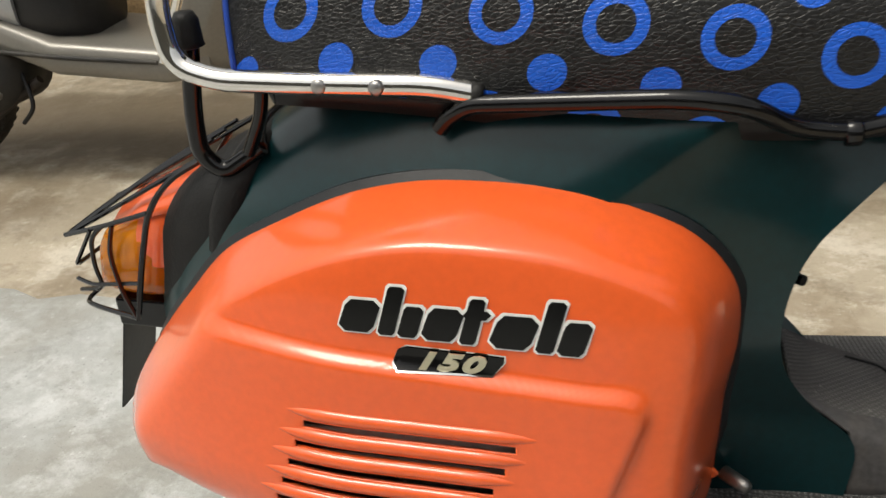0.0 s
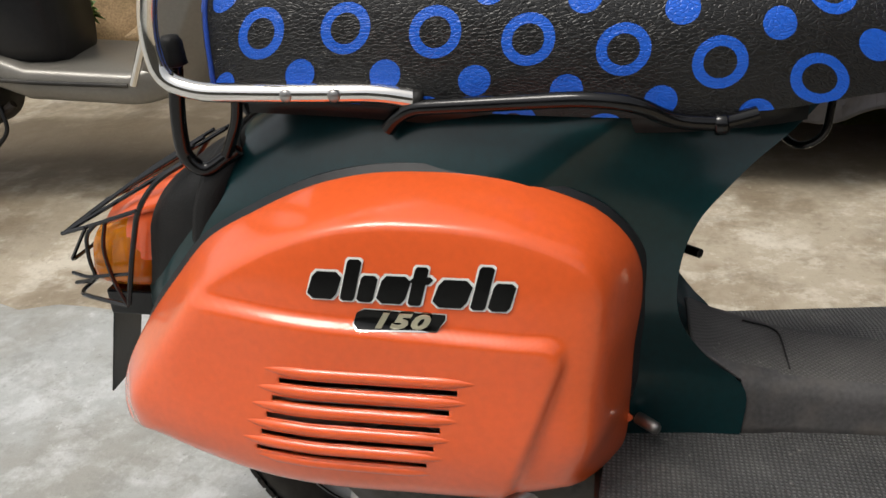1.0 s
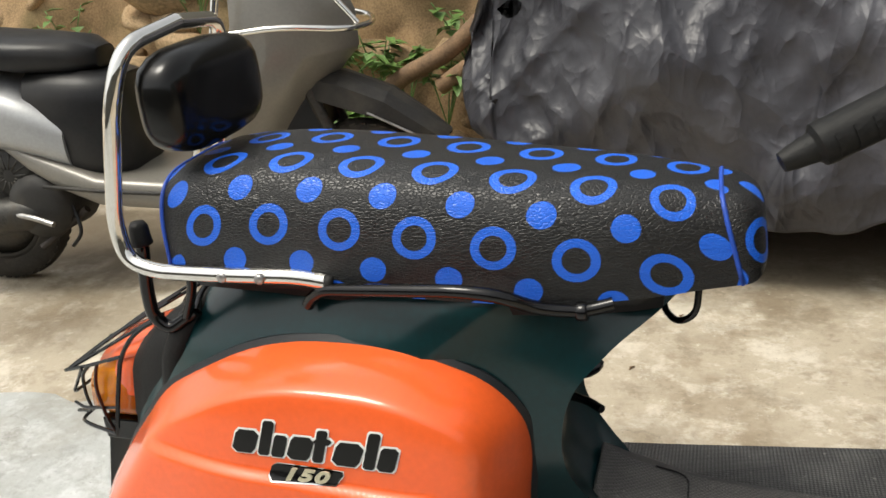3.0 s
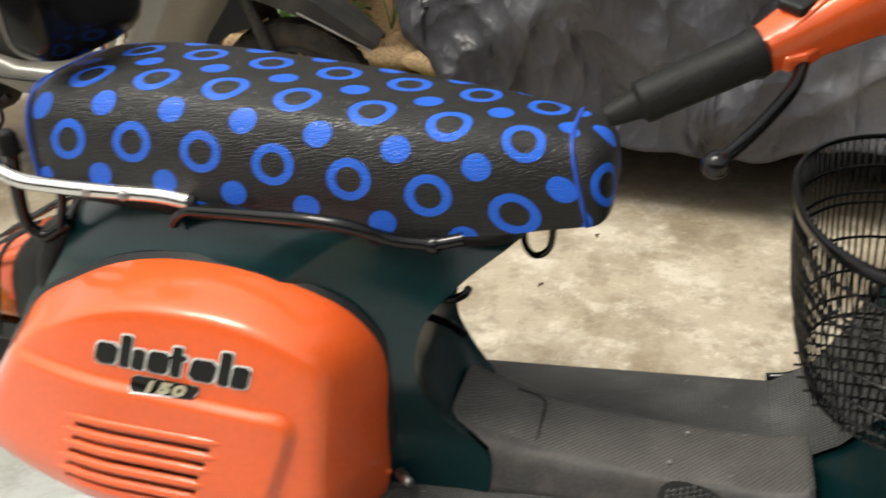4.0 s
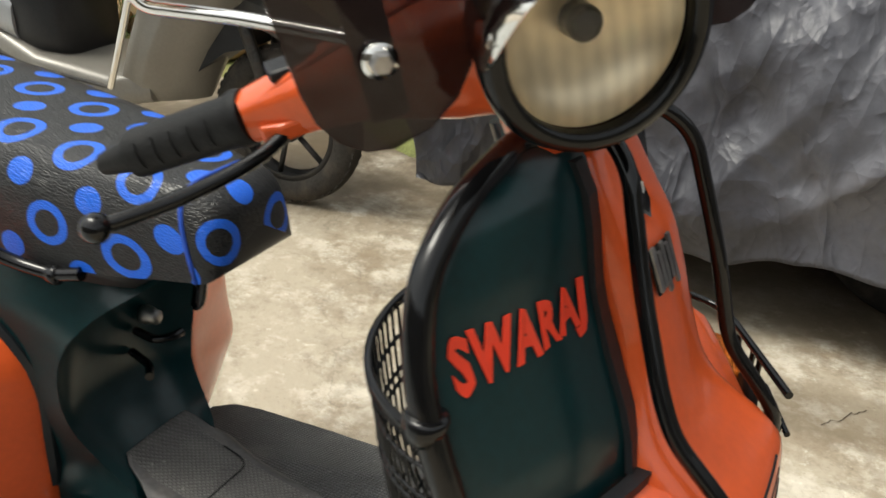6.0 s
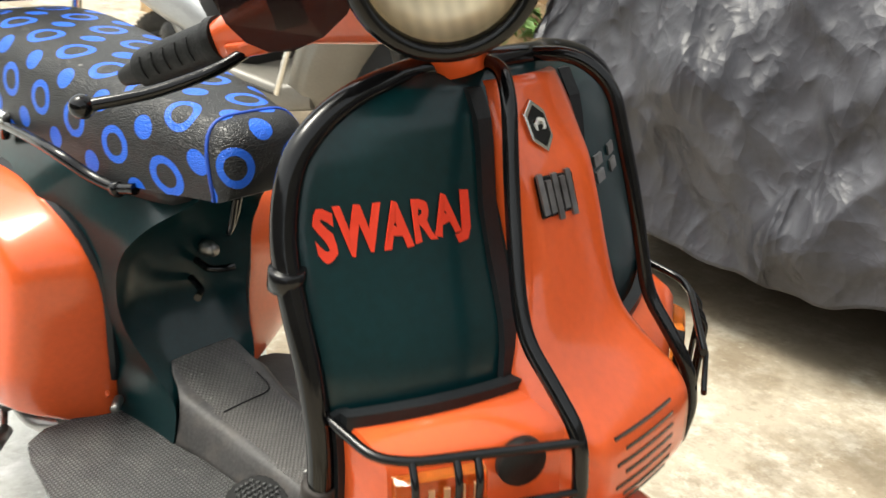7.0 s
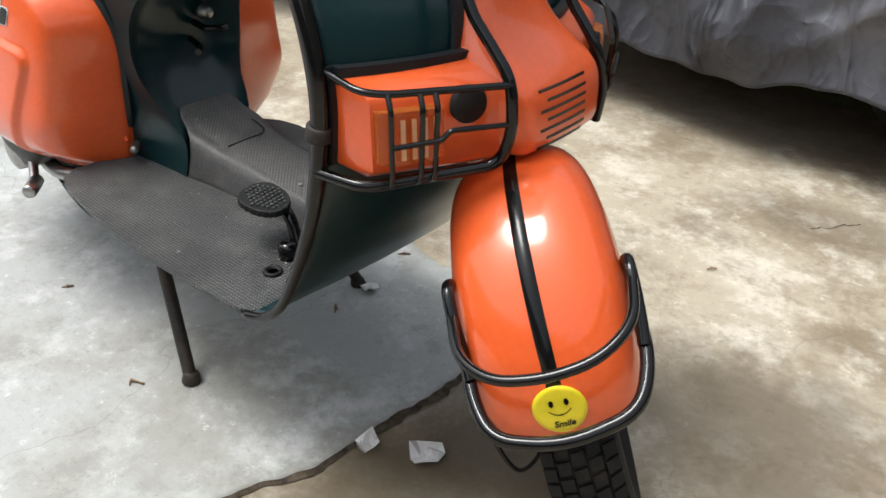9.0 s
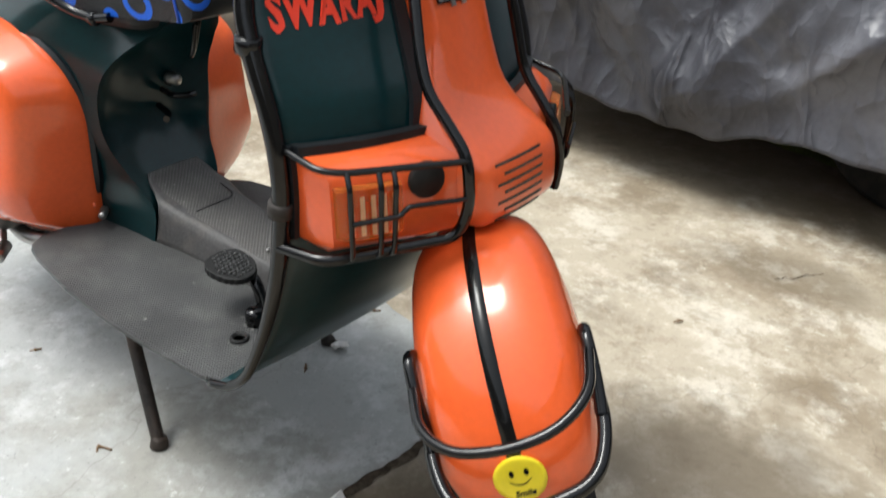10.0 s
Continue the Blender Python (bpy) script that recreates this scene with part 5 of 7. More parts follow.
    for i, (a, h0, h1) in enumerate(((-0.021, -0.013, 0.018), (-0.0115, -0.013, 0.012), (-0.002, -0.020, 0.016), (0.0075, -0.013, 0.012), (0.017, -0.020, 0.016))):
        bm = bmesh.new()
        prism(bm, [(a - 0.0035, h0), (a + 0.0035, h0), (a + 0.0035, h1), (a - 0.0035, h1)], lambda u, v, h: face(u - 0.011, 0.811 + v, 0.003 + h), 0.0022)
        part("plate_bar", bm, STEEL, pl, smooth=False)
    return ob


horn = build_horn_cover()


def build_pod(s):
    """The box beside the horn cover that carries the indicator; s is the side."""
    bm = bmesh.new()
    rings = []
    for k in range(9):
        t = k / 8
        y = 0.07 + 0.145 * t
        f = 0.512 - 0.07 * t ** 1.1
        zt, zb = 0.654 - 0.002 * t, 0.562
        back = shield_y(0.6, y).x - 0.001
        rings.append([(back, s * y, zt + 0.012), (back + 0.4 * (f - back), s * y, zt + 0.009), (f - 0.008, s * y, zt), (f, s * y, zt - 0.008), (f + 0.006, s * y, zb + 0.008), (f - 0.002, s * y, zb), (back, s * y, zb)])
    y = 0.219
    rings.append([(shield_y(0.6, y).x - 0.001 + d, s * y, z) for d, z in ((0, 0.657), (0.01, 0.657), (0.025, 0.649), (0.032, 0.644), (0.036, 0.572), (0.03, 0.566), (0, 0.566))])
    ob = part("indicator_pod", loft(bm, rings), ORANGE, scooter, "orange indicator housing on the shield")
    sharpen(ob, 50)

    def face(t, z, out):
        y = 0.07 + 0.145 * t
        return Vector((0.512 - 0.07 * t ** 1.1 + 0.006 * (0.642 - z) / 0.07 + out, s * y, z)) + Vector((0, s * out * 0.45, 0))
    # lamp
    bm = bmesh.new()
    rings = []
    for k in range(7):
        t = 0.53 + 0.45 * k / 6
        e = 0.003 if k in (0, 6) else 0.0
        rings.append([face(t, 0.580, 0.0005), face(t, 0.580 + e, 0.012 - e), face(t, 0.638 - e, 0.012 - e), face(t, 0.638, 0.0005)])
    lamp = part("indicator_lamp", loft(bm, rings), INDICATOR, ob, "amber plastic indicator lamp", smooth=False)
    for k in range(5):
        t = 0.58 + 0.075 * k
        bm = bmesh.new()
        q = [face(t, 0.586, 0.0115), face(t + 0.03, 0.586, 0.0115), face(t + 0.03, 0.630, 0.0115), face(t, 0.630, 0.0115)]
        q2 = [p + Vector((0.0018, s * 0.0008, 0)) for p in q]
        part("lens_rib", loft(bm, [q, q2]), PALERIB, lamp, smooth=False)
    bm = bmesh.new()
    c = face(0.35, 0.636, 0.004)
    lathe(bm, [(0.0208, 0), (0.0208, 0.006), (0.0195, 0.0085), (0, 0.009)], c, (1, s * 0.45, 0.05), 28)
    part("reflector_cover", bm, RUBBER, ob, "round black blanking disc")
    return ob


for s in (-1, 1):
    build_pod(s)


# ---- shield guard ----
def build_guard():
    guard = thing("shield_guard", "black welded tube guard over the legshield", "")
    del guard["label"]
    guard.parent = scooter
    tagged(guard, label="black welded tube guard over the legshield")
    for s in (-1, 1):
        if s < 0:
            bar = [(0.345, -0.03, 0.907), (0.378, -0.04, 0.912), (0.402, -0.056, 0.893), (0.426, -0.072, 0.82), (0.456, -0.092, 0.752), (0.472, -0.098, 0.722), (0.503, -0.098, 0.693), (0.532, -0.099, 0.665), (0.540, -0.1, 0.61), (0.532, -0.107, 0.572), (0.462, -0.195, 0.556), (0.445, -0.226, 0.555), (0.386, -0.237, 0.555)]
        else:
            bar = [(0.345, 0.035, 0.907), (0.385, 0.055, 0.912), (0.415, 0.074, 0.888), (0.452, 0.078, 0.79), (0.476, 0.083, 0.705), (0.505, 0.084, 0.675), (0.527, 0.088, 0.645), (0.530, 0.105, 0.60), (0.52, 0.115, 0.552)]
            tube("lower_bar", [(0.525, 0.11, 0.575), (0.46, 0.2, 0.560), (0.44, 0.226, 0.556), (0.386, 0.237, 0.555)], 0.0066, BLACK, guard, bend=0.03)
        tube("main_bar", bar, 0.0067, BLACK, guard, bend=0.03)
        hi = [(0.378, s * 0.227, 0.67), (0.44, s * 0.228, 0.661), (0.462, s * 0.21, 0.660), (0.534, s * 0.099, 0.661)]
        tube("upper_bar", hi, 0.004, BLACK, guard, bend=0.015)
        a0, a1 = Vector((0.462, s * 0.21, 0.660)), Vector((0.534, s * 0.099, 0.661))
        b0, b1 = Vector((0.462, s * 0.205, 0.556)), Vector((0.532, s * 0.107, 0.565))
        for f in (0.0, 0.25, 0.37):
            p, q = a0.lerp(a1, f), b0.lerp(b1, f)
            tube("cage_bar", [p, p.lerp(q, 0.12) + Vector((0.011, s * 0.007, 0)), p.lerp(q, 0.9) + Vector((0.012, s * 0.007, 0)), q], 0.0031, BLACK, guard, bend=0.01, sides=8)
        m0 = a0.lerp(b0, 0.5).lerp(a1.lerp(b1, 0.5), 0.0) + Vector((0.014, s * 0.008, 0))
        m1 = a0.lerp(b0, 0.47).lerp(a1.lerp(b1, 0.47), 0.40) + Vector((0.014, s * 0.008, 0))
        m2 = Vector((0.541, s * 0.1, 0.620))
        tube("cage_bar", [m0, m1, m1 + Vector((0.005, -s * 0.008, 0.010)), m2], 0.003, BLACK, guard, bend=0.004, sides=8)
    for s in (-1, 1):
        for z in (0.77, 0.60):
            p = shield_at(z, s)
            bm = bmesh.new()
            lathe(bm, [(0.012, -0.009), (0.0145, -0.008), (0.0145, 0.008), (0.012, 0.009)], p, (0.15, 0, 1), 12)
            part("guard_clamp", bm, RUST if z < 0.7 else BLACK, guard)
    return guard


build_guard()


# lettering on the shield panel, brushed red capitals
def brush_word():
    made = letters("SWARAJ", 0.052, "painted_letter", extrude=0.0004, shear=0.10, offset=0.0021, spacing=1.13)
    lo, hi = min(v.co.x for me in made for v in me.vertices), max(v.co.x for me in made for v in me.vertices)
    for n, me in enumerate(made):
        lift = (0.0, 0.002, 0.001, 0.002, 0.003, 0.004)[n % 6]
        for v in me.vertices:
            f = (v.co.x - lo) / (hi - lo)
            if n == 5:  # the last letter stands wider and clear of the others
                f = 0.985 + 1.5 * (f - 0.965)
            y = -0.207 + 0.125 * f + 0.0015 * noise.noise((v.co.y * 120, n * 3.1, 0))
            z = 0.7965 + lift + v.co.y * (0.95 - 0.2 * f) + 0.003 * noise.noise((v.co.x * 90, v.co.y * 60, n))
            v.co = shield_y(z, y, 0.0046 + v.co.z)
        me.materials.append(RED)
        ob = new("painted_letter", me)
        ob.parent = shield
        tagged(ob, label="red brush-painted capital letter")


brush_word()
for i, z in enumerate((0.80, 0.785)):
    for j in range(2):
        bm = bmesh.new()
        rings = [[shield_y(z + dz, 0.115 + j * 0.045 + y, o) for dz, o in ((-0.005, 0.0035), (-0.005, 0.006), (0.005, 0.006), (0.005, 0.0035))] for y in (0.0, 0.01, 0.022)]
        part("side_badge", loft(bm, rings), STEEL, shield, "small silver badge bar", smooth=False)

# ---- steered parts: built straight ahead, then turned about the steering axis ----
AXIS_AT, RAKE, LOCK, WHEEL_LOCK = Vector((0.456, 0, 0.55)), 25, -45, -55


def turn_by(degrees):
    lean = Vector((-math.sin(radians(RAKE)), 0, math.cos(radians(RAKE))))
    return Matrix.Translation(AXIS_AT) @ Matrix.Rotation(radians(degrees), 4, lean) @ Matrix.Translation(-AXIS_AT)
AXLE = Vector((0.605, 0, 0.212))


def steered(ob, lock=WHEEL_LOCK):
    """Turns a top part and what hangs on it."""
    ob.matrix_basis = Matrix.Translation((0.008, 0.006, 0)) @ turn_by(lock) @ ob.matrix_basis
    return ob


def tyre_mesh(centre, radius=0.21, width=0.047, blocks=True):
    bm = bmesh.new()
    prof = []
    for i in range(17):
        a = math.pi * (i / 16)
        prof.append((radius - 0.056 + 0.056 * abs(math.sin(a)) ** 0.7, -math.cos(a) * width))
    prof = [(radius - 0.075, -width * 0.6)] + prof + [(radius - 0.075, width * 0.6)]
    lathe(bm, prof, centre, (0, 1, 0), 64)
    return bm


def fresh(name, label):
    """An empty part that gathers pieces under the scooter."""
    ob = new(name)
    ob.parent = scooter
    return tagged(ob, label=label)


def gather_wheel(name, centre, label):
    w = fresh(name, label)
    t = part("tyre", tyre_mesh(centre), TYRE, w, "black treaded rubber tyre")
    bm = bmesh.new()
    verts, faces = [], []
    for k in range(64):
        a = 2 * math.pi * k / 64
        for row, y in enumerate((-0.036, -0.018, 0.0, 0.018, 0.036)):
            aa = a + (0.045 if row % 2 else 0)
            r = 0.21 - 9.0 * y * y
            c = Vector((math.cos(aa), 0, math.sin(aa)))
            u = Vector((-math.sin(aa), 0, math.cos(aa)))
            p = Vector(centre) + c * r + Vector((0, y, 0))
            sy = Vector((0, 0.0076, 0)) - c * (16.0 * y * 0.0076)
            s0 = Vector((0, -0.0076, 0)) + c * (16.0 * y * 0.0076)
            q = [p - u * 0.0088 + s0, p + u * 0.0066 + s0, p + u * 0.0088 + sy, p - u * 0.0066 + sy]
            i = len(verts)
            verts += [v - c * 0.003 for v in q] + [v + c * 0.004 for v in q]
            faces += [(i + 4, i + 5, i + 6, i + 7), (i, i + 1, i + 5, i + 4), (i + 1, i + 2, i + 6, i + 5), (i + 2, i + 3, i + 7, i + 6), (i + 3, i, i + 4, i + 7)]
    me = bpy.data.meshes.new("tread")
    me.from_pydata(verts, [], faces)
    me.materials.append(TYRE)
    tr = new("tread", me)
    tr.parent = w
    tagged(tr, kind="stuff")
    bm = bmesh.new()
    lathe(bm, [(0.135, -0.032), (0.141, -0.03), (0.12, -0.02), (0.06, -0.03), (0.05, -0.045), (0.0, -0.045), (0.0, 0.045), (0.05, 0.045), (0.06, 0.03), (0.12, 0.02), (0.141, 0.03), (0.135, 0.032)], centre, (0, 1, 0), 40)
    part("rim", bm, SILVER, w, "painted steel wheel rim")
    return w


steered(gather_wheel("front_wheel", AXLE, "small front wheel with a treaded tyre, turned to one side"))
gather_wheel("rear_wheel", (-0.52, 0.0, 0.225), "small rear wheel under the cowls")

FENDER = [  # along the middle: x, z, half width, depth of the sides
    (0.44, 0.47, 0.075, 0.10), (0.47, 0.53, 0.081, 0.13), (0.515, 0.562, 0.088, 0.15), (0.565, 0.574, 0.092, 0.165), (0.62, 0.568, 0.095, 0.17), (0.672, 0.55, 0.097, 0.165),
    (0.718, 0.52, 0.098, 0.155), (0.752, 0.484, 0.097, 0.14), (0.775, 0.447, 0.094, 0.12), (0.787, 0.413, 0.089, 0.095), (0.79, 0.39, 0.079, 0.06)]


def fender_point(k, t, out=0.0):
    """k runs along the fender, t from -1 to 1 across it."""
    tab = [(i, r) for i, r in enumerate(FENDER)]
    x, z = lerp([(i, r[0]) for i, r in tab], k), lerp([(i, r[1]) for i, r in tab], k)
    w, d = lerp([(i, r[2]) for i, r in tab], k) + out, lerp([(i, r[3]) for i, r in tab], k)
    h = 0.01
    dx = lerp([(i, r[0]) for i, r in tab], k + h) - lerp([(i, r[0]) for i, r in tab], k - h)
    dz = lerp([(i, r[1]) for i, r in tab], k + h) - lerp([(i, r[1]) for i, r in tab], k - h)
    n = Vector((-dz, 0, dx)).normalized() if k > 0.2 else Vector((-0.85, 0, 0.5))
    a = t * math.pi / 2
    c, s = math.cos(a), math.sin(a)
    y = w * math.copysign(abs(s) ** 0.68, s)
    drop = d * (1 - abs(c) ** 0.5)
    return Vector((x, y, z)) + n * (out - drop * 0.98)


def build_fender():
    bm = bmesh.new()
    rows = []
    for i in range(51):
        k = i / 5
        rows.append([fender_point(k, -1 + 2 * j / 28) for j in range(29)])
    loft(bm, rows, closed=False)
    ob = part("front_fender", bm, ORANGE, scooter, "glossy orange front mudguard with a black stripe")
    thick(ob, 0.0015, -1)
    bm = bmesh.new()
    rings = []
    for i in range(44):
        k = 2.2 + i * 0.145
        rings.append([fender_point(min(k, 8.4), t, o) for t, o in ((-0.0165, 0.0003), (-0.0155, 0.0009), (0.0, 0.001), (0.0155, 0.0009), (0.0165, 0.0003))])
    part("stripe", loft(bm, rings, closed=False), BLACKINK, ob, "shiny black stripe")
    # round smile sticker
    kc, r = 8.55, 0.0285
    c = fender_point(kc, 0, 0.003)
    up = (fender_point(kc - 0.4, 0, 0.003) - fender_point(kc + 0.4, 0, 0.003)).normalized()
    side = Vector((0, -1, 0))
    nn = up.cross(side).normalized()
    if nn.x < 0:
        nn = -nn

    def st(a, b, o):
        """Place on the sticker, a to the viewer's right."""
        p = c + Vector((0, 1, 0)) * a + up * b + nn * o
        p.x -= 2.2 * a * a + 0.8 * b * b
        return p
    bm = bmesh.new()
    rings = [[st(r * q * math.cos(2 * math.pi * i / 40), r * q * math.sin(2 * math.pi * i / 40), o) for i in range(40)] for q, o in ((1, 0), (1, 0.0008), (0.8, 0.0008), (0.5, 0.0008), (0.05, 0.0008))]
    sticker = part("sticker", loft(bm, rings), YELLOW, ob, "round yellow smile sticker")
    for a in (-0.0075, 0.0085):
        bm = bmesh.new()
        bm.faces.new([bm.verts.new(st(a + 0.0026 * math.cos(2 * math.pi * i / 16), 0.0085 + 0.0042 * math.sin(2 * math.pi * i / 16), 0.0014)) for i in range(16)])
        part("printed_eye", bm, BLACKINK, sticker)
    bm = bmesh.new()
    rings = []
    for i in range(15):
        q = -1 + 2 * i / 14
        a, b = 0.012 * q, -0.004 + 0.0065 * q * q - 0.002
        rings.append([st(a, b - 0.0009, 0.0014), st(a, b + 0.0009 - 0.0006 * abs(q), 0.0014)])
    part("printed_mouth", loft(bm, rings, closed=False), BLACKINK, sticker)
    for me in letters("Smile", 0.0105, "printed_letter", extrude=0.0001, shear=0.25, offset=0.0003):
        for v in me.vertices:
            v.co = st(v.co.x + 0.001, v.co.y - 0.0175, 0.0014 + v.co.z)
        me.materials.append(BLACKINK)
        w = new("printed_letter", me)
        w.parent = sticker
    return ob


steered(build_fender())


def build_bumper():
    g = fresh("fender_bumper", "black tube bumper round the front mudguard")
    for s in (-0.88, 1):
        side = [(0.655, s * 0.096, 0.445), (0.65, s * 0.10, 0.505), (0.672, s * 0.102, 0.528), (0.704, s * 0.102, 0.506), (0.732, s * 0.10, 0.466), (0.748, s * 0.098, 0.456)]
        if s > 0:  # bent lower on this side
            side = [(x, y, z - 0.024 * step01(0.47, 0.52, z)) for x, y, z in side]
        tube("side_bar", side, 0.0072, BLACK, g, bend=0.03)
    tube("lower_bar", [(0.655, -0.085, 0.45), (0.68, -0.087, 0.472), (0.76, -0.089, 0.447), (0.81, -0.074, 0.432), (0.83, 0, 0.427), (0.81, 0.08, 0.432), (0.76, 0.10, 0.447), (0.68, 0.098, 0.472), (0.655, 0.096, 0.45)], 0.0078, BLACK, g, bend=0.04)
    tube("upper_bar", [(0.705, -0.09, 0.509), (0.758, -0.086, 0.505), (0.791, -0.055, 0.500), (0.800, 0, 0.498), (0.791, 0.055, 0.500), (0.758, 0.094, 0.505), (0.705, 0.101, 0.509)], 0.0062, BLACK, g, bend=0.035)
    return g


steered(build_bumper())
cable = tube("brake_cable", [(0.60, -0.07, 0.42), (0.70, -0.10, 0.36), (0.72, -0.09, 0.24), (0.66, -0.06, 0.19), (0.605, -0.05, 0.21)], 0.0032, BLACK, scooter, smooth=True)
steered(cable)
steered(tube("fork_leg", [(0.475, 0.0, 0.50), (0.53, 0.055, 0.40), (0.58, 0.058, 0.27), (0.605, 0.058, 0.212)], 0.017, STEEL, scooter, "steel front fork link", bend=0.05))


# ---- handlebar ----
def build_handlebar():
    bm = bmesh.new()
    secs = []
    for y, x, z, hx, hz in ((-0.195, 0.248, 0.943, 0.016, 0.017), (-0.16, 0.258, 0.948, 0.022, 0.022), (-0.11, 0.275, 0.958, 0.03, 0.029), (-0.06, 0.295, 0.966, 0.05, 0.042), (0, 0.305, 0.968, 0.062, 0.05),
                            (0.06, 0.295, 0.966, 0.05, 0.042), (0.11, 0.275, 0.958, 0.03, 0.029), (0.16, 0.258, 0.948, 0.022, 0.022), (0.195, 0.248, 0.943, 0.016, 0.017)):
        ring = []
        for i in range(20):
            a = 2 * math.pi * i / 20
            c, s = math.cos(a), math.sin(a)
            ring.append((x + hx * math.copysign(abs(c) ** 0.6, c), y, z + hz * math.copysign(abs(s) ** 0.6, s)))
        secs.append(ring)
    bar = part("handlebar", loft(bm, secs), ORANGE, scooter, "orange cast handlebar cover")
    sharpen(bar, 50)
    bm = bmesh.new()
    lathe(bm, [(0.0, 0.006), (0.028, 0.006), (0.031, 0.03), (0.044, 0.075)], (0.335, 0, 0.885), (-0.12, 0, 1), 28)
    part("steering_neck", bm, ORANGE, bar)
    for s in (-1, 1):
        a, b = Vector((0.247, s * 0.192, 0.943)), Vector((0.188, s * 0.304, 0.917))
        d = (b - a)
        L = d.length
        d.normalize()
        bm = bmesh.new()
        lathe(bm, [(0.0, -0.004), (0.0205, -0.004), (0.0218, 0.004), (0.0195, 0.010), (0.0187, L * 0.66), (0.0192, L * 0.7), (0.0185, L * 0.76), (0.0130, L * 0.79), (0.0105, L * 0.93), (0.0085, L), (0.0045, L), (0, L * 0.99)], a, d, 28)
        grip = sharpen(part("grip", bm, RUBBER, bar, "black moulded rubber grip"), 40)
        # moulded bars along the grip
        up = Vector((0, 0, 1))
        out = d.cross(up).normalized() * (1 if s > 0 else -1)
        nrm = (Vector((1, s * -0.3, 0.35)) - d * Vector((1, s * -0.3, 0.35)).dot(d)).normalized()
        tan = d.cross(nrm).normalized()
        for k in range(5):
            bm = bmesh.new()
            o = a + d * (0.022 + k * 0.0155)
            rings = []
            for j in range(5):
                ang = -0.55 + 1.1 * j / 4
                rad = (nrm * math.cos(ang) + tan * math.sin(ang))
                rings.append([o + rad * 0.0175, o + rad * 0.0203, o + d * 0.0045 + rad * 0.0203, o + d * 0.0045 + rad * 0.0175])
            part("grip_bar", loft(bm, rings), RUBBER, grip, smooth=False)
        ball = Vector((0.31, s * 0.308, 0.936))
        lever = tube("lever", [(0.266, s * 0.158, 0.937), (0.286, s * 0.195, 0.930), (0.299, s * 0.25, 0.929), (0.309, s * 0.30, 0.935)], 0.0056, BLACK, bar, "black ball-ended brake lever", smooth=True)
        bm = bmesh.new()
        bmesh.ops.create_uvsphere(bm, u_segments=20, v_segments=12, radius=0.0106, matrix=Matrix.Translation(ball))
        part("lever_ball", bm, BLACK, lever)
        bm = bmesh.new()
        prism(bm, [(-0.02, -0.012), (0.018, -0.010), (0.022, 0.004), (0.008, 0.012), (-0.02, 0.012)], lambda u, v, h: (0.268 + v, s * (0.166 + u), 0.930 + h), 0.014)
        bevelled(part("lever_bracket", bm, ORANGE, bar, smooth=False), 0.003)
        # switch box on top
        bm = bmesh.new()
        box(bm, (0.243, min(s * 0.12, s * 0.168), 0.968), (0.268, max(s * 0.12, s * 0.168), 0.977))
        bevelled(part("switch_box", bm, PLASTIC, bar, smooth=False), 0.003)
        # smoked hand deflector with its stay and bolt
        outline = []
        for i in range(9):
            q = math.pi + math.pi * i / 8
            outline.append(((0.066 if math.cos(q) > 0 else 0.044) * math.cos(q), 0.05 * math.sin(q)))
        outline += [(0.069, 0.06), (0.07, 0.14), (0.056, 0.165), (-0.036, 0.165), (-0.045, 0.14), (-0.046, 0.06)]
        bm = bmesh.new()
        prism(bm, outline, lambda u, v, h: (0.372 + h - 1.6 * u * u - 0.1 * v, s * (0.118 - u), 1.005 + v), 0.003)
        dfl = part("hand_deflector", bm, TINT, bar, "smoked acrylic hand deflector", smooth=False)
        bm = bmesh.new()
        prism(bm, [(-0.012, -0.03), (0.012, -0.03), (0.014, 0.10), (-0.014, 0.10)], lambda u, v, h: (0.362 - 0.1 * v + h, s * (0.113 + u), 1.0 + v), 0.006)
        part("deflector_stay", bm, BLACK, dfl, smooth=False)
        bm = bmesh.new()
        lathe(bm, [(0.0076, 0.002), (0.0076, 0.0065), (0.006, 0.0078), (0, 0.0078)], (0.376, s * 0.113, 1.011), (1, 0, 0), 6)
        b_ = part("deflector_bolt", bm, STEEL, dfl, "zinc hex bolt and washer", smooth=False)
        bm = bmesh.new()
        lathe(bm, [(0.0, 0.0), (0.0112, 0.0), (0.0112, 0.0025), (0, 0.0025)], (0.376, s * 0.113, 1.011), (1, 0, 0), 20)
        part("washer", bm, CHROME, dfl)
        # mirror on a chrome stem
        stem = tube("mirror_stem", [(0.36, s * 0.105, 1.012), (0.30, s * 0.175, 1.032), (0.26, s * 0.229, 1.045), (0.258, s * 0.232, 1.075)], 0.0048, CHROME, bar, "chrome mirror stem", bend=0.012)
        bm = bmesh.new()
        lathe(bm, [(0.0, 0.034), (0.02, 0.0335), (0.04, 0.027), (0.053, 0.014), (0.058, 0.0), (0.058, -0.006), (0.054, -0.006), (0.054, -0.003), (0, -0.003)], (0.25, s * 0.235, 1.118), (1, 0, 0.1), 36)
        mi = part("mirror", bm, CHROME, bar, "round chrome mirror")
        bm = bmesh.new()
        lathe(bm, [(0.014, 0.0), (0.02, 0.004), (0.02, 0.009), (0.015, 0.012), (0.015, 0.018), (0.009, 0.022), (0, 0.022)], (0.278, s * 0.233, 1.096), (0.35, 0, -1), 18)
        part("mirror_ball", bm, CHROME, mi)
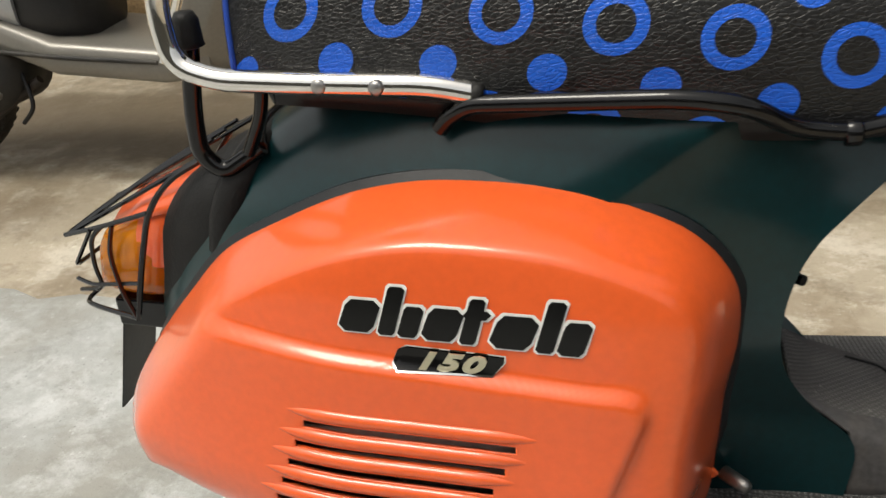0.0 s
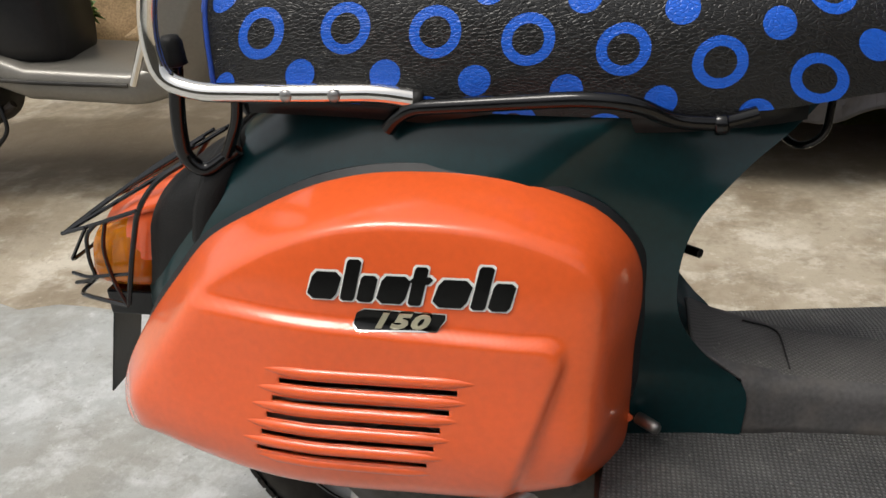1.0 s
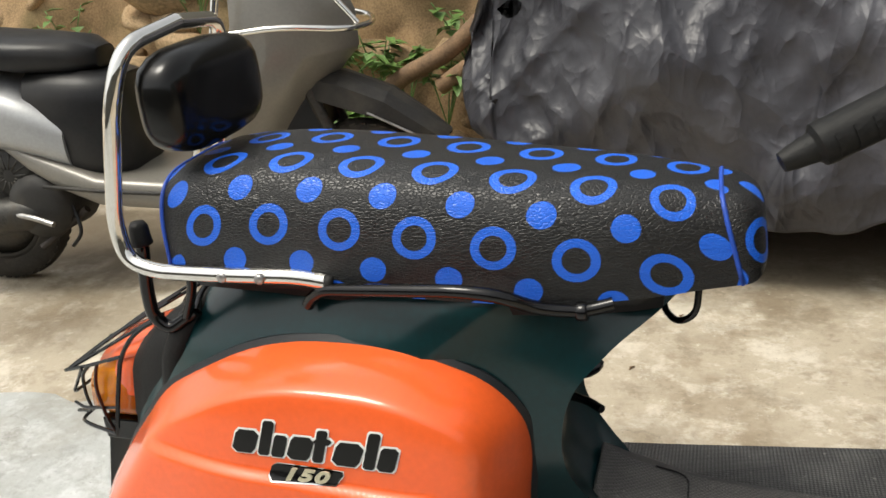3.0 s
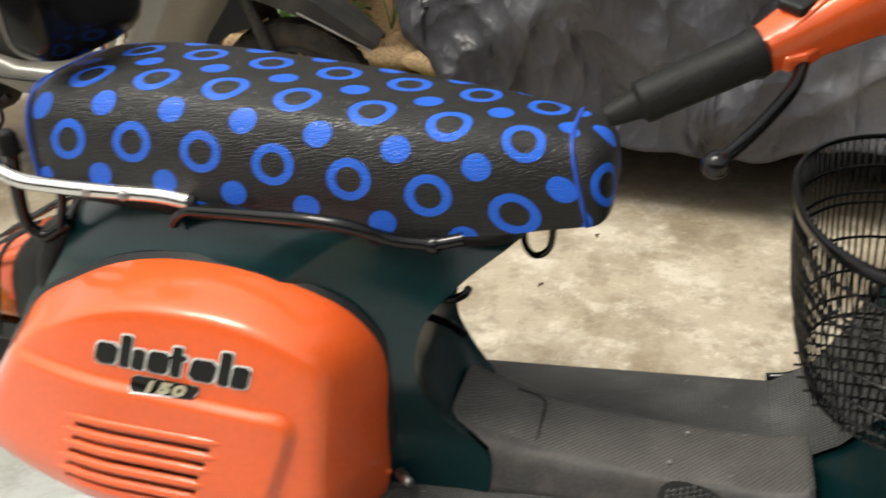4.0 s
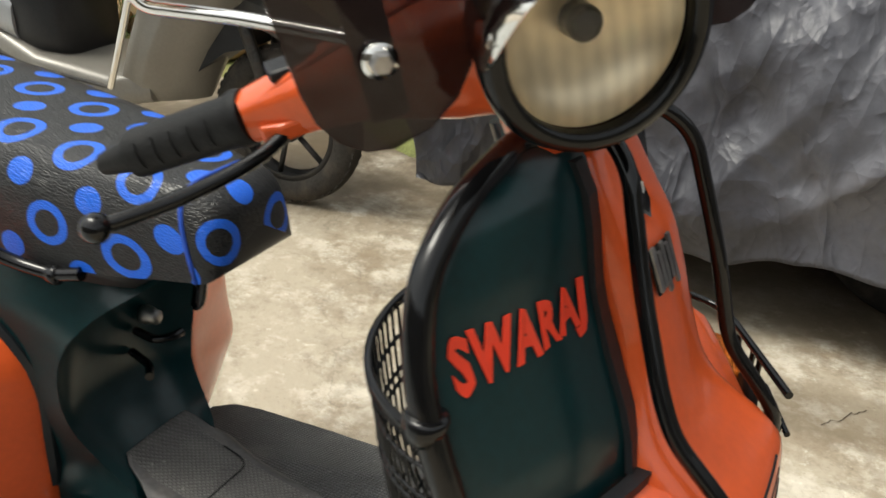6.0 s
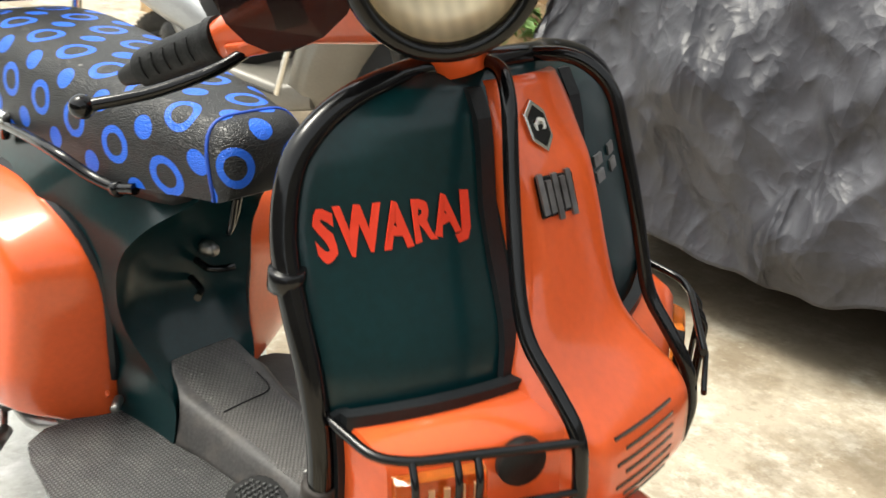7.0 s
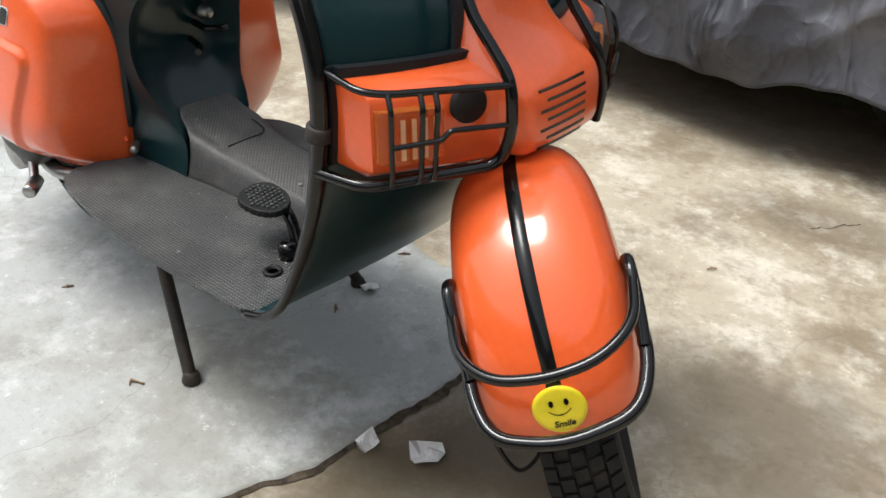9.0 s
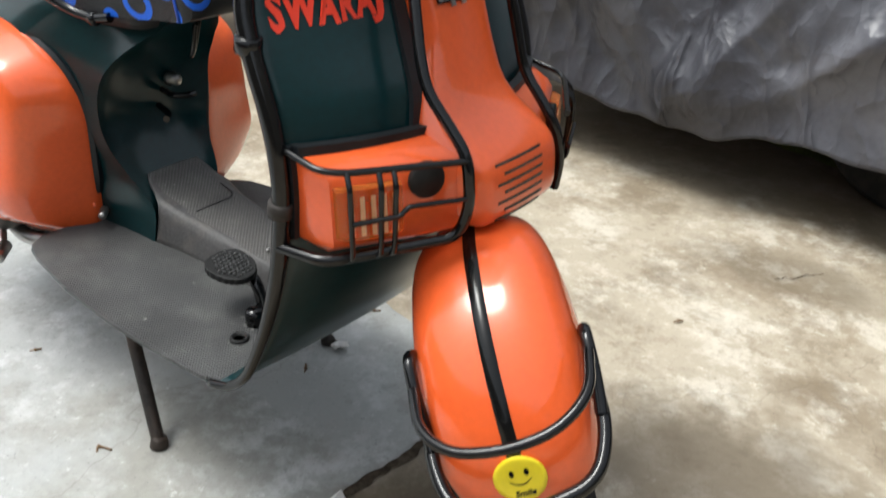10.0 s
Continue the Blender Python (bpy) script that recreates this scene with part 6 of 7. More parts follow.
    # ridge along each arm, cables and the switch rocker
    for s in (-1, 1):
        tube("arm_ridge", [(0.262, s * 0.185, 0.957), (0.276, s * 0.12, 0.985), (0.30, s * 0.06, 1.008)], 0.0035, ORANGE, bar, bend=0.02)
        bm = bmesh.new()
        box(bm, (0.248, min(s * 0.13, s * 0.145), 0.976), (0.262, max(s * 0.13, s * 0.145), 0.981))
        bevelled(part("switch_rocker", bm, BLACKINK, bar, smooth=False), 0.0015)
        bm = bmesh.new()
        lathe(bm, [(0.0042, 0), (0.0042, 0.0025), (0, 0.003)], (0.262, s * 0.176, 0.957), (0.5, 0, 1), 12)
        part("cover_screw", bm, BLACKINK, bar)
    # headlamp
    c, ax = Vector((0.414, 0.006, 1.001)), Vector((1, 0, 0.05))
    size = 0.82
    bm = bmesh.new()
    lathe(bm, [(r_ * size, h_ * size) for r_, h_ in [(0.0, -0.125), (0.035, -0.12), (0.062, -0.095), (0.076, -0.06), (0.082, -0.025), (0.0835, -0.012)]], c, ax, 44)
    buck = part("headlamp_bucket", bm, BLACKINK, bar, "glossy black headlamp shell")
    bm = bmesh.new()
    lathe(bm, [(r_ * size, h_ * size) for r_, h_ in [(0.0825, -0.016), (0.088, -0.014), (0.0905, -0.002), (0.087, 0.010), (0.078, 0.013), (0.073, 0.008), (0.0725, 0.0)]], c, ax, 44)
    part("headlamp_rim", bm, BLACKINK, buck, "black headlamp rim")
    bm = bmesh.new()
    lathe(bm, [(r_ * size, h_ * size) for r_, h_ in [(0.073, -0.004), (0.066, -0.017), (0.05, -0.027), (0.03, -0.032), (0.012, -0.034), (0.0, -0.034)]], c, ax, 40)
    part("reflector", bm, REFLECTOR, buck, "tarnished silver reflector bowl")
    bm = bmesh.new()
    lathe(bm, [(r_ * size, h_ * size) for r_, h_ in [(0.0, -0.010), (0.010, -0.011), (0.0135, -0.016), (0.014, -0.034)]], c, ax, 16)
    part("bulb", bm, BLACKINK, buck, "dark bulb cap in the reflector")
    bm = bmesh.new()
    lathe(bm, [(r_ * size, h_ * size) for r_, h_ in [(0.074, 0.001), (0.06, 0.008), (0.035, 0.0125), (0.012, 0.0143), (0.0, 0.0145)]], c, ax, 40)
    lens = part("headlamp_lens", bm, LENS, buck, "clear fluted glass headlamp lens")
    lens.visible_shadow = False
    # chrome peak over the lamp
    bm = bmesh.new()
    rows = []
    for i in range(25):
        a = radians(4 + 172 * i / 24)
        k = math.sin(math.pi * i / 24)
        ca, sa = math.cos(a), math.sin(a)
        rows.append([c + Vector((d, -ca * r, sa * r)) * size for d, r in ((-0.004, 0.0915), (0.012, 0.092), (0.012 + 0.062 * k ** 0.7, 0.092 + 0.002 * k), (0.0125 + 0.062 * k ** 0.7, 0.0905 + 0.004 * k), (0.012, 0.0905), (-0.004, 0.090))])
    part("headlamp_peak", loft(bm, rows), CHROME, buck, "chrome peak over the headlamp")
    return bar


bars = steered(build_handlebar(), LOCK)
bars.matrix_basis = Matrix.Translation((0.003, -0.027, 0.013)) @ bars.matrix_basis


# ---- basket behind the shield ----
def build_basket():
    g = fresh("wire_basket", "black wire basket behind the legshield")

    def size(z):
        return lerp([(0.49, 0.70), (0.53, 0.80), (0.60, 0.91), (0.705, 1.0)], z)

    def ring(z):
        k = size(z)
        pts = []
        for i in range(37):
            a = math.pi * (i / 36)
            c, s = math.cos(a), math.sin(a)
            pts.append(Vector((0.352 - 0.143 * k * s ** 0.9, 0.18 * k * math.copysign(abs(c) ** 0.9, c), z)))
        return pts
    for z in (0.707, 0.672, 0.64, 0.628, 0.585, 0.545, 0.515, 0.495):
        bm = bmesh.new()
        part("hoop_wire", sweep(bm, ring(z), 0.0032 if z > 0.7 else 0.0019, 6), BLACK, g)
    for i in range(49):
        f = i / 48 * 36
        j = min(35, int(f))
        bm = bmesh.new()
        part("upright_wire", sweep(bm, [ring(z)[j].lerp(ring(z)[j + 1], f - j) for z in (0.707, 0.66, 0.60, 0.53, 0.495)], 0.0014, 6), BLACK, g)
    for lo, hi in ((0.697, 0.709),):
        bm = bmesh.new()
        loft(bm, [[p + Vector((-0.003, -0.003 if p.y < 0 else 0.003, 0)) for p in ring(z)[15:]] for z in (hi, lo)], closed=False)
        thick(part("basket_band", bm, BLACK, g, "flat black steel band round the rim"), 0.002)
    for i in range(11):
        y = -0.115 + i * 0.023
        bm = bmesh.new()
        x0 = 0.34 - 0.1 * max(0, 1 - (y / 0.127) ** 2) ** 0.5
        part("floor_wire", sweep(bm, [Vector((x0, y, 0.495)), Vector((0.345, y, 0.495))], 0.0016, 6), BLACK, g)
    for i in range(4):
        x = 0.255 + i * 0.025
        w = 0.126 * max(0, 1 - ((0.34 - x) / 0.1) ** 2) ** 0.5
        bm = bmesh.new()
        part("floor_wire", sweep(bm, [Vector((x, -w, 0.4925)), Vector((x, w, 0.4925))], 0.0016, 6), BLACK, g)
    return g


build_basket().location = (0, -0.006, 0.014)
# key tag: a rounded heart of worn leather, hanging under the bars
TAG = Vector((0.333, -0.07, 0.747))
_tn = Vector((-0.15, -0.85, 0.5)).normalized()
_tr = _tn.cross(Vector((0, 0, 1))).normalized() * -1
_tu = _tr.cross(_tn).normalized()
if _tu.z < 0:
    _tu = -_tu
bm = bmesh.new()
prism(bm, [(0.0225 * math.cos(a) + 0.009 * max(0, -math.sin(a)) ** 2, 0.019 * math.sin(a) - 0.012 * max(0, -math.sin(a)) ** 3 - 0.006 * math.exp(-((a - 1.57) / 0.35) ** 2)) for a in (2 * math.pi * i / 40 for i in range(40))],
      lambda a, b, h: TAG + _tr * a + _tu * b + _tn * h, 0.003)
tag_ob = bevelled(part("key_tag", bm, LEATHER, scooter, "worn tan key tag on a ring", smooth=False), 0.0009)
for c, r in ((TAG + _tu * 0.033 + _tr * 0.012, 0.010), (TAG + _tu * 0.05 + _tr * 0.018, 0.012)):
    bm = bmesh.new()
    part("key_ring", sweep(bm, [c + Vector((r * math.cos(a) * 0.6, r * math.cos(a) * 0.6, r * math.sin(a))) for a in (2 * math.pi * i / 20 for i in range(20))], 0.0011, 6, True), STEEL, tag_ob)
bm = bmesh.new()
sweep(bm, smooth_path([TAG + _tu * 0.06 + _tr * 0.02, Vector((0.325, -0.03, 0.83)), Vector((0.315, -0.015, 0.9))], 5), 0.0013, 6)
part("key_cord", bm, BLACK, tag_ob)
tube("steering_column", [(0.298, 0, 0.90), (0.35, 0, 0.78), (0.41, 0, 0.65)], 0.028, GREEN, scooter, "dark green steering column tube", sides=20)

# ---- small fittings on the hull front ----
loop = tube("bag_hook", [(-0.035, -0.012, 0.668), (-0.038, -0.018, 0.628), (-0.058, -0.01, 0.612), (-0.075, 0.012, 0.618), (-0.072, 0.022, 0.66)], 0.004, BLACK, scooter, "black loop hook under the seat", bend=0.02)
bm = bmesh.new()
lathe(bm, [(0.012, 0), (0.012, 0.01), (0.0095, 0.012), (0.0095, 0.022), (0, 0.023)], (-0.198, 0.045, 0.532), (1, 0, 0.1), 18)
lock = part("seat_lock", bm, STEEL, scooter, "small steel lock barrel")
for pts in ([(-0.2, 0.03, 0.515), (-0.168, 0.03, 0.512), (-0.155, 0.05, 0.512), (-0.155, 0.062, 0.512)], [(-0.2, 0.02, 0.49), (-0.165, 0.015, 0.485), (-0.145, -0.005, 0.487)]):
    tube("fuel_tap", pts, 0.0055, BLACK, scooter, "black tap lever on the hull front", bend=0.01)
bm = bmesh.new()
lathe(bm, [(0.0, -0.004), (0.007, -0.004), (0.007, 0.02), (0.005, 0.024), (0, 0.024)], (-0.203, -0.106, 0.335), (1, -0.9, 0), 12)
part("cowl_bolt", bm, STEEL, scooter, "steel cowl fixing bolt")
bm = bmesh.new()
prism(bm, [(-0.02, -0.01), (0.006, -0.008), (0.014, 0.0), (0.006, 0.008), (-0.02, 0.01)], lambda a, b, h: (-0.222 + 0.8 * a, -0.112 - h, 0.343 + 0.8 * b), 0.005)
bevelled(part("cowl_catch", bm, ORANGE, scooter, "orange steel cowl catch", smooth=False), 0.0015)

# ---- stand, engine, exhaust and kick lever ----
def build_stand():
    g = fresh("centre_stand", "dark steel centre stand, folded down")
    for s in (-1, 1):
        leg = tube("stand_leg", [(-0.19, s * 0.085, 0.30), (-0.165, s * 0.125, 0.27), (0.016, s * 0.198, 0.012)], 0.011, RUST, g, bend=0.04)
        bm = bmesh.new()
        lathe(bm, [(0.011, 0.02), (0.0135, 0.016), (0.0155, 0.003), (0.0145, 0.0), (0.0, 0.0)], (0.016, s * 0.199, 0.0045 if s < 0 else 0.0), (-0.05, -s * 0.25, 1), 14)
        part("stand_foot", bm, RUST, leg)
    tube("stand_cross", [(-0.18, -0.095, 0.285), (-0.18, 0.095, 0.285)], 0.01, RUST, g)
    return g


build_stand()
eng = fresh("engine", "oily grey engine case under the cowl")
bm = bmesh.new()
lathe(bm, [(0, -0.19), (0.05, -0.188), (0.085, -0.175), (0.09, -0.10), (0.06, -0.05), (0.06, 0.03), (0, 0.03)], (-0.44, -0.02, 0.33), (0, 1, 0), 28)
part("crankcase", bm, ENGINE, eng)
for k in range(9):
    bm = bmesh.new()
    box(bm, (-0.60, -0.205, 0.34 + k * 0.013), (-0.38, -0.06, 0.347 + k * 0.013))
    part("cooling_fin", bm, STEEL, eng, smooth=False)
bm = bmesh.new()
lathe(bm, [(0, -0.09), (0.045, -0.085), (0.055, -0.05), (0.055, 0.10), (0.04, 0.13), (0, 0.135)], (-0.30, -0.09, 0.255), (1, 0.1, 0), 24)
part("silencer", bm, ENGINE, eng)
bm = bmesh.new()
box(bm, (-0.62, -0.16, 0.255), (-0.34, 0.05, 0.31))
bevelled(part("swing_casting", bm, ENGINE, eng, smooth=False), 0.012)
bm = bmesh.new()
lathe(bm, [(0, -0.035), (0.03, -0.034), (0.04, -0.028), (0.042, 0.02), (0, 0.02)], (-0.47, -0.165, 0.262), (0.15, 1, 0), 22)
part("clutch_cover", bm, STEEL, eng, "bare alloy clutch cover")
tube("exhaust_pipe", [(-0.50, -0.12, 0.26), (-0.44, -0.16, 0.245), (-0.36, -0.165, 0.24), (-0.30, -0.12, 0.25)], 0.014, STEEL, eng, "dull steel exhaust pipe", bend=0.04)
kick = tube("kick_lever", [(-0.46, -0.16, 0.275), (-0.41, -0.19, 0.262), (-0.385, -0.205, 0.24), (-0.37, -0.215, 0.235)], 0.0085, STEEL, eng, "bare metal kick-start lever", bend=0.02)
bm = bmesh.new()
lathe(bm, [(0, -0.004), (0.012, -0.004), (0.0125, 0.04), (0.010, 0.044), (0, 0.044)], (-0.38, -0.205, 0.236), (0.7, -0.7, 0), 16)
part("kick_rubber", bm, STEEL, eng)

# ---- covered car ----
def crease(a, b, seed):
    """A ridge along the zero line of a soft noise: how a hanging sheet folds."""
    return 0.6 - 2.2 * min(0.45, math.sqrt(noise.noise((a, b, seed)) ** 2 + 0.0004))


ROOFLINE = [(-0.78, 0.98), (0.0, 1.01), (0.4, 1.03), (1.1, 1.34), (1.5, 1.40), (2.4, 1.40), (3.0, 1.12), (3.4, 1.0)]


def build_covered_car():
    car = thing("covered_car", "parked car under a wrinkled black tarpaulin cover", "car")
    x0, x1, y0, y1 = -0.78, 3.4, 1.30, 3.0
    n = 640
    # plan of the cover, anticlockwise from the near corner
    loop = []
    def corner(cx, cy, a0, r, k):
        return [(cx + r * math.cos(radians(a0 + 90 * i / k)), cy + r * math.sin(radians(a0 + 90 * i / k))) for i in range(k + 1)]
    r = 0.16
    plan = corner(x0 + r, y0 + r, 180, r, 8) + corner(x1 - r, y0 + r, 270, r, 8) + corner(x1 - r, y1 - r, 0, r, 8) + corner(x0 + r, y1 - r, 90, r, 8)
    pts = [Vector((x, y, 0)) for x, y in plan]
    lens = [0.0]
    for i in range(len(pts)):
        lens.append(lens[-1] + (pts[(i + 1) % len(pts)] - pts[i]).length)
    total = lens[-1]
    for k in range(n):
        # most of the points go to the faces that look at the yard
        u = k / n
        s = total * (u / 0.75 * 0.42 if u < 0.75 else 0.42 + (u - 0.75) / 0.25 * 0.58)
        i = max(j for j in range(len(pts)) if lens[j] <= s)
        p = pts[i].lerp(pts[(i + 1) % len(pts)], (s - lens[i]) / max(1e-6, lens[i + 1] - lens[i]))
        loop.append((p, s))
    cx, cy = (x0 + x1) / 2, (y0 + y1) / 2
    levels = 70
    bm = bmesh.new()
    rings = []
    for j in range(levels + 1):
        t = j / levels
        ring = []
        for p, s in loop:
            hem = 0.20 + 0.045 * noise.noise((s * 1.6, 3.3, 0)) + 0.03 * step01(0.25, 0.45, p.x) * step01(1.1, 0.7, p.x) + 0.012 * noise.noise((s * 9, 8.1, 0))
            top = lerp(ROOFLINE, p.x)
            z = hem + (top - hem) * t
            lean = 0.05 + 0.16 * t ** 2
            o = Vector((p.x - cx, p.y - cy, 0))
            ex = Vector((min(1, max(-1, o.x / (x1 - cx))), min(1, max(-1, o.y / (y1 - cy))), 0))
            inward = Vector((-ex.x if abs(ex.x) > 0.92 else 0, -ex.y if abs(ex.y) > 0.8 else 0, 0))
            bend = 0.25 * noise.noise((s * 1.3, z * 1.6, 4))
            fold = (0.075 * crease(s * 1.0 - 1.15 * z + bend, z * 0.55, 5) + 0.05 * crease(s * 1.5 + 1.6 * z - bend, z * 0.8, 9)
                    + 0.03 * crease(s * 3.4 - 2.0 * z + 2 * bend, z * 1.9, 2) + 0.012 * crease(s * 9 + 4 * z, z * 6.0, 7) + 0.02 * noise.noise((s * 2.5, z * 2.5, 1)))
            fold *= 0.5 + 0.5 * step01(0.0, 0.3, t)
            tuck = Vector((0.16 * (1 - step01(0.0, 0.5, t)) * step01(-0.85, -1.0, ex.x), 0, 0))
            q = Vector((p.x, p.y, z)) + inward * (lean - fold) + tuck
            ring.append(q)
        rings.append(ring)
    top = rings[-1]
    for k, dz in ((0.95, 0.035), (0.88, 0.06), (0.75, 0.08), (0.55, 0.09), (0.35, 0.095), (0.15, 0.095), (0.03, 0.095)):
        ring = []
        for q in top:
            x, y = cx + (q.x - cx) * k, cy + (q.y - cy) * k
            ring.append(Vector((x, y, lerp(ROOFLINE, x) + dz + 0.02 * crease(x * 1.6 + y, y * 1.2, 3))))
        rings.append(ring)
    cover = part("cover", loft(bm, rings), TARP, car, "wrinkled black tarpaulin cover")
    for x in (0.75, 2.7):
        for y in (1.72, 2.75):
            bm = bmesh.new()
            lathe(bm, [(0.17, -0.09), (0.26, -0.085), (0.285, -0.06), (0.285, 0.06), (0.26, 0.085), (0.17, 0.09)], (x, y, 0.285), (0, 1, 0), 36)
            w = part("tyre", bm, TYRE, car, "dark car tyre half hidden by the cover")
            bm = bmesh.new()
            lathe(bm, [(0, -0.05), (0.06, -0.055), (0.165, -0.07), (0.178, -0.085), (0.18, 0.08), (0, 0.08)], (x, y, 0.285), (0, 1, 0), 30)
            part("rim", bm, SILVER, w)
    bm = bmesh.new()
    box(bm, (x0 + 0.2, y0 + 0.3, 0.22), (x1 - 0.2, y1 - 0.2, 0.6))
    bevelled(part("underbody", bm, PLASTIC, car, smooth=False), 0.05)
    return car


build_covered_car()


# ---- grey scooter behind ----
FENDERBLACK = surface("worn_matt_black", (0.022, 0.021, 0.02), 0.55, vary=0.2, bump=0.2, dirt=(0.09, 0.08, 0.065), dirt_amount=0.5, dirt_scale=9, specular=0.3)
DUSTYTYRE = surface("dusty_tyre", (0.035, 0.032, 0.028), 0.8, vary=0.3, scale=20, bump=0.4, dirt=(0.11, 0.09, 0.07), dirt_amount=0.6, dirt_scale=12, specular=0.2)

def build_grey_scooter():
    g = thing("motor_scooter", "dusty silver-grey step-through scooter parked behind", "scooter", at=(-1.02, 1.40, 0))
    g.rotation_euler = (0, 0, radians(7))
    # own frame: x ahead, front axle at the origin, rear axle at -1.2

    def sections(name, rows, material, label, p=2.6, n=24):
        bm = bmesh.new()
        rings = []
        for x, zc, hz, w in rows:
            ring = []
            for i in range(n):
                a = 2 * math.pi * i / n
                c, s = math.cos(a), math.sin(a)
                ring.append((x, w * math.copysign(abs(c) ** (2 / p), c), zc + hz * math.copysign(abs(s) ** (2 / p), s)))
            rings.append(ring)
        ob = part(name, loft(bm, rings), material, g, label)
        return sharpen(ob, 55)

    def tyre(x, nm):
        w = new(nm)
        w.parent = g
        tagged(w, label="small wheel with alloy spokes")
        bm = bmesh.new()
        prof = [(0.165, -0.03)] + [(0.18 + 0.065 * abs(math.sin(math.pi * i / 12)) ** 0.6, -0.045 * math.cos(math.pi * i / 12)) for i in range(13)] + [(0.165, 0.03)]
        lathe(bm, prof, (x, 0, 0.245), (0, 1, 0), 48)
        t = part("tyre", bm, DUSTYTYRE, w, "dusty black tyre")
        bm = bmesh.new()
        for k in range(48):
            a = 2 * math.pi * k / 48
            for y in (-0.025, 0.0, 0.025):
                c, u = Vector((math.cos(a + y * 3), 0, math.sin(a + y * 3))), Vector((-math.sin(a), 0, math.cos(a)))
                p = Vector((x, y, 0.245)) + c * (0.242 if y == 0 else 0.237)
                q = [p - u * 0.008 + Vector((0, -0.009, 0)), p + u * 0.008 + Vector((0, -0.009, 0)), p + u * 0.011 + Vector((0, 0.009, 0)), p - u * 0.005 + Vector((0, 0.009, 0))]
                loft(bm, [[v - c * 0.004 for v in q], [v + c * 0.001 for v in q]])
        tagged(part("tread", bm, DUSTYTYRE, w, smooth=False), kind="stuff")
        bm = bmesh.new()
        lathe(bm, [(0.152, -0.03), (0.17, -0.034), (0.173, 0.034), (0.152, 0.03)], (x, 0, 0.245), (0, 1, 0), 40)
        part("rim", bm, FENDERBLACK, w)
        bm = bmesh.new()
        lathe(bm, [(0, -0.04), (0.045, -0.04), (0.05, -0.02), (0.05, 0.03), (0, 0.035)], (x, 0, 0.245), (0, 1, 0), 24)
        part("hub", bm, ENGINE, w)
        for k in range(6):
            a = 2 * math.pi * k / 6 + 0.3
            d = Vector((math.cos(a), 0, math.sin(a)))
            bm = bmesh.new()
            sweep(bm, [Vector((x, 0, 0.245)) + d * 0.045, Vector((x, 0, 0.245)) + d * 0.16], 0.009, 8)
            part("spoke", bm, FENDERBLACK, w)

    tyre(0.0, "front_wheel")
    tyre(-1.27, "rear_wheel")
    bm = bmesh.new()
    lathe(bm, [(0, -0.035), (0.05, -0.04), (0.11, -0.03), (0.155, -0.012), (0.155, 0.02), (0, 0.02)], (-1.27, 0, 0.245), (0, 1, 0), 32)
    part("brake_drum", bm, ENGINE, g, "dirty metal rear hub")
    bm = bmesh.new()
    lathe(bm, [(0, -0.055), (0.03, -0.05), (0.06, -0.045), (0.085, -0.03), (0.09, 0.05), (0, 0.05)], (-1.08, -0.1, 0.40), (0, 1, 0), 28)
    part("fan_cover", bm, FENDERBLACK, g, "black slotted fan cover")
    for i in range(14):
        bm = bmesh.new()
        a = 2 * math.pi * i / 14
        d = Vector((math.cos(a), 0, math.sin(a)))
        sweep(bm, [Vector((-1.08, -0.151, 0.40)) + d * 0.02, Vector((-1.08, -0.142, 0.40)) + d * 0.066], 0.0035, 5)
        part("fan_rib", bm, ENGINE, g)
    sections("floor_body", [(-1.08, 0.49, 0.02, 0.14), (-1.0, 0.445, 0.035, 0.165), (-0.9, 0.395, 0.05, 0.178), (-0.78, 0.345, 0.05, 0.185), (-0.5, 0.32, 0.05, 0.19), (-0.46, 0.325, 0.055, 0.18), (-0.38, 0.34, 0.055, 0.15)], GREYPAINT, "dusty grey floor panel", 5)
    sections("rear_body", [(-1.62, 0.70, 0.035, 0.06), (-1.5, 0.68, 0.075, 0.12), (-1.3, 0.635, 0.11, 0.165), (-1.1, 0.58, 0.115, 0.18), (-0.95, 0.53, 0.10, 0.18), (-0.86, 0.48, 0.085, 0.165)], SILVER, "silver-grey rear body panel", 3.2)
    sections("under_seat", [(-0.98, 0.53, 0.17, 0.135), (-0.9, 0.53, 0.17, 0.15), (-0.80, 0.53, 0.165, 0.16), (-0.72, 0.52, 0.155, 0.14), (-0.69, 0.52, 0.15, 0.11)], PLASTIC, "matt black panel under the seat", 4)
    sections("seat", [(-1.56, 0.795, 0.03, 0.08), (-1.45, 0.80, 0.05, 0.12), (-1.2, 0.775, 0.05, 0.135), (-0.98, 0.745, 0.055, 0.14), (-0.82, 0.73, 0.05, 0.11), (-0.76, 0.72, 0.03, 0.06)], PLASTIC, "black vinyl seat", 3)
    # front shield: a leaning panel with side wings
    bm = bmesh.new()
    rings = []
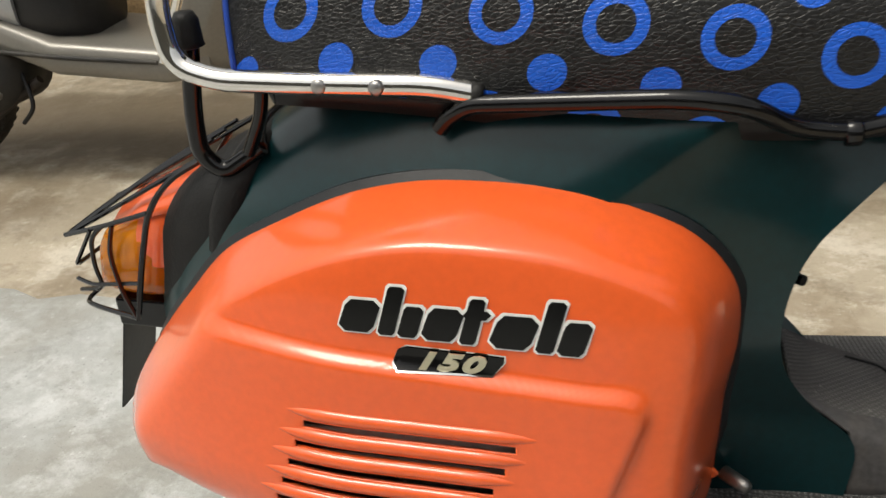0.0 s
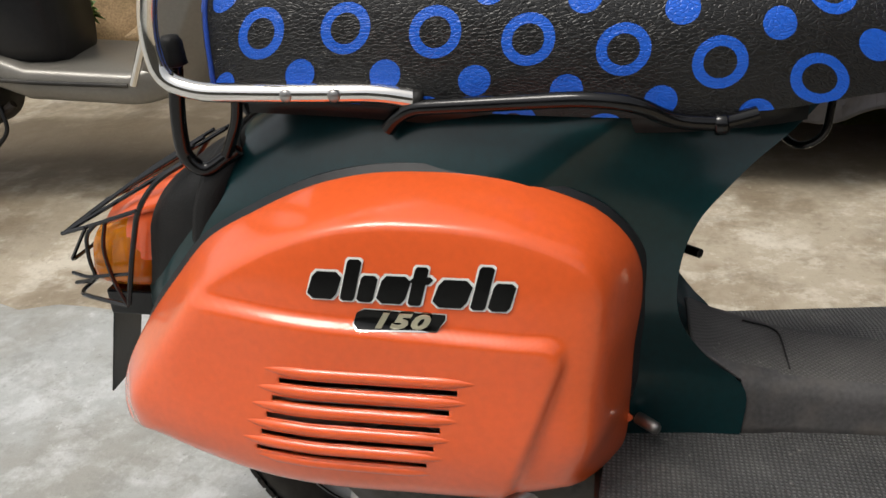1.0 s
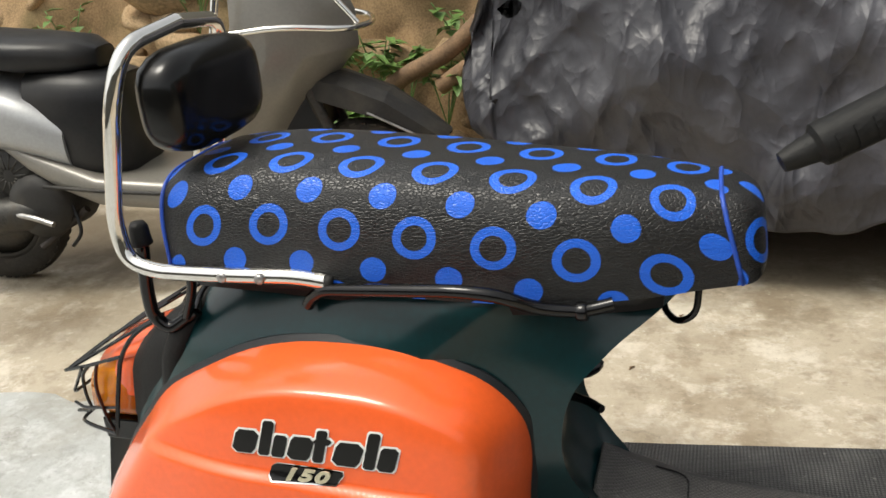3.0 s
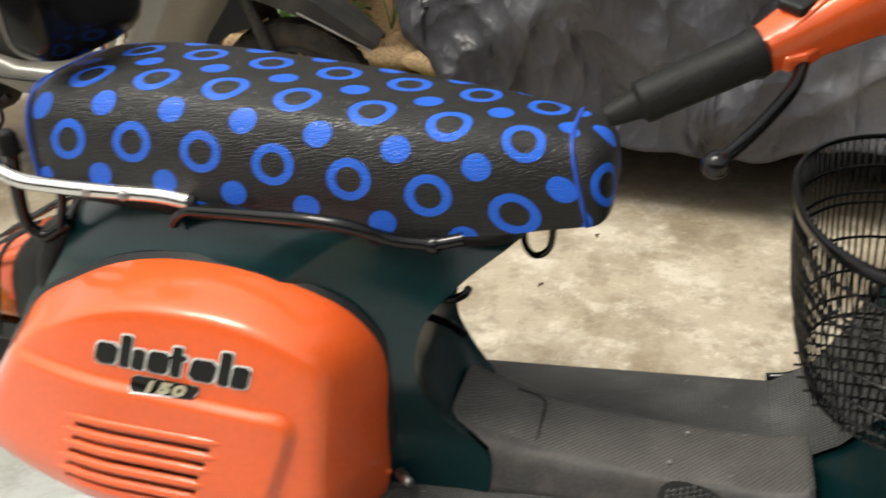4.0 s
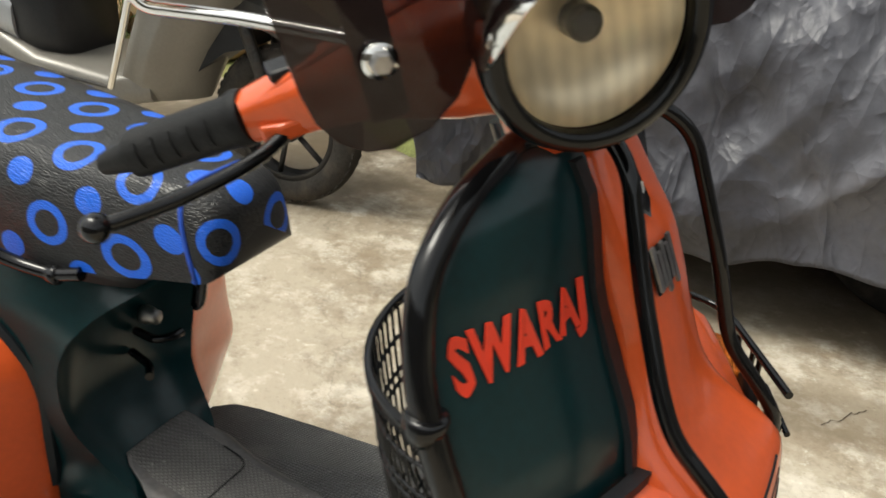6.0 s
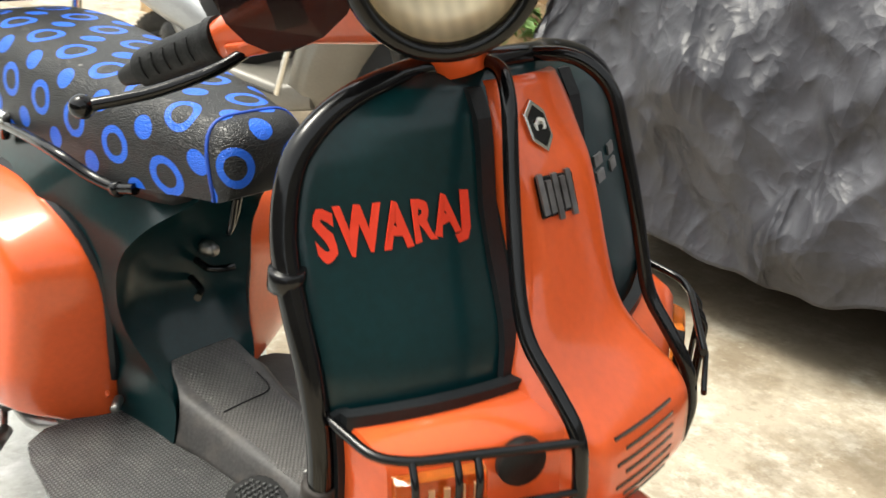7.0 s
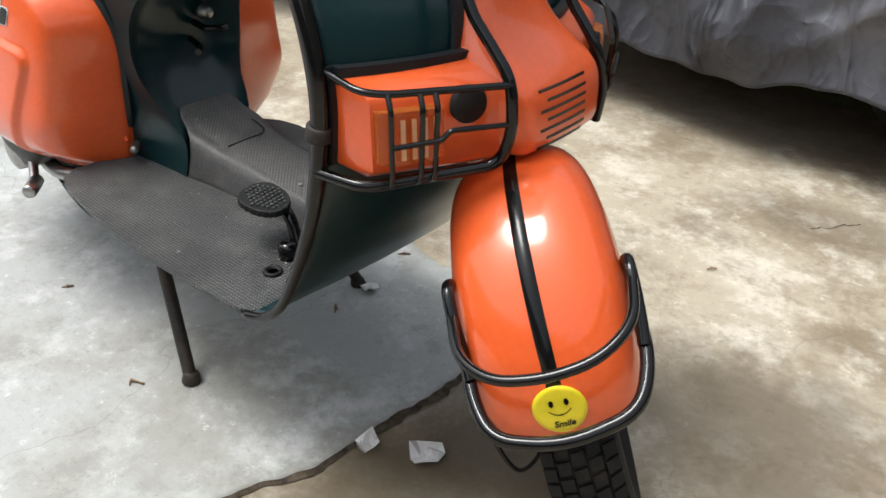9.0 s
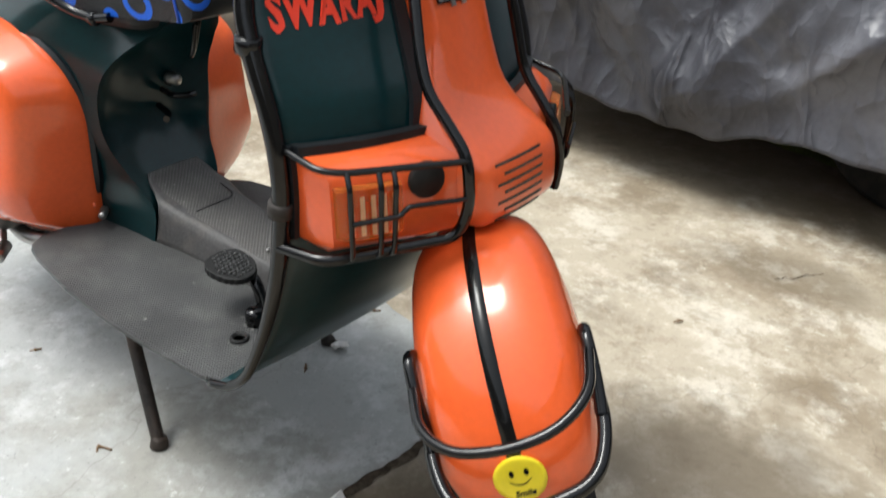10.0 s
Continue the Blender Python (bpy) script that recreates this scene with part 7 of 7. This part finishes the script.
    for z, xr, xf, w in ((0.29, -0.50, -0.27, 0.13), (0.36, -0.47, -0.24, 0.17), (0.46, -0.42, -0.19, 0.19), (0.56, -0.37, -0.115, 0.2), (0.64, -0.33, -0.03, 0.2), (0.70, -0.30, 0.03, 0.19), (0.80, -0.28, 0.03, 0.17), (0.92, -0.28, -0.02, 0.14), (1.0, -0.3, -0.1, 0.1)):
        d = xf - xr
        rings.append([(xr, -w * 0.98, z), (xr + d * 0.35, -w, z), (xr + d * 0.65, -w * 0.8, z), (xr + d * 0.9, -w * 0.35, z), (xf, 0, z), (xr + d * 0.9, w * 0.35, z), (xr + d * 0.65, w * 0.8, z), (xr + d * 0.35, w, z), (xr, w * 0.98, z), (xr + d * 0.15, w * 0.6, z), (xr + d * 0.2, 0, z), (xr + d * 0.15, -w * 0.6, z)])
    bevelled(part("front_shield", loft(bm, rings), GREYPAINT, g, "dusty grey front shield"), 0.006)
    bm = bmesh.new()
    rows = []
    for x, z, w, d in ((-0.15, 0.64, 0.07, 0.05), (-0.03, 0.615, 0.085, 0.065), (0.1, 0.56, 0.086, 0.055), (0.2, 0.485, 0.074, 0.04), (0.265, 0.43, 0.05, 0.018)):
        rows.append([(x - 0.02, -w, z - d), (x, -w * 0.96, z - 0.008), (x + 0.006, -w * 0.5, z + 0.012), (x + 0.01, 0, z + 0.016), (x + 0.006, w * 0.5, z + 0.012), (x, w * 0.96, z - 0.008), (x - 0.02, w, z - d)])
    bevelled(thick(part("front_fender", loft(bm, rows, closed=False), FENDERBLACK, g, "matt black angular front mudguard", smooth=False), 0.003), 0.002)
    tube("fender_edge", [(0.05, -0.088, 0.525), (0.17, -0.08, 0.46), (0.25, -0.053, 0.408)], 0.0035, STEEL, g)
    bm = bmesh.new()
    rings = [[(x, -0.075, z - 0.12), (x, -0.07, z), (x, 0.07, z), (x, 0.075, z - 0.12)] for x, z in ((-0.34, 0.42), (-0.27, 0.5), (-0.16, 0.58), (-0.08, 0.6))]
    part("inner_fender", loft(bm, rings), PLASTIC, g, "black inner wheel arch", smooth=False)
    for s in (-1, 1):
        tube("fork_leg", [(-0.12, s * 0.062, 0.6), (-0.045, s * 0.068, 0.4), (0.0, s * 0.066, 0.245)], 0.019, ENGINE, g)
        tube("mirror_stem", [(-0.36, s * 0.16, 1.02), (-0.36, s * 0.2, 1.12), (-0.38, s * 0.24, 1.2)], 0.006, PLASTIC, g, bend=0.02)
        tube("grip", [(-0.35, s * 0.1, 0.99), (-0.40, s * 0.22, 1.0), (-0.44, s * 0.33, 0.99)], 0.018, PLASTIC, g, bend=0.03)
    sections("headset", [(-0.38, 1.02, 0.05, 0.11), (-0.32, 1.035, 0.07, 0.16), (-0.24, 1.02, 0.065, 0.14), (-0.18, 1.0, 0.045, 0.09)], GREYPAINT, "grey handlebar cowl", 3)
    tube("leg_guard", [(-0.48, -0.2, 0.34), (-0.40, -0.225, 0.5), (-0.31, -0.225, 0.75), (-0.27, -0.2, 0.95), (-0.05, -0.16, 1.0)], 0.011, CHROME, g, bend=0.06)
    tube("crash_guard", [(-0.3, -0.215, 0.78), (-0.12, -0.2, 0.79), (0.04, -0.14, 0.765), (0.075, 0, 0.76), (0.04, 0.14, 0.765), (-0.12, 0.2, 0.79), (-0.3, 0.215, 0.78)], 0.009, CHROME, g, bend=0.06)
    tube("crash_guard", [(-0.2, -0.16, 0.98), (-0.06, -0.12, 0.93), (0.06, -0.1, 0.775)], 0.008, CHROME, g, bend=0.05)
    tube("floor_groove", [(-0.95, -0.182, 0.372), (-0.75, -0.189, 0.352), (-0.5, -0.189, 0.335)], 0.006, FENDERBLACK, g, bend=0.05)
    tube("centre_stand", [(-0.86, -0.13, 0.28), (-0.98, -0.14, 0.2), (-1.02, -0.17, 0.17)], 0.012, RUST, g)
    tube("cable", [(-0.9, -0.14, 0.30), (-0.88, -0.16, 0.22), (-0.92, -0.16, 0.17)], 0.006, PLASTIC, g, smooth=True)
    bm = bmesh.new()
    lathe(bm, [(0, -0.2), (0.05, -0.19), (0.06, -0.1), (0.055, 0.2), (0.03, 0.3), (0, 0.3)], (-1.25, -0.14, 0.26), (1, 0, 0.08), 20)
    part("silencer", bm, ENGINE, g, "dull metal silencer")
    bm = bmesh.new()
    lathe(bm, [(0, -0.12), (0.06, -0.115), (0.1, -0.1), (0.11, 0.06), (0.06, 0.1), (0, 0.1)], (-1.0, -0.06, 0.3), (0, 1, 0), 24)
    part("engine_case", bm, FENDERBLACK, g, "oily dark engine case")
    tube("kick_lever", [(-1.12, -0.17, 0.29), (-1.0, -0.2, 0.28), (-0.93, -0.21, 0.26)], 0.009, STEEL, g, bend=0.02)
    return g


build_grey_scooter()

# ---- bank of stones with weeds ----
bm = bmesh.new()
g_ = []
for i in range(90):
    x = -5.0 + i * 0.1
    col = []
    for j in range(20):
        t = j / 19
        y = 2.55 + 0.5 * t + 1.6 * max(0, t - 0.7)
        z = -0.05 + 1.3 * min(1, t / 0.75) ** 1.1
        k = noise.noise((x * 1.7, t * 4, 0)) * 0.14 + noise.noise((x * 6, t * 11, 3)) * 0.05
        col.append(bm.verts.new((x, y + k, z)))
    g_.append(col)
for a, b in zip(g_, g_[1:]):
    for j in range(19):
        bm.faces.new((a[j], b[j], b[j + 1], a[j + 1]))
tagged(part("bank", bm, MUD, None), "dry brown earth bank behind the yard", "bank", kind="structure")


def build_moss():
    bm = bmesh.new()
    cols = []
    for i in range(70):
        x = -4.2 + i * 0.07
        edge = lerp([(-4.2, 2.35), (-1.7, 2.3), (-1.4, 2.2), (-1.0, 1.97), (-0.8, 1.92), (0.7, 1.85)], x) + 0.05 * noise.noise((x * 3, 4.4, 0)) + 0.025 * noise.noise((x * 11, 2.4, 0))
        cols.append([bm.verts.new((x, edge + (2.75 - edge) * t, -0.012 + 0.07 * t ** 0.5 + 0.02 * noise.noise((x * 7, t * 5, 1)) * min(1, 5 * t))) for t in (j / 14 for j in range(15))])
    for a, b in zip(cols, cols[1:]):
        for j in range(14):
            bm.faces.new((a[j], b[j], b[j + 1], a[j + 1]))
    tagged(part("moss_strip", bm, MOSS, None), "damp mossy earth along the foot of the bank", "ground", kind="structure")


build_moss()


def stone_mesh(seed):
    bm = bmesh.new()
    bmesh.ops.create_icosphere(bm, subdivisions=2, radius=1)
    for v in bm.verts:
        k = 1 + 0.35 * noise.noise(v.co * 1.3 + Vector((seed * 7.1, 0, 0))) + 0.1 * noise.noise(v.co * 4 + Vector((0, seed * 3.3, 0)))
        v.co = Vector((v.co.x * 1.25, v.co.y * 0.8, v.co.z * 0.75)) * k
    me = bpy.data.meshes.new("stone")
    bm.to_mesh(me)
    bm.free()
    for p in me.polygons:
        p.use_smooth = True
    me.materials.append(STONE)
    return me


_stones = [stone_mesh(i) for i in range(6)]
rng = random.Random(4)
for i in range(110):
    x = rng.uniform(-4.2, 1.0)
    t = rng.random()
    ob = new("stone", _stones[i % 6])
    s = rng.uniform(0.05, 0.15) * (1.15 - 0.4 * t)
    ob.scale = (s * rng.uniform(0.9, 1.5), s, s * rng.uniform(0.6, 1.0))
    ob.location = (x, 2.5 + 0.42 * t, max(0.04, 1.15 * t))
    ob.rotation_euler = (rng.uniform(-0.4, 0.4), rng.uniform(-0.4, 0.4), rng.uniform(0, 3))
    tagged(ob, "rough brown stone in the bank", "stone", "stones of the bank")


for i, (x, y, w) in enumerate(((-1.28, 2.36, 0.1), (-1.08, 2.33, 0.12), (-0.86, 2.3, 0.11), (-0.66, 2.26, 0.1), (-1.5, 2.42, 0.1), (-1.75, 2.45, 0.12))):
    ob = new("stone", _stones[(i + 2) % 6])
    ob.scale = (w, 0.09, 0.075)
    ob.location = (x, y, 0.085)
    ob.rotation_euler = (0.1, 0.05 * (-1) ** i, 0.12 * math.sin(i * 2.1))
    tagged(ob, "flat brown stone edging the mossy strip", "stone", "stones of the bank")


def weed(at, seed, leaves=26, spread=0.16, height=0.3):
    r = random.Random(seed)
    w = thing("weed", "leafy green weed growing from the bank", "plant", "weeds on the bank", at)
    bm = bmesh.new()
    stems = []
    for i in range(5):
        a = r.uniform(0, 6.28)
        tip = Vector((math.cos(a) * spread * r.uniform(0.3, 1), math.sin(a) * spread * r.uniform(0.3, 1), height * r.uniform(0.6, 1)))
        mid = tip * 0.5 + Vector((0, 0, height * 0.12))
        sweep(bm, smooth_path([(0, 0, 0), mid, tip], 4), 0.003, 5)
        stems.append((mid, tip))
    part("stem", bm, LEAF, w)
    bm = bmesh.new()
    for i in range(leaves):
        mid, tip = stems[i % 5]
        p = Vector((0, 0, 0)).lerp(mid, 1).lerp(tip, r.random())
        a, e = r.uniform(0, 6.28), r.uniform(-0.5, 0.4)
        d = Vector((math.cos(a) * math.cos(e), math.sin(a) * math.cos(e), math.sin(e)))
        side = d.cross(Vector((0, 0, 1))).normalized()
        L, W = r.uniform(0.05, 0.09), r.uniform(0.018, 0.03)
        up = side.cross(d)
        pts = [p, p + d * L * 0.4 + side * W + up * 0.004, p + d * L - up * 0.012, p + d * L * 0.4 - side * W + up * 0.004]
        m = p + d * L * 0.45 - up * 0.006
        vs = [bm.verts.new(q) for q in pts]
        c = bm.verts.new(m)
        for k in range(4):
            bm.faces.new((vs[k], vs[(k + 1) % 4], c))
    part("foliage", bm, LEAF, w)
    return w


for i, (x, y, z, n_, h) in enumerate(((-1.35, 2.42, 0.25, 40, 0.35), (-1.6, 2.5, 0.5, 40, 0.3), (-0.95, 2.45, 0.35, 44, 0.35), (-0.8, 2.5, 0.6, 44, 0.35), (-1.15, 2.55, 0.75, 36, 0.3), (-2.2, 2.5, 0.6, 36, 0.3), (-2.9, 2.5, 0.45, 30, 0.3), (-0.6, 2.5, 0.3, 36, 0.3), (-1.9, 2.45, 0.2, 30, 0.25), (-0.3, 2.6, 0.85, 30, 0.3), (-2.6, 2.3, 0.02, 60, 0.25), (-2.45, 2.35, 0.1, 60, 0.28), (-2.72, 2.35, 0.18, 50, 0.25), (-1.42, 2.3, 0.12, 60, 0.25), (-1.25, 2.28, 0.1, 60, 0.3), (-1.2, 2.35, 0.3, 60, 0.25), (-1.55, 2.4, 0.3, 50, 0.25), (-1.05, 2.35, 0.2, 50, 0.3))):
    weed((x, y, z), i + 3, n_, 0.2, h)
for i in range(3):
    r = random.Random(i + 50)
    x = -1.3 + i * 0.35
    tagged(tube("dead_branch", [(x - 0.1, 2.3, 0.28 + 0.1 * i), (x + 0.1, 2.28, 0.42 + 0.08 * i), (x + 0.3, 2.32, 0.52 + 0.1 * i), (x + 0.5, 2.4, 0.7)], 0.035, BARK, None, smooth=True), "dry brown branch lying on the bank", "branch", "branches")

# ---- litter ----
def scrap(at, size, seed, label, material=PAPER):
    r = random.Random(seed)
    bm = bmesh.new()
    k = 9
    pts = [((0.6 + 0.5 * r.random()) * size * math.cos(2 * math.pi * i / k), (0.6 + 0.5 * r.random()) * size * math.sin(2 * math.pi * i / k) * 1.2) for i in range(k)]
    rings = [[(a * q, b * q, 0.003 + 0.012 * (noise.noise((a * q * 60 + seed, b * q * 60, 0)) + 0.5) * (0.4 + q)) for a, b in pts] for q in (1, 0.66, 0.33, 0.03)]
    ob = thick(part("paper_scrap", loft(bm, rings, caps=False), material, None, smooth=False), 0.0006)
    ob.location = at
    return tagged(ob, label, "paper", "litter on the floor")


scrap((0.330, -0.100, 0.0), 0.021, 1, "crumpled scrap of torn white paper")
scrap((0.412, -0.056, 0.0), 0.028, 5, "crumpled scrap of torn white paper")
scrap((0.045, 0.20, 0.0), 0.02, 9, "torn paper under the stand foot")
for i, (x, y) in enumerate(((-0.379, -0.204), (-0.048, -0.273), (0.0, 0.331), (-0.09, 1.178), (0.05, 0.1), (-0.2, 0.9), (0.5, 0.75))):
    bm = bmesh.new()
    r = random.Random(i)
    z = 0.006 if x < 0.2 and y < 0.4 else 0.001
    sweep(bm, smooth_path([(x, y, z), (x + r.uniform(-0.01, 0.01), y + 0.008, z + 0.002), (x + r.uniform(-0.02, 0.02), y + 0.018, z)], 4), [0.0015] * 4 + [0.004] + [0.002] * 4, 6)
    tagged(part("twig", bm, BARK, None), "small dry leaf or twig on the floor", "debris", "litter on the floor")

# ---- unseen plain walls, added to block low sky light round the yard ----
for nm, lo, hi in (("unseen_wall_south", (-7, -4.2, -0.05), (6.2, -4.0, 2.1)), ("unseen_wall_north", (-8, 5.2, -0.05), (8, 5.4, 4.0)), ("unseen_wall_east", (6.0, -4.0, -0.05), (6.2, 5.2, 3.2))):
    bm = bmesh.new()
    box(bm, lo, hi)
    tagged(part(nm, bm, PLASTER, None, smooth=False), "unseen plain wall added to block low light", "wall", kind="structure")
